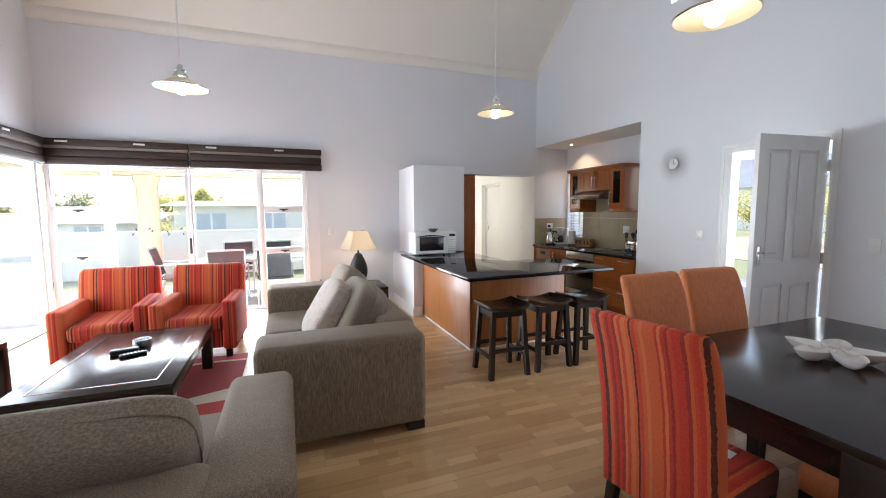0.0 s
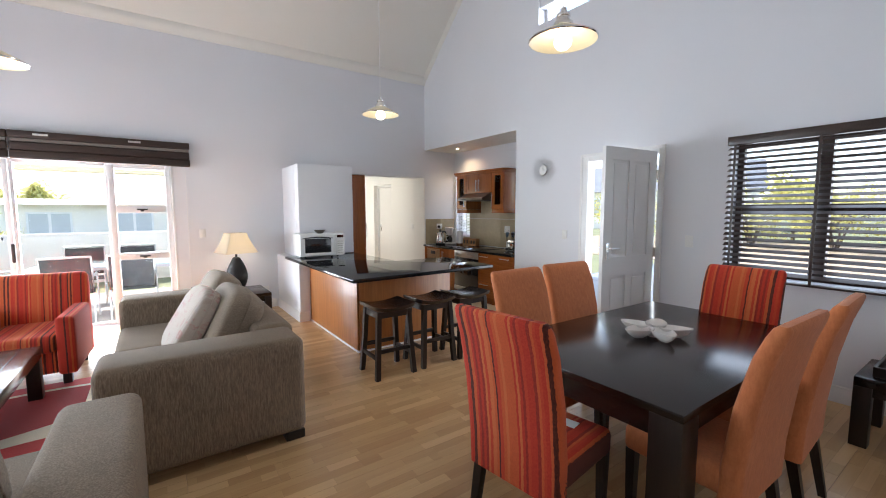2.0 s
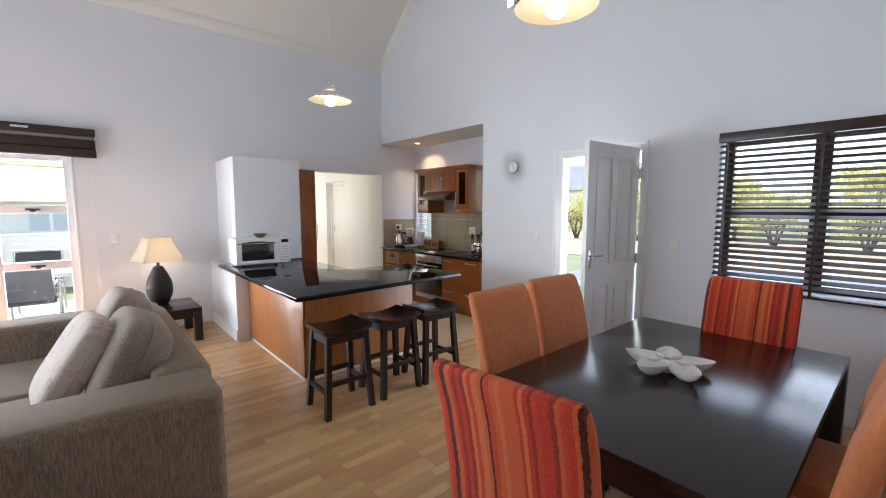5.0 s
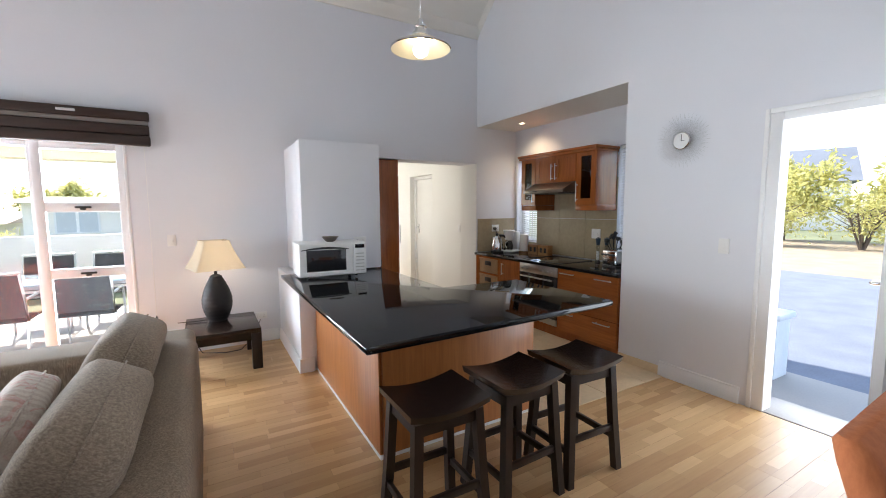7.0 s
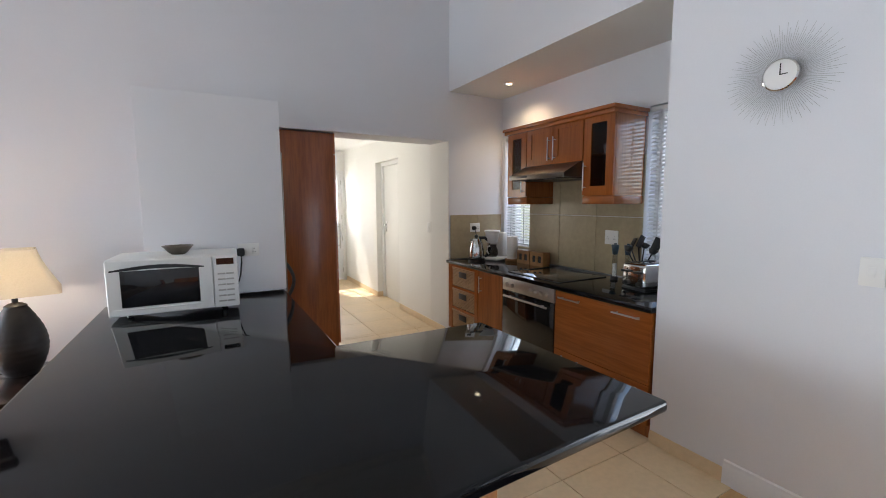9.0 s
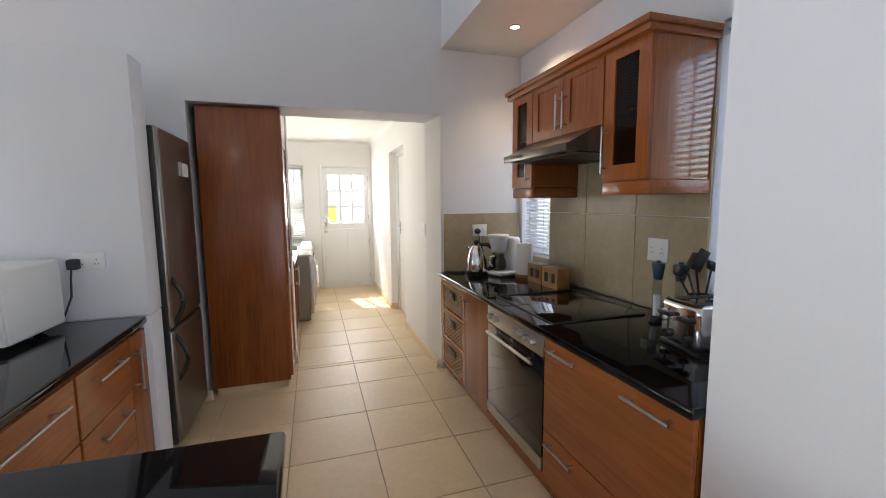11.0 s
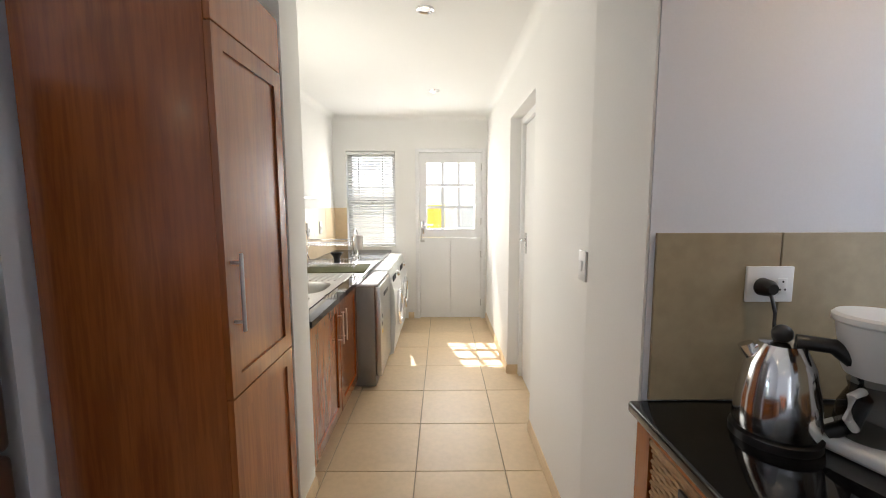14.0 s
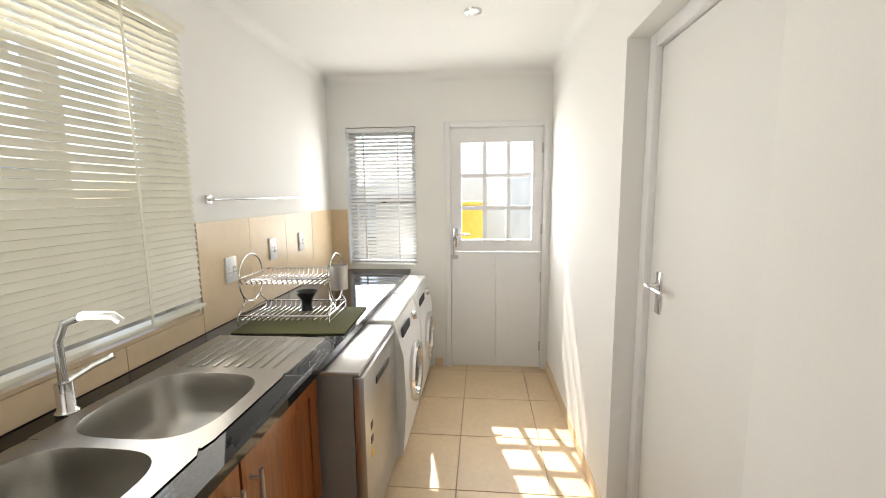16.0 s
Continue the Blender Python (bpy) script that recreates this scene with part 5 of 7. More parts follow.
def stool(at, rz):
    s = thing("bar_stool", at, "dark wooden bar stool with a dished saddle seat", "bar stool", "stools at the island", rz)
    bm = bmesh.new()
    n, rows = 12, []
    for i in range(n + 1):
        u = -1 + 2 * i / n
        rows.append([(u * 0.195, -0.165, 0.60 + 0.028 * u * u), (u * 0.195, 0.165, 0.60 + 0.028 * u * u), (u * 0.2, 0.175, 0.632 + 0.028 * u * u), (u * 0.2, -0.175, 0.632 + 0.028 * u * u)])
    loft(bm, rows)
    bmesh.ops.bevel(bm, geom=[e for e in bm.edges if len(e.link_faces) == 2 and e.calc_face_angle() > 0.8], offset=0.006, segments=2, affect="EDGES", clamp_overlap=True)
    part("seat", bm, "wenge", s, "dished dark wooden seat", 40)
    tops = {}
    for sx in (-1, 1):
        for sy in (-1, 1):
            bm = bmesh.new()
            loft(bm, [[(sx * x + a * 0.021, sy * y + b * 0.021, z) for a, b in ((-1, -1), (1, -1), (1, 1), (-1, 1))] for x, y, z in ((0.185, 0.165, 0), (0.165, 0.145, 0.3), (0.15, 0.13, 0.605))])
            bmesh.ops.bevel(bm, geom=[e for e in bm.edges if len(e.link_faces) == 2 and e.calc_face_angle() > 0.8], offset=0.003, segments=1, affect="EDGES", clamp_overlap=True)
            part("leg", bm, "wenge_z", s, "", 0)
    for sx in (-1, 1):
        part("stretcher", box(sx * 0.174 - 0.011, sx * 0.174 + 0.011, -0.14, 0.14, 0.17, 0.205, bevel=0.003), "wenge_z", s)
        part("seat_rail", box(sx * 0.152 - 0.01, sx * 0.152 + 0.01, -0.12, 0.12, 0.545, 0.60), "wenge_z", s)
    for sy in (-1, 1):
        part("stretcher", box(-0.15, 0.15, sy * 0.148 - 0.011, sy * 0.148 + 0.011, 0.23, 0.265, bevel=0.003), "wenge_z", s)
        part("seat_rail", box(-0.13, 0.13, sy * 0.132 - 0.01, sy * 0.132 + 0.01, 0.545, 0.60), "wenge_z", s)
    return s


st = stool((1.76, 3.18, 0), 0)
copy_thing(st, pose(2.24, 3.20, 0, 0, 0, 2))
copy_thing(st, pose(2.69, 3.20, 0, 0, 0, -2))

# microwave on the island
mw = thing("microwave", (1.885, 5.44, 0.872), "white microwave oven on the worktop", "microwave", "", -2)
W, D, H = 0.60, 0.38, 0.315
part("body", box(-W / 2, W / 2, -D / 2 + 0.02, D / 2, 0.015, H, bevel=0.012, seg=3), "white_plastic", mw)
dr = part("door", box(-W / 2 + 0.002, W / 2 - 0.125, -D / 2, -D / 2 + 0.02, 0.02, H - 0.006, bevel=0.008, seg=3), "white_plastic", mw)
part("window", box(-W / 2 + 0.062, W / 2 - 0.19, -D / 2 - 0.003, -D / 2 + 0.004, 0.065, H - 0.06, bevel=0.003), "black_glass", dr, "dark door window")
bow = [(-W / 2 + 0.02 + (W - 0.185) * k / 12, 0.022 * math.sin(math.pi * k / 12)) for k in range(13)]
# flat dark arch on the door, shade of the grip as colour
part("grip_recess", loft(bmesh.new(), [[(x, y, H - 0.055 + b) for x, b in bow] + [(x, y, H - 0.062 + 0.4 * b) for x, b in reversed(bow)] for y in (-D / 2 - 0.002, -D / 2 + 0.006)]), "garden_mesh", dr, "dark arched strip for the shaded grip", 0)
part("lower_lip", loft(bmesh.new(), [[(x, -D / 2 - 0.004 - b * 0.8, z) for x, b in bow] + [(x, -D / 2 + 0.006, z) for x, b in reversed(bow)] for z in (0.03, 0.058)]), "white_plastic", dr, "bowed white lower lip")
cp = part("control_panel", box(W / 2 - 0.122, W / 2 - 0.002, -D / 2, -D / 2 + 0.02, 0.02, H - 0.006, bevel=0.005), "white_plastic", mw)
part("display", box(W / 2 - 0.105, W / 2 - 0.02, -D / 2 - 0.002, -D / 2 + 0.002, H - 0.055, H - 0.02), "black_glass", cp, "dark display")
button = None
for j in range(6):
    for x0 in (-0.102, -0.060):
        m = pose(W / 2 + x0, -D / 2 - 0.003, 0.05 + j * 0.031)
        if button is None:
            button = part("button", box(0, 0.038, 0, 0.004, 0, 0.009, bevel=0.001), "steel", cp, "grey button bar")
            button.matrix_basis = m
        else:
            again("button", button, cp, m)
for x in (-0.22, 0.22):
    for y in (-0.12, 0.13):
        part("foot", cyl(bmesh.new(), (x, y, 0), (x, y, 0.016), 0.014), "black", mw)
cd = thing("strainer_bowl", (1.89, 5.41, 1.182), "small chrome bowl standing on the microwave", "bowl")
part("bowl", lathe(bmesh.new(), [(0, 0.004), (0.03, 0.0), (0.034, 0.006), (0.05, 0.018), (0.07, 0.045), (0.078, 0.052), (0.074, 0.05), (0.064, 0.042), (0.046, 0.02), (0, 0.012)], 28), "hood_steel", cd)
so = plate("wall_socket", (2.27, 5.70, 1.16), 0, "socket", "white double wall socket behind the microwave", 0.13, 0.085)
pg = thing("microwave_plug", (2.22, 5.682, 1.15), "grey plug and flex of the microwave", "plug")
part("plug", box(-0.022, 0.022, -0.04, 0.005, -0.025, 0.025, bevel=0.008), "garden_mesh", pg)
part("flex", tube(bmesh.new(), [(0, -0.035, -0.01), (0, -0.05, -0.06), (-0.01, -0.04, -0.15), (-0.04, -0.05, -0.24), (-0.12, -0.08, -0.27)], 0.005, 6), "garden_mesh", pg)

# fridge beside the column
fg = thing("fridge_freezer", (0, 0, 0), "tall brushed steel fridge-freezer", "fridge")
part("cabinet", box(1.90, 2.473, 5.885, 6.50, 0.03, 1.82, bevel=0.004), "dark_metal", fg)
for z0, z1 in ((0.06, 0.722), (0.732, 1.85)):
    d = part("door", box(2.49, 2.54, 5.892, 6.505, z0, z1, bevel=0.022, seg=4), "fridge", fg)
    zz = (z1 - 0.03, z1 - 0.30) if z0 < 0.5 else (z0 + 0.02, z0 + 0.29)
    part("handle", tube(bmesh.new(), [(2.534, 5.93, zz[0])] + [(2.534 + 0.055 * math.sin(math.pi * k / 8)  , 5.93, zz[0] + (zz[1] - zz[0]) * k / 8) for k in range(1, 8)] + [(2.534, 5.93, zz[1])], 0.013, 10), "dark_metal", d, "dark curved handle")
part("gasket", box(2.474, 2.522, 5.873, 5.890, 0.06, 1.845, bevel=0.004), "black", fg, "dark door edge")
mg = thing("fridge_magnet", (2.541, 6.32, 1.645), "white card with a grey clip on the fridge", "magnet")
part("card", box(0, 0.006, -0.075, 0.075, -0.04, 0.04), "paper", mg)
part("print", box(0.0, 0.012, -0.105, -0.076, -0.04, 0.04), "garden_metal", mg, "grey clip end")

# tall pantry in the scullery opening
pa = thing("pantry_cupboard", (0, 0, 0), "tall cherry wood pantry cupboard in the opening", "cupboard")
part("side_panel", box(2.56, 3.095, 6.60, 6.62, 0.06, 2.11, bevel=0.002), "pantry_side", pa, "dark cherry side panel")
part("carcass", box(2.56, 3.095, 6.621, 7.09, 0.09, 2.12), "pantry_side", pa)
part("plinth", box(2.58, 3.075, 6.612, 7.08, 0, 0.089), "tile", pa, "cream tiled plinth")
for z0, z1 in ((0.095, 0.82), (0.825, 1.92)):
    d = front("door", pa, 3.095, 6.603, 7.088, z0, z1, 1)
    if z0 > 0.5:
        bar_handle(d, (3.115, 6.635, 1.03), (3.115, 6.635, 1.27))
front("door", pa, 3.095, 6.603, 7.088, 1.925, 2.12, 1, framed=False)

# run of units under the window wall
XC = 4.31
un = thing("base_unit", (0, 0, 0), "cherry wood base unit with wicker baskets", "cabinet", "kitchen base units")
part("body", walled("x", XC, 0.02, 5.97, 6.53, 0.1, 0.81, [(6.02, 6.46, 0.12 + 0.23 * k, 0.325 + 0.23 * k) for k in range(3)]), "cherry", un, "", 0)
part("inside", box(XC + 0.40, XK - 0.01, 5.97, 6.53, 0.1, 0.81), "pantry_side", un)
part("plinth", box(XC + 0.05, XC + 0.07, 5.97, 6.53, 0, 0.1), "cherry", un)
for k in range(3):
    b = thing("wicker_basket", (XC + 0.2, 6.24, 0.122 + 0.23 * k), "brown wicker drawer basket", "basket", "wicker baskets")
    bm = bmesh.new()
    for j in range(12):
        z = 0.010 + j * 0.0148
        tube(bm, [(-0.190 - 0.005 * ((i + j) % 2), -0.208 + i * 0.026, z) for i in range(17)], 0.0068, 6)
    tagged(part("woven_front", bm, "basket", b, "", 0), "", "", "", "stuff")
    part("tub", box(-0.185, 0.18, -0.215, 0.215, 0, 0.185), "basket", b)
    part("rim", box(-0.203, -0.183, -0.218, 0.218, 0.182, 0.2, bevel=0.006), "basket", b)
    # no hole is cut: a solid dark plate carries the grip hole's shade
    part("grip", box(-0.207, -0.198, -0.07, 0.07, 0.105, 0.165, bevel=0.003), "wenge_z", b, "dark plate for the shaded grip hole")

un = thing("base_unit", (0, 0, 0), "cherry wood base unit with one narrow door", "cabinet", "kitchen base units")
part("body", box(XC + 0.02, XK - 0.01, 5.57, 5.965, 0.1, 0.81), "pantry_side", un)
part("plinth", box(XC + 0.05, XC + 0.07, 5.57, 5.965, 0, 0.1), "cherry", un)
d = front("door", un, XC + 0.02, 5.573, 5.962, 0.1, 0.808, -1, framed=False)
bar_handle(d, (XC, 5.90, 0.60), (XC, 5.90, 0.76), (-1, 0, 0))

ov = thing("built_in_oven", (0, 0, 0), "built-in oven with black glass door and steel trim", "oven")
part("body", box(XC + 0.02, XK - 0.02, 4.925, 5.567, 0.18, 0.81), "dark_metal", ov)
part("control_panel", box(XC - 0.002, XC + 0.02, 4.928, 5.564, 0.70, 0.808, bevel=0.003), "steel", ov, "steel control panel")
for y in (5.01, 5.07, 5.13, 5.19, 5.42, 5.49):
    part("knob", lathe(bmesh.new(), [(0, 0.03), (0.014, 0.03), (0.018, 0.024), (0.02, 0.0), (0, 0)], 18), "steel", ov, "round steel knob").matrix_basis = pose(XC - 0.002, y, 0.752, 0, -90, 0)
d = part("door", box(XC, XC + 0.02, 4.928, 5.564, 0.20, 0.695, bevel=0.003), "black_glass", ov, "black glass oven door")
bar_handle(d, (XC, 4.98, 0.655), (XC, 5.51, 0.655), (-1, 0, 0), 0.009)
part("trim", box(XC - 0.001, XC + 0.02, 4.928, 5.564, 0.13, 0.195), "steel", ov)
part("plinth", box(XC + 0.05, XC + 0.07, 4.925, 5.567, 0, 0.12), "cherry", ov)

un = thing("base_unit", (0, 0, 0), "cherry wood base unit with wide drawers and doors", "cabinet", "kitchen base units")
part("body", box(XC + 0.02, XK - 0.01, 4.13, 4.92, 0.1, 0.81), "pantry_side", un)
part("plinth", box(XC + 0.05, XC + 0.07, 4.13, 4.92, 0, 0.1), "cherry", un)
d = front("drawer", un, XC + 0.02, 4.133, 4.917, 0.36, 0.808, -1, "cherry_x", False)
for y in (4.19, 4.66):
    bar_handle(d, (XC, y, 0.765), (XC, y + 0.2, 0.765), (-1, 0, 0))
d = front("drawer", un, XC + 0.02, 4.133, 4.917, 0.1, 0.355, -1, "cherry_x", False)
for y in (4.19, 4.66):
    bar_handle(d, (XC, y, 0.315), (XC, y + 0.2, 0.315), (-1, 0, 0))

ctp = thing("kitchen_worktop", (0, 0, 0), "polished black granite kitchen worktop", "worktop")
part("slab", box(4.288, XK, 4.122, YB - 0.002, 0.812, 0.847, bevel=0.01, seg=3), "granite", ctp)
ZC = 0.847
hb = thing("hob", (0, 0, ZC), "black glass hob set in the worktop", "hob")
part("glass_plate", box(4.375, 4.905, 4.95, 5.56, 0, 0.006, bevel=0.002), "black_glass", hb)
bm = bmesh.new()
for x0, x1, y0, y1 in ((4.369, 4.374, 4.944, 5.566), (4.906, 4.911, 4.944, 5.566), (4.374, 4.906, 4.944, 4.949), (4.374, 4.906, 5.561, 5.566)):
    bx(bm, x0, x1, y0, y1, 0, 0.007)
part("trim", bm, "dark_metal", hb, "thin dark edge trim")

# splashback tiles: two rows on both walls of the recess
sp = tagged(new("splashback"), "splashback of large mottled sand-coloured tiles", "splashback", "", "structure")
for y0, y1 in ((4.724, 5.17), (5.174, 5.61), (5.614, 6.046)):
    for z0, z1 in ((0.85, 1.345), (1.349, 1.84)):
        part("tile", box(XK - 0.012, XK - 0.001, y0, y1, z0, z1, bevel=0.0015), "splash", sp, "", 0)
for y0, y1 in ((6.05, 6.54), (4.30, 4.72), (4.123, 4.296)):
    part("tile", box(XK - 0.012, XK - 0.001, y0, y1, 0.85, 0.985 if y0 > 4.2 else 1.345, bevel=0.0015), "splash", sp, "", 0)
for x0, x1 in ((4.345, 4.69), (4.694, XK - 0.013)):
    part("tile", box(x0, x1, YB - 0.012, YB - 0.001, 0.85, 1.333, bevel=0.0015), "splash", sp, "", 0)


def glazed_front(parent, x, y0, y1, z0, z1):
    fw = 0.07
    d = part("door", walled("x", x - 0.02, 0.02, y0, y1, z0, z1, [(y0 + fw, y1 - fw, z0 + fw, z1 - fw)]), "cherry", parent, "", 0)
    part("pane", box(x - 0.012, x - 0.008, y0 + fw, y1 - fw, z0 + fw, z1 - fw), "cab_glass", d, "dark door glass", 0).visible_shadow = False
    return d


def cornice_of(parent, x0, y0, y1, z):
    bm = box(x0 - 0.05, XK - 0.01, y0 - 0.03, y1 + 0.03, z, z + 0.03, bevel=0.008)
    bx(bm, x0 - 0.035, XK - 0.01, y0 - 0.018, y1 + 0.018, z - 0.03, z, 0.006)
    part("cornice", bm, "cherry_x", parent, "moulded top edge")


XU = 4.70
uc = thing("wall_cabinet", (0, 0, 0), "cherry wood wall cabinet with a glazed door", "cabinet", "wall cabinets over the hob")
part("body", walled("x", XU, 0.02, 5.71, 5.985, 1.52, 2.15, [(5.73, 5.965, 1.54, 2.13)]), "cherry", uc, "", 0)
for y0, y1, z0, z1 in ((5.71, 5.728, 1.52, 2.15), (5.967, 5.985, 1.52, 2.15), (5.728, 5.967, 1.52, 1.538), (5.728, 5.967, 2.132, 2.15), (5.728, 5.967, 1.83, 1.842)):
    part("board", box(XU + 0.02, XK - 0.02, y0, y1, z0, z1), "cherry", uc)
part("back_board", box(XK - 0.02, XK - 0.01, 5.71, 5.985, 1.52, 2.15), "pantry_side", uc)
d = glazed_front(uc, XU, 5.712, 5.983, 1.525, 2.145)
bar_handle(d, (XU - 0.02, 5.74, 1.56), (XU - 0.02, 5.74, 1.70), (-1, 0, 0), 0.005)
part("light_rail", box(XU - 0.01, XK - 0.012, 5.705, 5.99, 1.452, 1.518, bevel=0.006), "cherry_x", uc)
uc2 = thing("wall_cabinet", (0, 0, 0), "cherry wood wall cabinet with two doors over the hood", "cabinet", "wall cabinets over the hob")
part("body", box(XU, XK - 0.01, 5.03, 5.705, 1.80, 2.15), "cherry", uc2)
for y0, y1, h in ((5.033, 5.366, 5.335), (5.37, 5.702, 5.40)):
    d = front("door", uc2, XU, y0, y1, 1.80, 2.147, -1)
    bar_handle(d, (XU - 0.02, h, 1.83), (XU - 0.02, h, 2.03), (-1, 0, 0), 0.005)
uc3 = thing("wall_cabinet", (0, 0, 0), "cherry wood wall cabinet with a glazed door", "cabinet", "wall cabinets over the hob")
for y0, y1, z0, z1 in ((4.735, 4.753, 1.52, 2.15), (5.007, 5.025, 1.52, 2.15), (4.753, 5.007, 1.52, 1.538), (4.753, 5.007, 2.132, 2.15), (4.753, 5.007, 1.83, 1.842)):
    part("board", box(XU, XK - 0.02, y0, y1, z0, z1), "cherry_gloss" if y1 < 4.76 else "cherry", uc3)
part("back_board", box(XK - 0.02, XK - 0.01, 4.735, 5.025, 1.52, 2.15), "pantry_side", uc3)
d = glazed_front(uc3, XU, 4.737, 5.023, 1.525, 2.145)
bar_handle(d, (XU - 0.02, 4.995, 1.56), (XU - 0.02, 4.995, 1.78), (-1, 0, 0), 0.005)
part("light_rail", box(XU - 0.012, XK - 0.012, 4.727, 5.03, 1.455, 1.518, bevel=0.006), "cherry_x", uc3)
cornice_of(uc3, XU - 0.02, 4.735, 5.985, 2.152)
for y, z in ((5.80, 1.5385), (5.86, 1.8425), (4.83, 1.8425), (4.93, 1.8425), (4.88, 1.5385)):
    cup = thing("cup", (4.86, y, z), "white cup in the glazed cabinet", "cup", "crockery")
    part("body", lathe(bmesh.new(), [(0, 0.0), (0.028, 0.0), (0.04, 0.05), (0.043, 0.085), (0.04, 0.085), (0.036, 0.05), (0, 0.01)], 16), "bowl", cup)

hd = thing("cooker_hood", (0, 0, 0), "slim dark steel cooker hood", "cooker hood")
bm = bmesh.new()
loft(bm, [[(4.485, y, 1.672), (4.485, y, 1.706), (4.66, y, 1.796), (XK - 0.012, y, 1.796), (XK - 0.012, y, 1.672)] for y in (5.035, 5.703)])
part("canopy", bm, "hood_steel", hd, "", 0)
part("lip", box(4.476, 4.484, 5.033, 5.705, 1.668, 1.709, bevel=0.003), "hood_steel", hd)
part("control_strip", box(4.472, 4.476, 5.46, 5.60, 1.682, 1.698, bevel=0.002), "black", hd, "black control strip")
for y in (5.05, 5.377):
    part("filter", box(4.56, 4.95, y, y + 0.312, 1.664, 1.671), "black", hd, "dark grease filter")
for y in (5.13, 5.61):
    part("lamp_cover", cyl(bmesh.new(), (4.52, y, 1.668), (4.52, y, 1.6715), 0.022, n=18), "garden_mesh", hd, "small round lamp cover")

slat_blind("venetian_blind", (XK + 0.075, 6.495, 2.19), -90, 0.44, 1.19, 0.03, "silver_blind", "pale venetian blind in the narrow window", 0.028, 35, 0.03)
slat_blind("venetian_blind", (XK + 0.075, 4.715, 2.19), -90, 0.41, 1.19, 0.03, "silver_blind", "pale venetian blind in the narrow window", 0.028, 35, 0.03)
plate("wall_socket", (4.66, YB - 0.012, 1.19), 0, "socket", "white double wall socket above the worktop", 0.13, 0.10)
plate("wall_socket", (XK - 0.012, 5.0, 1.17), -90, "socket", "white double wall socket above the worktop", 0.13, 0.12)

# things on the kitchen worktop
kt = thing("kettle", (4.56, 6.36, ZC), "polished steel cordless kettle on its base", "kettle")
kt.scale = (1.1, 1.1, 1.1)
part("base", lathe(bmesh.new(), [(0, 0), (0.085, 0), (0.085, 0.018), (0.07, 0.024), (0, 0.024)], 28), "black", kt, "black power base")
part("body", lathe(bmesh.new(), [(0, 0.025), (0.078, 0.025), (0.08, 0.04), (0.076, 0.10), (0.062, 0.17), (0.046, 0.205), (0.04, 0.215), (0, 0.218)], 32), "chrome", kt, "mirror-bright steel body")
part("lid_knob", ball(bmesh.new(), (0, 0, 0.235), 0.02, 8), "black", kt, "black lid knob")
part("handle", tube(bmesh.new(), [(0.02, -0.012, 0.222), (0.07, -0.045, 0.222), (0.108, -0.066, 0.185), (0.116, -0.07, 0.12), (0.105, -0.062, 0.06), (0.075, -0.042, 0.032)], 0.016, 10), "black", kt, "black handle")
part("spout", tube(bmesh.new(), [(-0.036, 0.02, 0.165), (-0.05, 0.027, 0.19), (-0.056, 0.03, 0.204)], 0.016, 10), "chrome", kt)
cm = thing("coffee_maker", (4.76, 6.30, ZC), "white drip coffee maker with a glass jug", "coffee maker", "", -72)
part("base", box(-0.1, 0.1, -0.12, 0.12, 0, 0.035, bevel=0.012, seg=3), "white_plastic", cm)
part("tower", box(-0.09, 0.09, 0.03, 0.12, 0.035, 0.30, bevel=0.02, seg=3), "white_plastic", cm, "white water tower")
part("filter_holder", lathe(bmesh.new(), [(0, 0.185), (0.055, 0.185), (0.062, 0.2), (0.078, 0.30), (0.086, 0.306), (0.086, 0.318), (0.08, 0.324), (0, 0.326)], 32, (0, -0.045, 0)), "white_plastic", cm)
# the jug's grey reflections are given by the tint of cab_glass
jug = part("jug", lathe(bmesh.new(), [(0, 0.04), (0.055, 0.04), (0.066, 0.07), (0.062, 0.11), (0.045, 0.15), (0.05, 0.168)], 24, (0, -0.045, 0)), "cab_glass", cm, "glass jug, tinted grey for its reflections")
part("jug_handle", tube(bmesh.new(), [(0, -0.09, 0.155), (0, -0.13, 0.15), (0, -0.135, 0.10), (0, -0.105, 0.07)], 0.009, 8), "white_plastic", jug)
kr = thing("paper_towel_roll", (4.87, 6.13, ZC), "standing roll of white kitchen paper", "paper towel")
part("stand", cyl(bmesh.new(), (0, 0, 0), (0, 0, 0.02), 0.075, n=28), "oak_block", kr, "wooden stand")
part("roll", lathe(bmesh.new(), [(0.02, 0.021), (0.058, 0.021), (0.06, 0.03), (0.06, 0.25), (0.057, 0.26), (0.02, 0.26)], 32), "paper", kr)
for k, y in enumerate((5.90, 5.70)):
    wb = thing("spice_box", (4.87, y, ZC), "wooden block with dark square windows", "box", "wooden boxes on the worktop", 4)
    part("body", walled("x", -0.05, 0.012, -0.085, 0.085, 0, 0.135, [(-0.06, -0.015, 0.035, 0.1), (0.015, 0.06, 0.035, 0.1)]), "oak_block", wb, "", 0)
    part("shell", box(-0.037, 0.05, -0.085, 0.085, 0, 0.135, bevel=0.003), "oak_block", wb)
    for dy in (-0.0375, 0.0375):
        part("window", box(-0.040, -0.037, dy - 0.0225, dy + 0.0225, 0.035, 0.10), "black", wb, "dark square window")
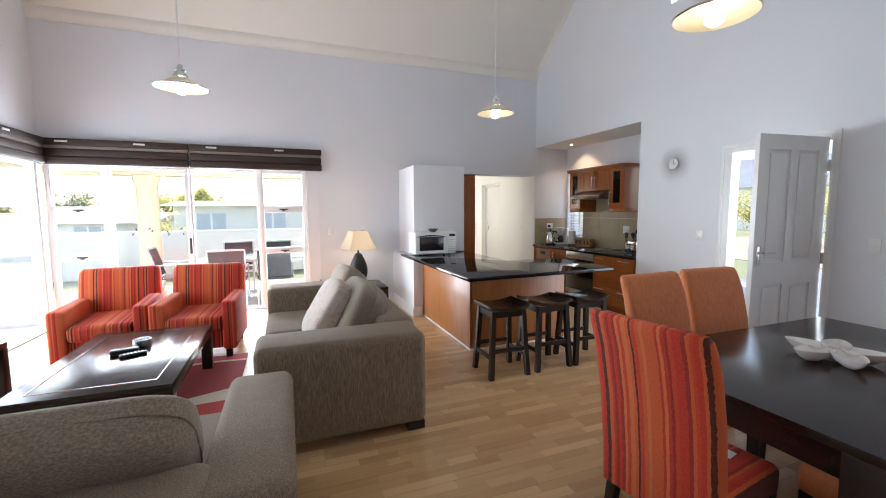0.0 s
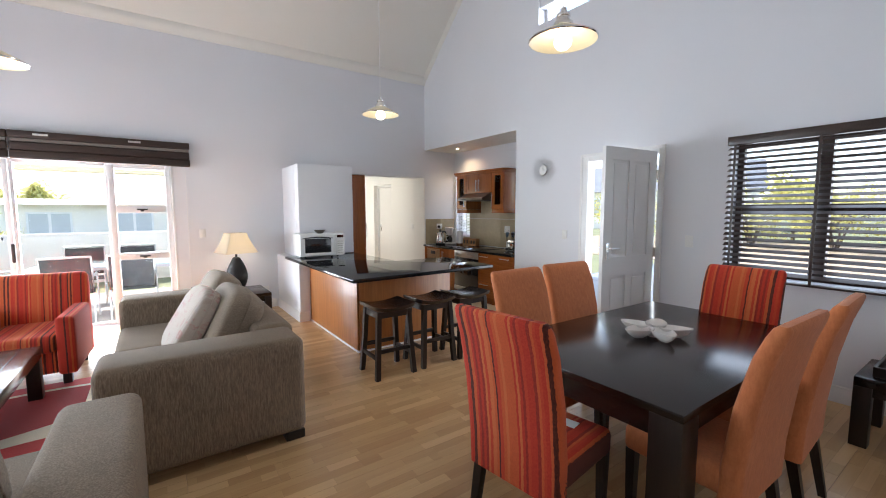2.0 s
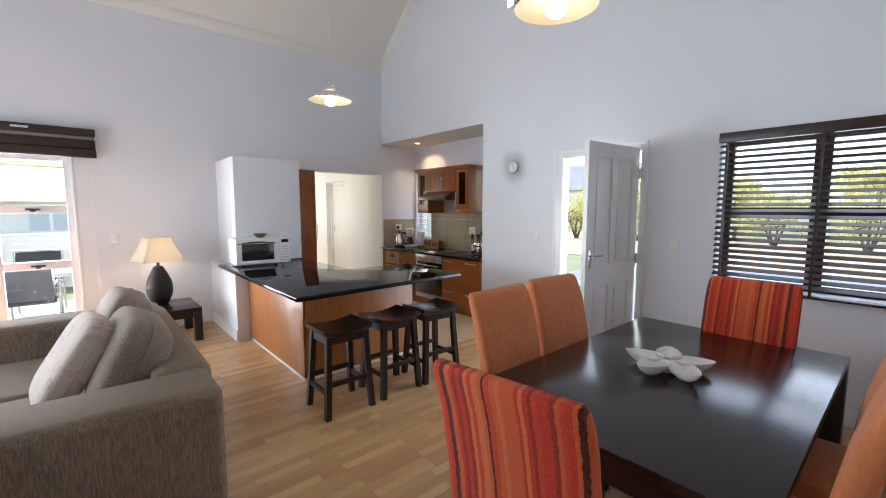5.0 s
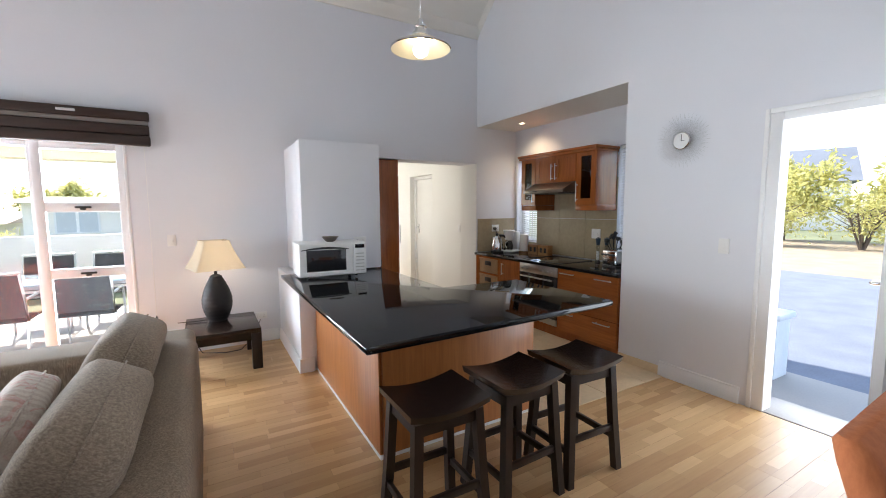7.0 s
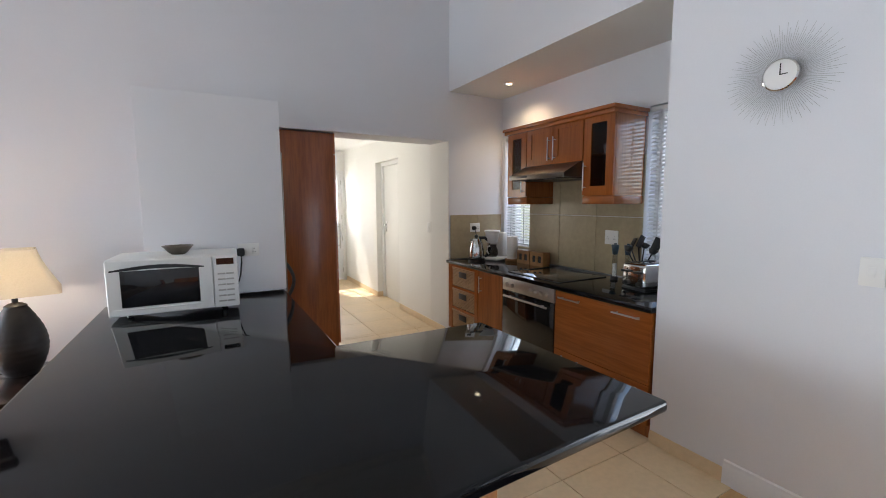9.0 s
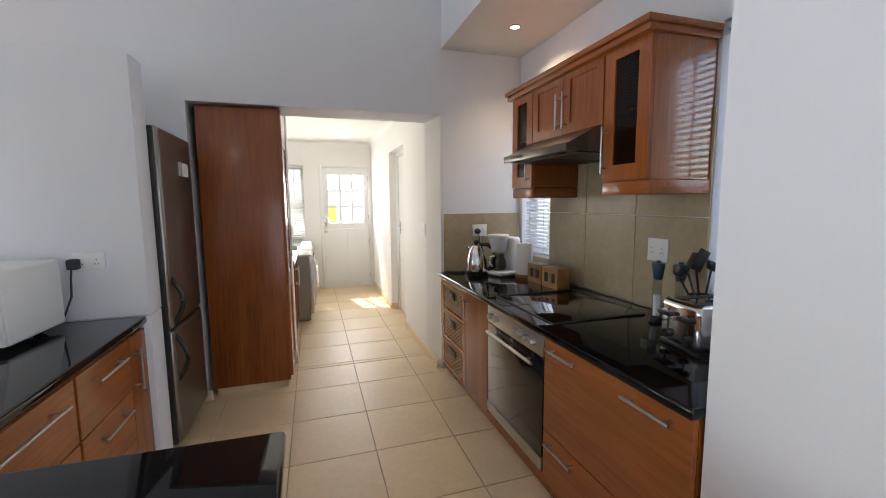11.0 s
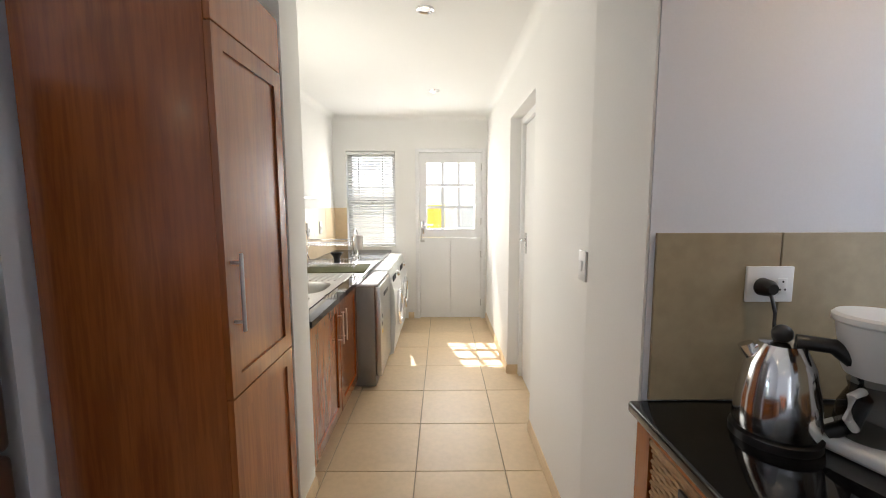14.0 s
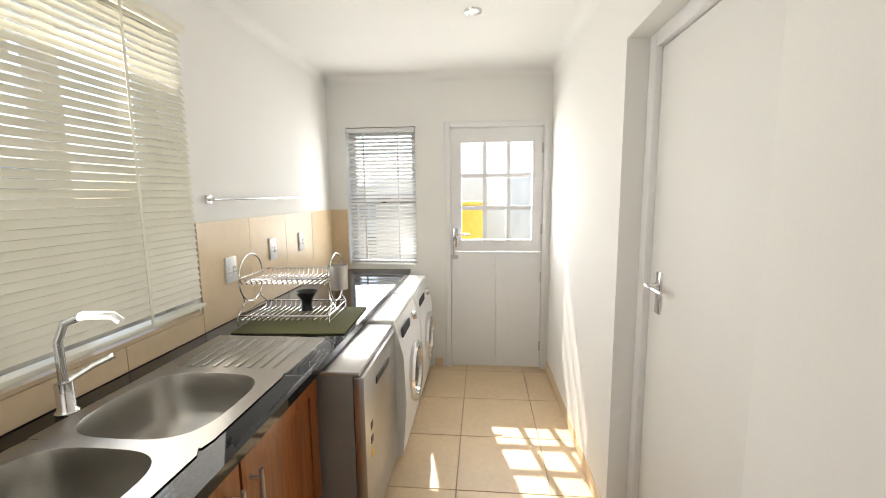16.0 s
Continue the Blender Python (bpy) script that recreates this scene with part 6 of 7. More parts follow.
def mill(at, label, fill):
    """A tall clear mill with a dark cap and foot."""
    m = thing("salt_mill", at, label, "mill", "tall glass mills")
    part("foot", lathe(bmesh.new(), [(0, 0), (0.03, 0), (0.032, 0.006), (0.03, 0.02), (0.022, 0.026), (0, 0.026)], 24), "black", m, "dark foot")
    part("tube", lathe(bmesh.new(), [(0.021, 0.026), (0.021, 0.21), (0.018, 0.21), (0.018, 0.027)], 24), "clear_glass", m, "clear tube")
    part("filling", cyl(bmesh.new(), (0, 0, 0.028), (0, 0, 0.13), 0.0165, n=20), fill, m, "grains inside")
    cap = part("cap", lathe(bmesh.new(), [(0.017, 0.205), (0.021, 0.211), (0.03, 0.275), (0.028, 0.283), (0.012, 0.285), (0.01, 0.295), (0, 0.296)], 24), "mill_cap", m, "blue-black flared cap")
    return m


mill((4.875, 4.84, ZC), "tall clear salt mill with a blue-black cap", "paper")
mill((4.93, 4.765, ZC), "tall clear pepper mill with a blue-black cap", "garden_mesh")
uj = thing("utensil_pot", (4.945, 4.66, ZC), "steel pot with black cooking utensils behind the toaster", "utensils")
part("pot", lathe(bmesh.new(), [(0, 0), (0.055, 0), (0.058, 0.01), (0.058, 0.16), (0.055, 0.16), (0.054, 0.012), (0, 0.012)], 28), "chrome", uj, "bright steel pot")
rr = random.Random(9)
for k in range(6):
    a = 2 * math.pi * k / 6 + 0.4
    tx, ty, tz = 0.10 * math.cos(a), 0.10 * math.sin(a), 0.24 + 0.06 * rr.random()
    bm = cyl(bmesh.new(), (-0.02 * math.cos(a), -0.02 * math.sin(a), 0.02), (tx, ty, tz), 0.005, n=8)
    u = part("utensil", bm, "black", uj, "black cooking utensil")
    head = bmesh.new()
    if k % 2:
        bx(head, -0.03, 0.03, -0.003, 0.003, -0.01, 0.085, 0.0025)
        for j in (-1, 0, 1):
            bx(head, j * 0.016 - 0.003, j * 0.016 + 0.003, -0.0036, 0.0036, 0.012, 0.065)
    else:
        lathe(head, [(0, -0.012), (0.02, -0.006), (0.033, 0.02), (0.034, 0.03), (0.03, 0.021), (0.018, -0.002), (0, -0.007)], 16)
    part("head", head, "black", u).matrix_basis = pose(tx, ty, tz, 25 * math.sin(a), 25 * math.cos(a), 60 * k)
to = thing("toaster", (4.785, 4.485, ZC), "polished steel toaster with black levers on the worktop", "toaster", "", 80)
part("body", box(-0.115, 0.115, -0.14, 0.14, 0.015, 0.19, bevel=0.03, seg=5), "chrome", to)
for x in (-0.055, 0.055):
    # slot and guide are black strips on the closed body, coloured as shade inside
    part("slot", box(x - 0.016, x + 0.016, -0.11, 0.11, 0.1885, 0.1915), "black", to, "black strip for the shaded bread slot")
    part("lever", box(x - 0.035, x + 0.035, 0.138, 0.168, 0.125, 0.142, bevel=0.006, seg=3), "black", to, "black lever")
    part("guide", box(x - 0.004, x + 0.004, 0.1395, 0.1415, 0.06, 0.15), "black", to, "black strip for the shaded lever slot")
    part("knob", cyl(bmesh.new(), (x, 0.139, 0.05), (x, 0.155, 0.05), 0.017, n=20), "black", to, "black browning knob")
part("base", box(-0.11, 0.11, -0.135, 0.135, 0, 0.018, bevel=0.004), "black", to, "black base")
kp = thing("kettle_plug", (4.635, YB - 0.026, 1.185), "black plug in the wall socket behind the kettle", "plug")
part("plug", lathe(bmesh.new(), [(0, 0.04), (0.014, 0.04), (0.022, 0.028), (0.025, 0.0), (0, 0)], 20), "black", kp).matrix_basis = pose(0, 0, 0, 90, 0, 0)
part("flex", tube(bmesh.new(), [(0, -0.03, -0.01), (0, -0.05, -0.06), (0.01, -0.04, -0.18), (0.02, -0.03, -0.30), (0.0, -0.05, -0.333)], 0.0045, 6), "black", kp, "black flex")

for y in (6.017,):
    dl = thing("downlight", (4.707, y, 2.637), "small recessed ceiling downlight", "downlight")
    part("ring", lathe(bmesh.new(), [(0.03, -0.004), (0.045, -0.006), (0.048, 0.0), (0.03, 0.0)], 24), "chrome", dl)
    part("lens", cyl(bmesh.new(), (0, 0, -0.003), (0, 0, 0.0), 0.03, n=20), "spot", dl, "glowing lens")

# ---- scullery ----
ZW = 0.86
wts = thing("scullery_worktop", (0, 0, 0), "polished black granite worktop with an inset sink", "worktop")
SX0, SX1, SY0, SY1 = 2.56, 3.03, 7.42, 8.66
bm = bmesh.new()
outer, inner = ((XS0, 7.312), (3.13, 7.312), (3.13, YE), (XS0, YE)), ((SX0, SY0), (SX1, SY0), (SX1, SY1), (SX0, SY1))
loft(bm, [[(x, y, z) for x, y in ring] for ring, z in ((outer, ZW - 0.032), (outer, ZW), (inner, ZW), (inner, ZW - 0.032), (outer, ZW - 0.032))], caps=False)
bmesh.ops.remove_doubles(bm, verts=bm.verts, dist=0.0001)
part("slab", bm, "granite", wts, "", 0)
sk = thing("sink", (0, 0, 0), "stainless steel double sink with a grooved drainer", "sink")


def bowl_of(bm, cx, cy, rx, ry, deep):
    rings = []
    for s, z in ((1.0, 0.004), (0.985, -0.004), (0.95, -0.05), (0.9, -deep * 0.8), (0.75, -deep), (0.15, -deep - 0.008)):
        rings.append([(cx + rx * s * math.copysign(abs(math.cos(a)) ** 0.6, math.cos(a)), cy + ry * s * math.copysign(abs(math.sin(a)) ** 0.6, math.sin(a)), ZW + z) for a in [2 * math.pi * i / 36 for i in range(36)]])
    return loft(bm, rings, caps=False)


def sheet_with_holes(x0, x1, y0, y1, z, holes):
    """A flat rim round superellipse holes (cx, cy, rx, ry), one cell to a hole."""
    bm = bmesh.new()
    cuts = [y0] + [(a[1] + a[3] + b[1] - b[3]) / 2 for a, b in zip(holes, holes[1:])] + [y1]
    for (cx, cy, rx, ry), a, b in zip(holes, cuts, cuts[1:]):
        inner, outer = [], []
        for i in range(36):
            t = 2 * math.pi * i / 36
            c, s = math.copysign(abs(math.cos(t)) ** 0.6, math.cos(t)), math.copysign(abs(math.sin(t)) ** 0.6, math.sin(t))
            inner.append((cx + rx * c, cy + ry * s, z))
            k = min((x1 - cx) / (rx * c) if c > 1e-6 else 99, (x0 - cx) / (rx * c) if c < -1e-6 else 99, (b - cy) / (ry * s) if s > 1e-6 else 99, (a - cy) / (ry * s) if s < -1e-6 else 99)
            outer.append((cx + rx * c * k, cy + ry * s * k, z))
        loft(bm, [inner, outer], caps=False)
    return bm


B = [(2.79, 7.68, 0.19, 0.17), (2.79, 8.09, 0.2, 0.2)]
bm = sheet_with_holes(SX0 - 0.012, SX1 + 0.012, SY0 - 0.012, 8.31, ZW + 0.004, B)
bx(bm, SX0 - 0.012, SX1 + 0.012, 8.31, SY1 + 0.012, ZW - 0.002, ZW + 0.004)
part("rim", bm, "sink_steel", sk, "", 0)
for b in B:
    bm = bowl_of(bmesh.new(), *b, 0.16)
    lathe(bm, [(0.0, 0.001), (0.035, 0.001), (0.04, 0.004), (0.04, 0.0)], 18, (b[0], b[1], ZW - 0.165))
    part("basin", bm, "sink_steel", sk, "brushed steel basin", 60)
for k in range(9):
    x = 2.61 + k * 0.045
    part("drainer_rib", box(x - 0.008, x + 0.008, 8.34, 8.63, ZW + 0.003, ZW + 0.0085, bevel=0.004), "sink_steel", sk)
tp = thing("mixer_tap", (2.525, 8.00, ZW), "chrome mixer tap with a white lever", "tap")
part("body", lathe(bmesh.new(), [(0, 0), (0.028, 0), (0.03, 0.01), (0.022, 0.02), (0.022, 0.10), (0, 0.105)], 20), "chrome", tp)
part("spout", tube(bmesh.new(), [(0, 0, 0.09), (0, 0, 0.22), (0.015, 0.01, 0.27), (0.06, 0.03, 0.29), (0.13, 0.05, 0.285), (0.15, 0.055, 0.265)], 0.012, 12), "chrome", tp)
part("lever", tube(bmesh.new(), [(0.01, 0.01, 0.10), (0.05, 0.05, 0.13), (0.09, 0.08, 0.15)], 0.009, 8), "chrome", tp)

for y0, y1 in ((7.32, 7.90), (7.905, 8.40)):
    un = thing("base_unit", (0, 0, 0), "cherry wood base unit under the scullery worktop", "cabinet", "scullery base units")
    part("body", walled("x", XS0 + 0.02, 0.02, y0, y1, 0.1, 0.826), "pantry_side", un, "", 0)
    for yy in (y0, y1 - 0.018):
        part("side", box(XS0 + 0.04, 3.09, yy, yy + 0.018, 0.1, 0.66), "cherry", un)
    part("bottom", box(XS0 + 0.04, 3.09, y0 + 0.018, y1 - 0.018, 0.1, 0.118), "cherry", un)
    part("plinth", box(3.04, 3.06, y0, y1, 0, 0.1), "cherry", un)
    d = front("door", un, 3.09, y0 + 0.003, y1 - 0.003, 0.1, 0.822, 1)
    h = y1 - 0.04 if y0 < 7.6 else y0 + 0.04
    bar_handle(d, (3.11, h, 0.56), (3.11, h, 0.76))

dw = thing("dishwasher", (0, 0, 0), "silver-grey dishwasher standing under the worktop", "dishwasher")
part("cabinet", box(2.72, 3.24, 8.43, 9.00, 0.02, 0.80, bevel=0.005), "grey_enamel", dw, "grey enamelled cabinet")
part("lid", box(2.70, 3.27, 8.425, 9.005, 0.80, 0.82, bevel=0.005), "steel", dw, "grey top plate")
d = part("door", box(3.242, 3.285, 8.43, 9.00, 0.10, 0.795, bevel=0.006), "steel", dw)
# the recess isn't sunk: a black bar gives its shade
part("handle", box(3.282, 3.29, 8.60, 8.83, 0.69, 0.72, bevel=0.003), "black", d, "dark bar for the shaded grip recess")
for k in range(3):
    part("sticker", box(3.285, 3.287, 8.50, 8.53, 0.42 + k * 0.06, 0.45 + k * 0.06), "yellow" if k == 0 else "black", d, "small sticker")
for x in (2.78, 3.2):
    for y in (8.49, 8.94):
        part("foot", cyl(bmesh.new(), (x, y, 0), (x, y, 0.025), 0.02), "black", dw)


def washer(y0, label):
    w = thing("washing_machine", (0, y0, 0), label, "washing machine", "laundry machines")
    part("cabinet", box(2.74, 3.26, 0, 0.595, 0.02, 0.80, bevel=0.006), "white_plastic", w)
    part("front", loft(bmesh.new(), [[(3.26, y, 0.03), (3.30, y, 0.05), (3.325, y, 0.35), (3.315, y, 0.62), (3.27, y, 0.80), (3.26, y, 0.80)] for y in (0.003, 0.592)]), "white_plastic", w, "bowed white front", 50)
    part("lid", box(2.72, 3.27, -0.003, 0.598, 0.80, 0.824, bevel=0.008, seg=3), "white_plastic", w)
    d = part("porthole_ring", lathe(bmesh.new(), [(0.14, 0.0), (0.175, 0.0), (0.18, 0.02), (0.165, 0.035), (0.14, 0.03), (0.135, 0.01)], 36), "chrome", w, "chrome porthole ring")
    d.matrix_basis = pose(3.318, 0.30, 0.42, 0, 90, 0)
    part("porthole", lathe(bmesh.new(), [(0, 0.03), (0.07, 0.025), (0.12, 0.012), (0.14, 0.005)], 32), "black_glass", d, "dark porthole glass")
    part("dial", lathe(bmesh.new(), [(0, 0.02), (0.025, 0.02), (0.03, 0.0), (0, 0)], 20), "chrome", w, "round dial").matrix_basis = pose(3.295, 0.45, 0.72, 0, 75, 0)
    part("panel", box(3.292, 3.30, 0.08, 0.3, 0.70, 0.75), "garden_mesh", w, "grey control panel").matrix_basis = pose(0, 0, 0)
    for x in (2.8, 3.2):
        for y in (0.06, 0.53):
            part("foot", cyl(bmesh.new(), (x, y, 0), (x, y, 0.03), 0.02), "black", w)
    return w


washer(9.06, "white front-loading washing machine under the worktop")
washer(9.70, "white front-loading tumble dryer beside the washing machine")

# tiles on the wall behind the worktop
sp = tagged(new("splashback_scullery"), "splashback of plain sand-coloured wall tiles", "splashback", "", "structure")
y = 8.70
while y < YE - 0.02:
    y1 = min(y + 0.42, YE - 0.002)
    part("tile", box(XS0 + 0.001, XS0 + 0.011, y, y1 - 0.003, ZW + 0.003, 1.37, bevel=0.001), "splash_light", sp, "", 0)
    y = y1
for a, b in ((7.32, 7.86), (7.863, 8.28), (8.283, 8.697)):
    part("tile", box(XS0 + 0.001, XS0 + 0.011, a, b, ZW + 0.003, 0.955, bevel=0.001), "splash_light", sp, "", 0)
part("tile", box(XS0 - 0.115, XS0 + 0.011, 7.42, 8.69, 0.957, 0.972, bevel=0.001), "splash_light", sp, "tiled window sill", 0)
part("tile", box(XS0 + 0.011, 2.602, YE - 0.011, YE - 0.001, ZW + 0.003, 1.37, bevel=0.001), "splash_light", sp, "", 0)
for y in (9.35, 9.75):
    plate("wall_socket", (XS0 + 0.011, y, 1.17), 90, "socket", "white wall socket on the tiles", 0.08, 0.13).matrix_world = pose(XS0 + 0.011, y, 1.17, 0, 0, 90)
plate("wall_socket", (0, 0, 0), 0, "socket", "white wall socket on the tiles", 0.09, 0.13).matrix_world = pose(XS0 + 0.011, 8.92, 1.12, 0, 0, 90)
bl = slat_blind("venetian_blind", (0, 0, 0), 0, 1.26, 1.20, 0.028, "sink_blind", "pale venetian blind lowered over the sink window", 0.03, 58, 0.035)
bl.matrix_world = pose(XS0 - 0.02, 7.425, 2.195, 0, 0, 90)
bl = slat_blind("venetian_blind", (2.61, YE + 0.075, 2.035), 0, 0.575, 1.12, 0.03, "white_plastic", "pale venetian blind in the scullery window", 0.028, 45, 0.035)
rl = thing("towel_rail", (XS0, 8.78, 1.475), "thin chrome towel rail on the wall", "towel rail")
part("bar", cyl(bmesh.new(), (0.05, 0, 0), (0.05, 1.05, 0), 0.007), "chrome", rl)
for y in (0.03, 1.02):
    part("bracket", bx(cyl(bmesh.new(), (0, y, 0), (0.05, y, 0), 0.008), 0, 0.008, y - 0.02, y + 0.02, -0.02, 0.02, 0.003), "chrome", rl)
wsill = solid("trim_window_sill", box(2.605, 3.19, YE + 0.002, YE + 0.09, 0.885, 0.898), "granite", "black granite window sill", "sill")

# dish rack on its mat
mt = thing("drying_mat", (2.83, 8.95, ZW), "green drying mat under the dish rack", "mat", "", 3)
part("cloth", box(-0.26, 0.27, -0.24, 0.2, 0, 0.008, bevel=0.003), "mat_green", mt)
rk = thing("dish_rack", (2.78, 8.95, ZW + 0.009), "two-tier chrome wire dish rack", "dish rack", "", 3)
for z, w in ((0.02, 0.22), (0.2, 0.2)):
    bm = bmesh.new()
    for y in (-0.15, 0.15):
        cyl(bm, (-w, y, z + 0.03), (w, y, z + 0.03), 0.0035, n=6)
    for x in (-w, w):
        cyl(bm, (x, -0.15, z + 0.03), (x, 0.15, z + 0.03), 0.0035, n=6)
    tier = part("tier_frame", bm, "chrome", rk)
    rod = None
    for k in range(17):
        m = pose(-w + 2 * w * k / 16, 0, z)
        if rod is None:
            rod = part("rod", tube(bmesh.new(), [(0, -0.15, 0.03), (0, -0.13, 0), (0, 0.13, 0), (0, 0.15, 0.03)], 0.0026, 6), "chrome", tier)
            rod.matrix_basis = m
        else:
            again("rod", rod, tier, m)
for x in (-0.22, 0.22):
    bm = tube(bmesh.new(), arc((x, 0, 0.21), 0.12, 0, 360, 28, "yz"), 0.004, 8)
    tube(bm, [(x, -0.15, 0.0), (x, -0.15, 0.05), (x, -0.08, 0.10), (x, -0.1, 0.15)], 0.004, 8)
    tube(bm, [(x, 0.15, 0.0), (x, 0.15, 0.05), (x, 0.08, 0.10), (x, 0.1, 0.15)], 0.004, 8)
    part("side_hoop", bm, "chrome", rk, "round wire side hoop")
cu = thing("cutlery_cup", (3.02, 8.93, ZW + 0.065), "steel cutlery cup on the dish rack", "cup")
part("cup", lathe(bmesh.new(), [(0, 0.1), (0.045, 0.1), (0.05, 0.22), (0.047, 0.22), (0.043, 0.11), (0, 0.11)], 24), "steel", cu)
part("hook", tube(bmesh.new(), [(-0.02, 0, 0.0), (-0.048, 0, 0.05), (-0.048, 0, 0.12)], 0.004, 6), "chrome", cu)
vb = thing("dark_bowl", (2.82, 9.0, ZW + 0.033), "small dark bowl in the dish rack", "bowl")
part("bowl", lathe(bmesh.new(), [(0, 0), (0.03, 0), (0.025, 0.03), (0.03, 0.06), (0.06, 0.1), (0.056, 0.1), (0.02, 0.06), (0, 0.05)], 24), "black", vb)

for x, y in ((3.685, 9.28), (3.665, 7.71)):
    dl = thing("downlight", (x, y, ZS), "small chrome recessed ceiling downlight", "downlight", "downlights")
    part("ring", lathe(bmesh.new(), [(0.03, -0.004), (0.045, -0.008), (0.048, 0.0), (0.03, 0.0)], 24), "chrome", dl)
    part("lens", cyl(bmesh.new(), (0, 0, -0.003), (0, 0, 0.0), 0.03, n=20), "white_plastic", dl, "pale unlit lens")

# ---- outside ----
solid("ground", box(-400, 400, -400, 400, -0.6, -0.16), "grass", "lawn and open ground around the house", "ground")
solid("pavement", box(XL - 3.5, XS0 - 0.4, YB + 0.36, 9.7, -0.2, -0.03, bevel=0.01), "patio_tile", "pale tiled veranda floor", "pavement")
solid("pavement_left", box(XL - 3.5, XL - 0.26, -1.0, YB + 0.35, -0.2, -0.031, bevel=0.01), "patio_tile", "pale tiled terrace beside the house", "pavement")
solid("road", box(XR + 0.6, 13.5, -30, 6.2, -0.2, -0.115), "paving", "grey block-paved driveway, coloured blue-grey as in shade", "road")
solid("pavement_entrance", box(XR + 0.25, 5.55, 1.6, 3.6, -0.2, -0.05, bevel=0.01), "patio_tile", "pale tiled entrance step", "pavement")
solid("roof_veranda", box(XL - 3.5, 1.6, YB + 1.3, 9.3, 2.45, 2.6), "plaster_out", "veranda roof slab", "roof")
solid("trim_veranda_beam", box(XL - 3.5, 1.6, 8.45, 8.75, 2.12, 2.449, bevel=0.01), "plaster_cream", "cream veranda beam", "beam")
for x in (-2.33, 1.35):
    pl = thing("veranda_pillar", (x, 8.6, -0.03), "round cream plastered veranda pillar", "pillar", "veranda pillars")
    part("shaft", lathe(bmesh.new(), [(0.20, 0.0), (0.20, 0.1), (0.17, 0.13), (0.17, 2.0), (0.2, 2.04), (0.21, 2.1), (0.21, 2.15)], 28), "plaster_cream", pl)
solid("wall_garden", box(-14, 2.2, 12.2, 12.4, -0.2, 1.0, bevel=0.01), "plaster_far", "low white garden wall", "garden wall")
solid("wall_yard", box(2.0, 9, 13.6, 13.8, -0.2, 1.75, bevel=0.01), "plaster_far", "white yard wall behind the back door", "garden wall")
yb = thing("yellow_bin", (3.45, 12.6, -0.16), "yellow wheeled bin in the back yard", "bin")
part("body", box(-0.34, 0.34, -0.3, 0.3, 0.05, 1.50, bevel=0.03), "yellow", yb)
part("lid", box(-0.36, 0.36, -0.34, 0.32, 1.505, 1.56, bevel=0.02), "yellow", yb)
for x in (-0.25, 0.25):
    part("wheel", cyl(bmesh.new(), (x - 0.03, 0.28, 0.09), (x + 0.03, 0.28, 0.09), 0.09, n=18), "black", yb)


def house(at, w, d, h, roof_h, label, mat="plaster_far", roof="roof", windows=4, rz=0):
    o = thing("house", at, label, "house", "neighbouring houses", rz)
    part("wall", box(-w / 2, w / 2, -d / 2, d / 2, 0, h), mat, o)
    bm = bmesh.new()
    loft(bm, [[(x, -d / 2 - 0.5, h - 0.1), (x, 0, h + roof_h), (x, d / 2 + 0.5, h - 0.1)] for x in (-w / 2 - 0.5, w / 2 + 0.5)])
    part("roof", bm, roof, o, "", 0)
    for k in range(windows):
        x = -w / 2 + w * (k + 0.5) / windows
        wd = part("window", box(x - 0.7, x + 0.7, -d / 2 - 0.05, -d / 2 + 0.02, h * 0.35, h * 0.8), "gloss_white", o, "white framed window")
        for dx in (-0.34, 0.34):
            part("pane", box(x + dx - 0.29, x + dx + 0.29, -d / 2 - 0.06, -d / 2 - 0.051, h * 0.35 + 0.07, h * 0.8 - 0.07), "far_pane", wd)
    return o


house((4.1, 27, -0.16), 12, 8, 2.04, 1.7, "pale house with a blue-grey roof beyond the wall", "plaster_far", "roof_tin", 5)
house((-3.5, 26.02, -0.16), 3.2, 6, 2.04, 0.2, "low pale outbuilding beside the house", "plaster_far", "roof_tin", 1)
house((-20, 34, -0.16), 24, 8, 1.1, 0.5, "low house with a faded clay roof beyond the garden wall", "plaster_far", "roof_clay", 4)
house((-33, 30, -0.16), 12, 8, 2.2, 1.8, "white house among trees", "plaster_far", "roof", 3, 25)
house((40, 20, -0.16), 14, 10, 3.4, 2.6, "white house across the driveway", "plaster_far", "roof", 4, -70)
house((36, -6, -0.16), 12, 10, 3.0, 2.4, "white house across the driveway", "plaster_far", "roof", 3, -95)

rr = random.Random(11)


def leaf_cloud(n, c, r, size, squash=0.8):
    """A crown: many small leaf blades scattered in uneven clumps."""
    vs, fs = [], []
    clumps = [Vector((rr.gauss(0, 0.5), rr.gauss(0, 0.5), rr.gauss(0, 0.42) * squash)) for _ in range(26)]
    for _ in range(n):
        q = clumps[rr.randrange(len(clumps))] + Vector((rr.gauss(0, 0.17), rr.gauss(0, 0.17), rr.gauss(0, 0.14)))
        p = Vector(c) + q * r
        a, b = Vector((rr.gauss(0, 1), rr.gauss(0, 1), rr.gauss(0, 1))).normalized(), Vector((rr.gauss(0, 1), rr.gauss(0, 1), rr.gauss(0, 1))).normalized()
        s = size * (0.6 + 0.8 * rr.random())
        i = len(vs)
        vs += [p - a * s, p + b * s * 0.45, p + a * s, p - b * s * 0.45]
        fs.append((i, i + 1, i + 2, i + 3))
    me = bpy.data.meshes.new("leaves")
    me.from_pydata([tuple(v) for v in vs], [], fs)
    return me


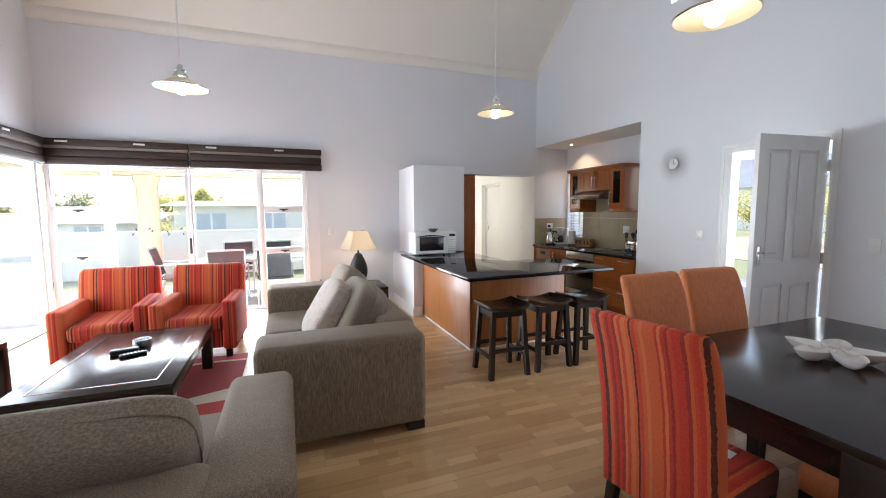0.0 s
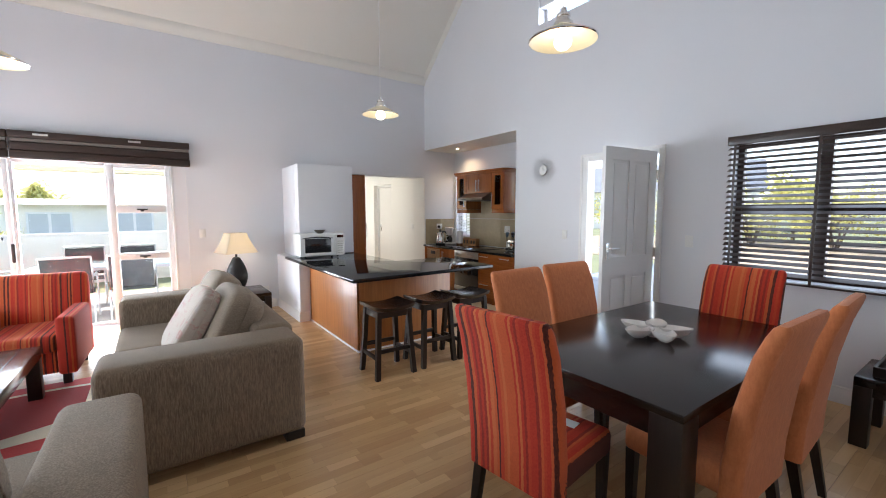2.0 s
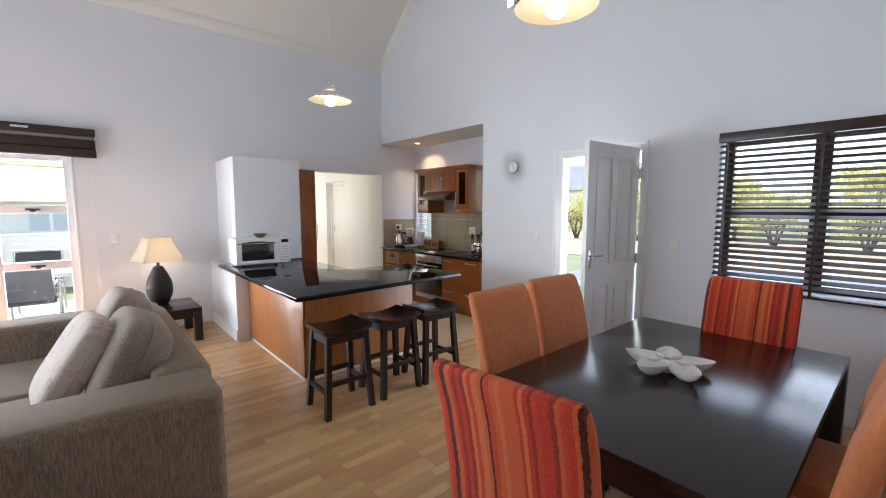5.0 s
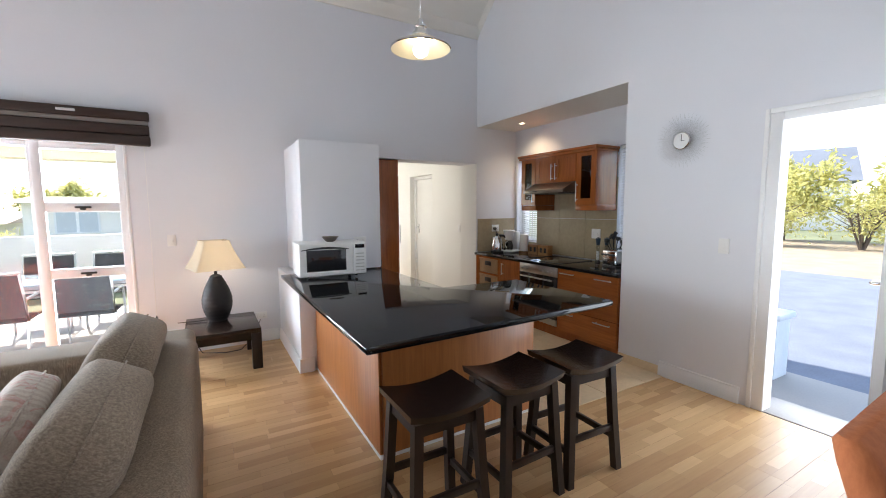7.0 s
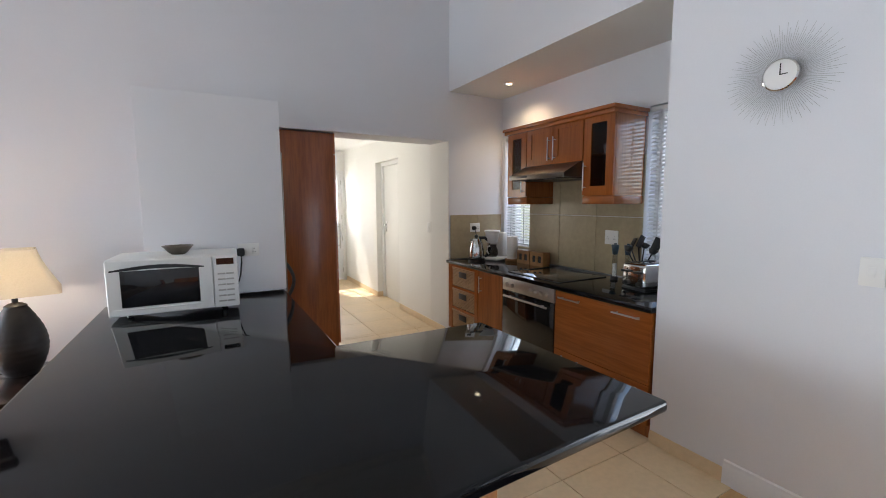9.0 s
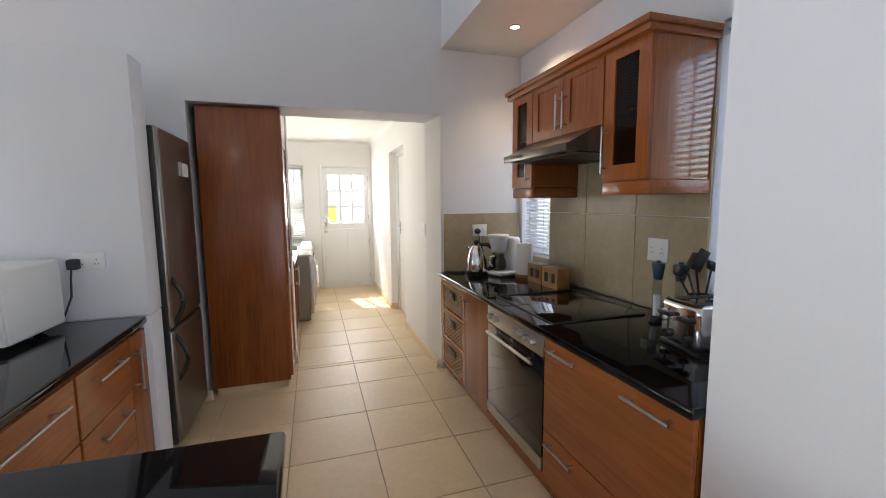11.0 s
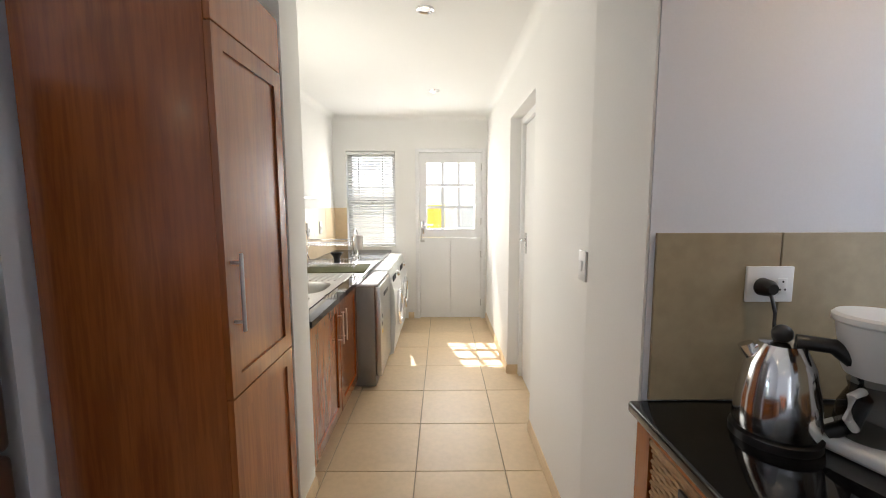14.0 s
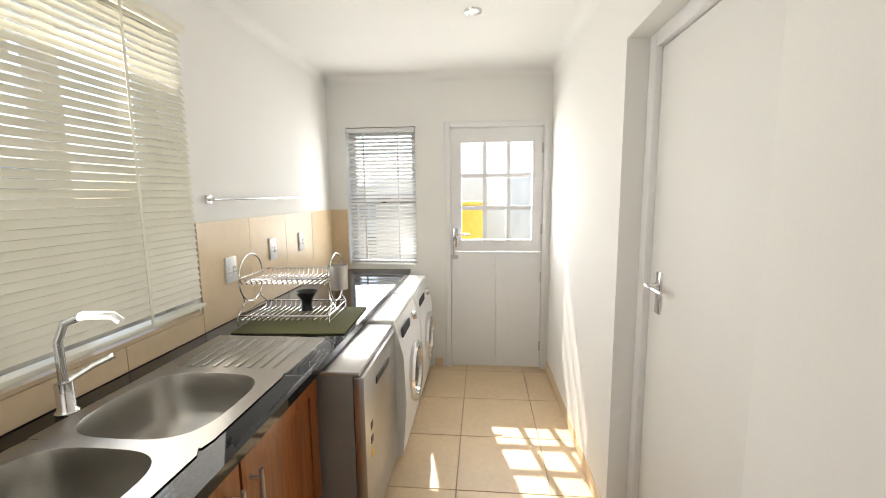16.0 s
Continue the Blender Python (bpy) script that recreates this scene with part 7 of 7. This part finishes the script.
def tree(name, at, h, r, leaves, mat, label, size=0.07, stems=1, category="tree", crown=0.72):
    t = thing(name, at, label, category)
    bm = bmesh.new()
    for k in range(stems):
        a = 2 * math.pi * k / max(1, stems) + rr.random()
        lean = 0.0 if stems == 1 else 0.35 * r
        top = Vector((lean * math.cos(a), lean * math.sin(a), h * 0.62))
        base = Vector((0.05 * math.cos(a), 0.05 * math.sin(a), 0))
        cyl(bm, base, top, 0.03 * h / (1 + 0.4 * (stems > 1)), 0.012 * h, 8)
        for j in range(5):
            b = rr.random() * 6.28
            st_ = base.lerp(top, 0.5 + 0.1 * j)
            cyl(bm, st_, st_ + Vector((math.cos(b) * r * 0.6, math.sin(b) * r * 0.6, h * (0.15 + 0.15 * rr.random()))), 0.010 * h, 0.003 * h, 6)
    part("trunk", bm, "bark", t)
    cr = new("crown", leaf_cloud(leaves, (0, 0, h * crown), r, size))
    cr.data.materials.append(M[mat])
    cr.parent = t
    return t


for x, y, h, r, n in ((21.4, 9.6, 2.4, 1.6, 3000), (21.8, 6.9, 2.2, 1.4, 2000), (22.2, 4.2, 2.4, 1.5, 2000), (21.6, 1.4, 2.2, 1.4, 1600), (20.8, 12.6, 2.4, 1.6, 2600)):
    tree("shrub", (x, y, -0.13), h, r, n, "leaf_yellow", "straggly yellow-green shrub across the driveway", 0.075, 7, "shrub", 0.62)
for x, y, h, r, m in ((25, 10.5, 2.9, 1.8, "leaf_yellow"), (26, 6.5, 3.0, 1.8, "leaf_yellow"), (40, 2, 4.8, 2.8, "leaf_yellow"), (38, -8, 4.4, 2.4, "leaf_yellow"),
                      (-20, 52, 2.7, 1.8, "leaf"), (-26, 50, 2.9, 2.0, "leaf"), (-13, 60, 3.1, 2.2, "leaf"), (-33, 50, 2.8, 2.0, "leaf"), (-9, 62, 2.9, 2.0, "leaf"), (-44, 46, 3.0, 2.2, "leaf"), (-5.2, 30, 2.6, 1.2, "leaf_yellow")):
    tree("tree", (x, y, -0.16), h, r, 2600, m, "leafy green tree in the distance" if m == "leaf" else "yellow-green leafy tree beyond the driveway", 0.16)
tree("shrub", (-3.2, 13.2, -0.16), 1.6, 0.5, 900, "leaf_yellow", "bright green shrub behind the garden wall", 0.05, 4, "shrub")
tree("shrub", (-5.6, 8.9, -0.16), 1.5, 0.5, 600, "leaf", "thin garden shrub beside the terrace", 0.06, 3, "shrub")
pier = thing("entrance_pier", (5.32, 3.33, -0.05), "low white plastered pier beside the entrance step", "pier")
part("shaft", box(-0.13, 0.13, -0.16, 0.16, 0, 0.54, bevel=0.01), "plaster_out", pier)
part("cap", box(-0.16, 0.16, -0.19, 0.19, 0.541, 0.60, bevel=0.015), "plaster_out", pier)
solid("ground_bed", box(13.6, 26, -30, 16, -0.159, -0.13), "soil", "bare soil bed under the shrubs", "flower bed")


# garden table and chairs on the veranda
gt = thing("garden_table", (-0.52, 8.05, -0.03), "glass-topped metal garden table on the veranda", "garden table")
part("tabletop", box(-0.95, 0.85, -0.48, 0.48, 0.70, 0.72, bevel=0.004), "table_glass", gt, "frosted glass top")
bm = bmesh.new()
for x0, x1, y0, y1 in ((-0.95, 0.85, -0.48, -0.44), (-0.95, 0.85, 0.44, 0.48), (-0.95, -0.91, -0.44, 0.44), (0.81, 0.85, -0.44, 0.44)):
    bx(bm, x0, x1, y0, y1, 0.665, 0.698)
part("rim", bm, "garden_metal", gt)
for x in (-0.9, 0.8):
    for y in (-0.43, 0.43):
        part("leg", cyl(bmesh.new(), (x, y, 0), (x, y, 0.67), 0.022), "garden_metal", gt)


def garden_chair(at, rz):
    c = thing("garden_chair", at, "metal garden chair with dark mesh seat and back", "garden chair", "garden chairs on the veranda", rz)
    for sx in (-1, 1):
        x = sx * 0.26
        bm = tube(bmesh.new(), [(x, -0.26, 0), (x, -0.25, 0.40), (x, -0.24, 0.62), (x, -0.20, 0.645), (x, 0.15, 0.645), (x, 0.22, 0.64)], 0.013, 8)
        part("front_leg", bm, "garden_metal", c)
        part("back_leg", tube(bmesh.new(), [(x, 0.30, 0), (x, 0.20, 0.42), (x, 0.26, 0.70), (x, 0.33, 0.92)], 0.013, 8), "garden_metal", c)
    part("seat", box(-0.25, 0.25, -0.24, 0.21, 0.41, 0.425, bevel=0.003), "garden_mesh", c)
    bm = bmesh.new()
    loft(bm, [[(-0.25, y, z), (0.25, y, z), (0.25, y + 0.01, z), (-0.25, y + 0.01, z)] for y, z in ((0.20, 0.46), (0.25, 0.68), (0.32, 0.90))])
    part("backrest", bm, "garden_mesh", c, "dark mesh back")
    part("top_rail", cyl(bmesh.new(), (-0.26, 0.33, 0.92), (0.26, 0.33, 0.92), 0.014), "garden_metal", c)
    return c


gc = garden_chair((-0.95, 7.35, -0.03), 180)
for x, y, r in ((-0.25, 7.35, 178), (-0.95, 8.75, 3), (-0.25, 8.75, -2), (0.62, 8.05, -88), (-1.85, 8.05, 92)):
    copy_thing(gc, pose(x, y, -0.03, 0, 0, r))

# ---- floor pieces ----
fl = bpy.data.objects["floor"]
boards = {}


def board(x0, x1, y0, y1):
    key = (round(x1 - x0, 3), round(y1 - y0, 3))
    if key not in boards:
        bm = box(0, key[0] - 0.0006, 0, key[1] - 0.0006, -0.012, 0, bevel=0.0008, seg=1)
        boards[key] = mesh_of("board", bm, 0)
        boards[key].materials.append(M["laminate"])
    o = new("board", boards[key])
    o.parent = fl
    o.location = (x0, y0, 0)


y, row = YF, 0
while y < YB - 0.001:
    y1 = min(y + 0.195, YB)
    x = XL - (0.43 * row % 1.29)
    stop = XR
    while x < stop - 0.001:
        a, b = max(x, XL), min(x + 1.29, stop)
        if y1 > 3.62:
            if a < 1.9:
                b = min(b, 1.9) if y > 3.62 else b
            else:
                a = b if y > 3.62 else a
        if b - a > 0.01:
            board(a, b, y, y1)
        x += 1.29
    y, row = y1, row + 1

tiles = {}
T = 0.475


def lay(parent, x0, x1, y0, y1):
    key = (round(x1 - x0, 3), round(y1 - y0, 3))
    if key not in tiles:
        tiles[key] = mesh_of("tile", box(0.0025, key[0] - 0.0025, 0.0025, key[1] - 0.0025, -0.0045, 0.0035, bevel=0.0012, seg=1), 0)
        tiles[key].materials.append(M["tile"])
    o = new("tile", tiles[key])
    o.parent = parent
    o.location = (x0, y0, 0)


for parent, xa, xb, ya, yb2 in ((bpy.data.objects["floor_kitchen"], 1.905, XK, 3.64, YB + 0.362), (bpy.data.objects["floor_scullery"], XS0, 4.62, YB + 0.366, YE + 0.09)):
    i = math.floor((xa - 3.605) / T)
    while 3.605 + i * T < xb:
        j = math.floor((ya - 6.5) / T)
        while 6.5 + j * T < yb2:
            a, b, c, e = max(xa, 3.605 + i * T), min(xb, 3.605 + (i + 1) * T), max(ya, 6.5 + j * T), min(yb2, 6.5 + (j + 1) * T)
            if b - a > 0.02 and e - c > 0.02:
                lay(parent, a, b, c, e)
            j += 1
        i += 1
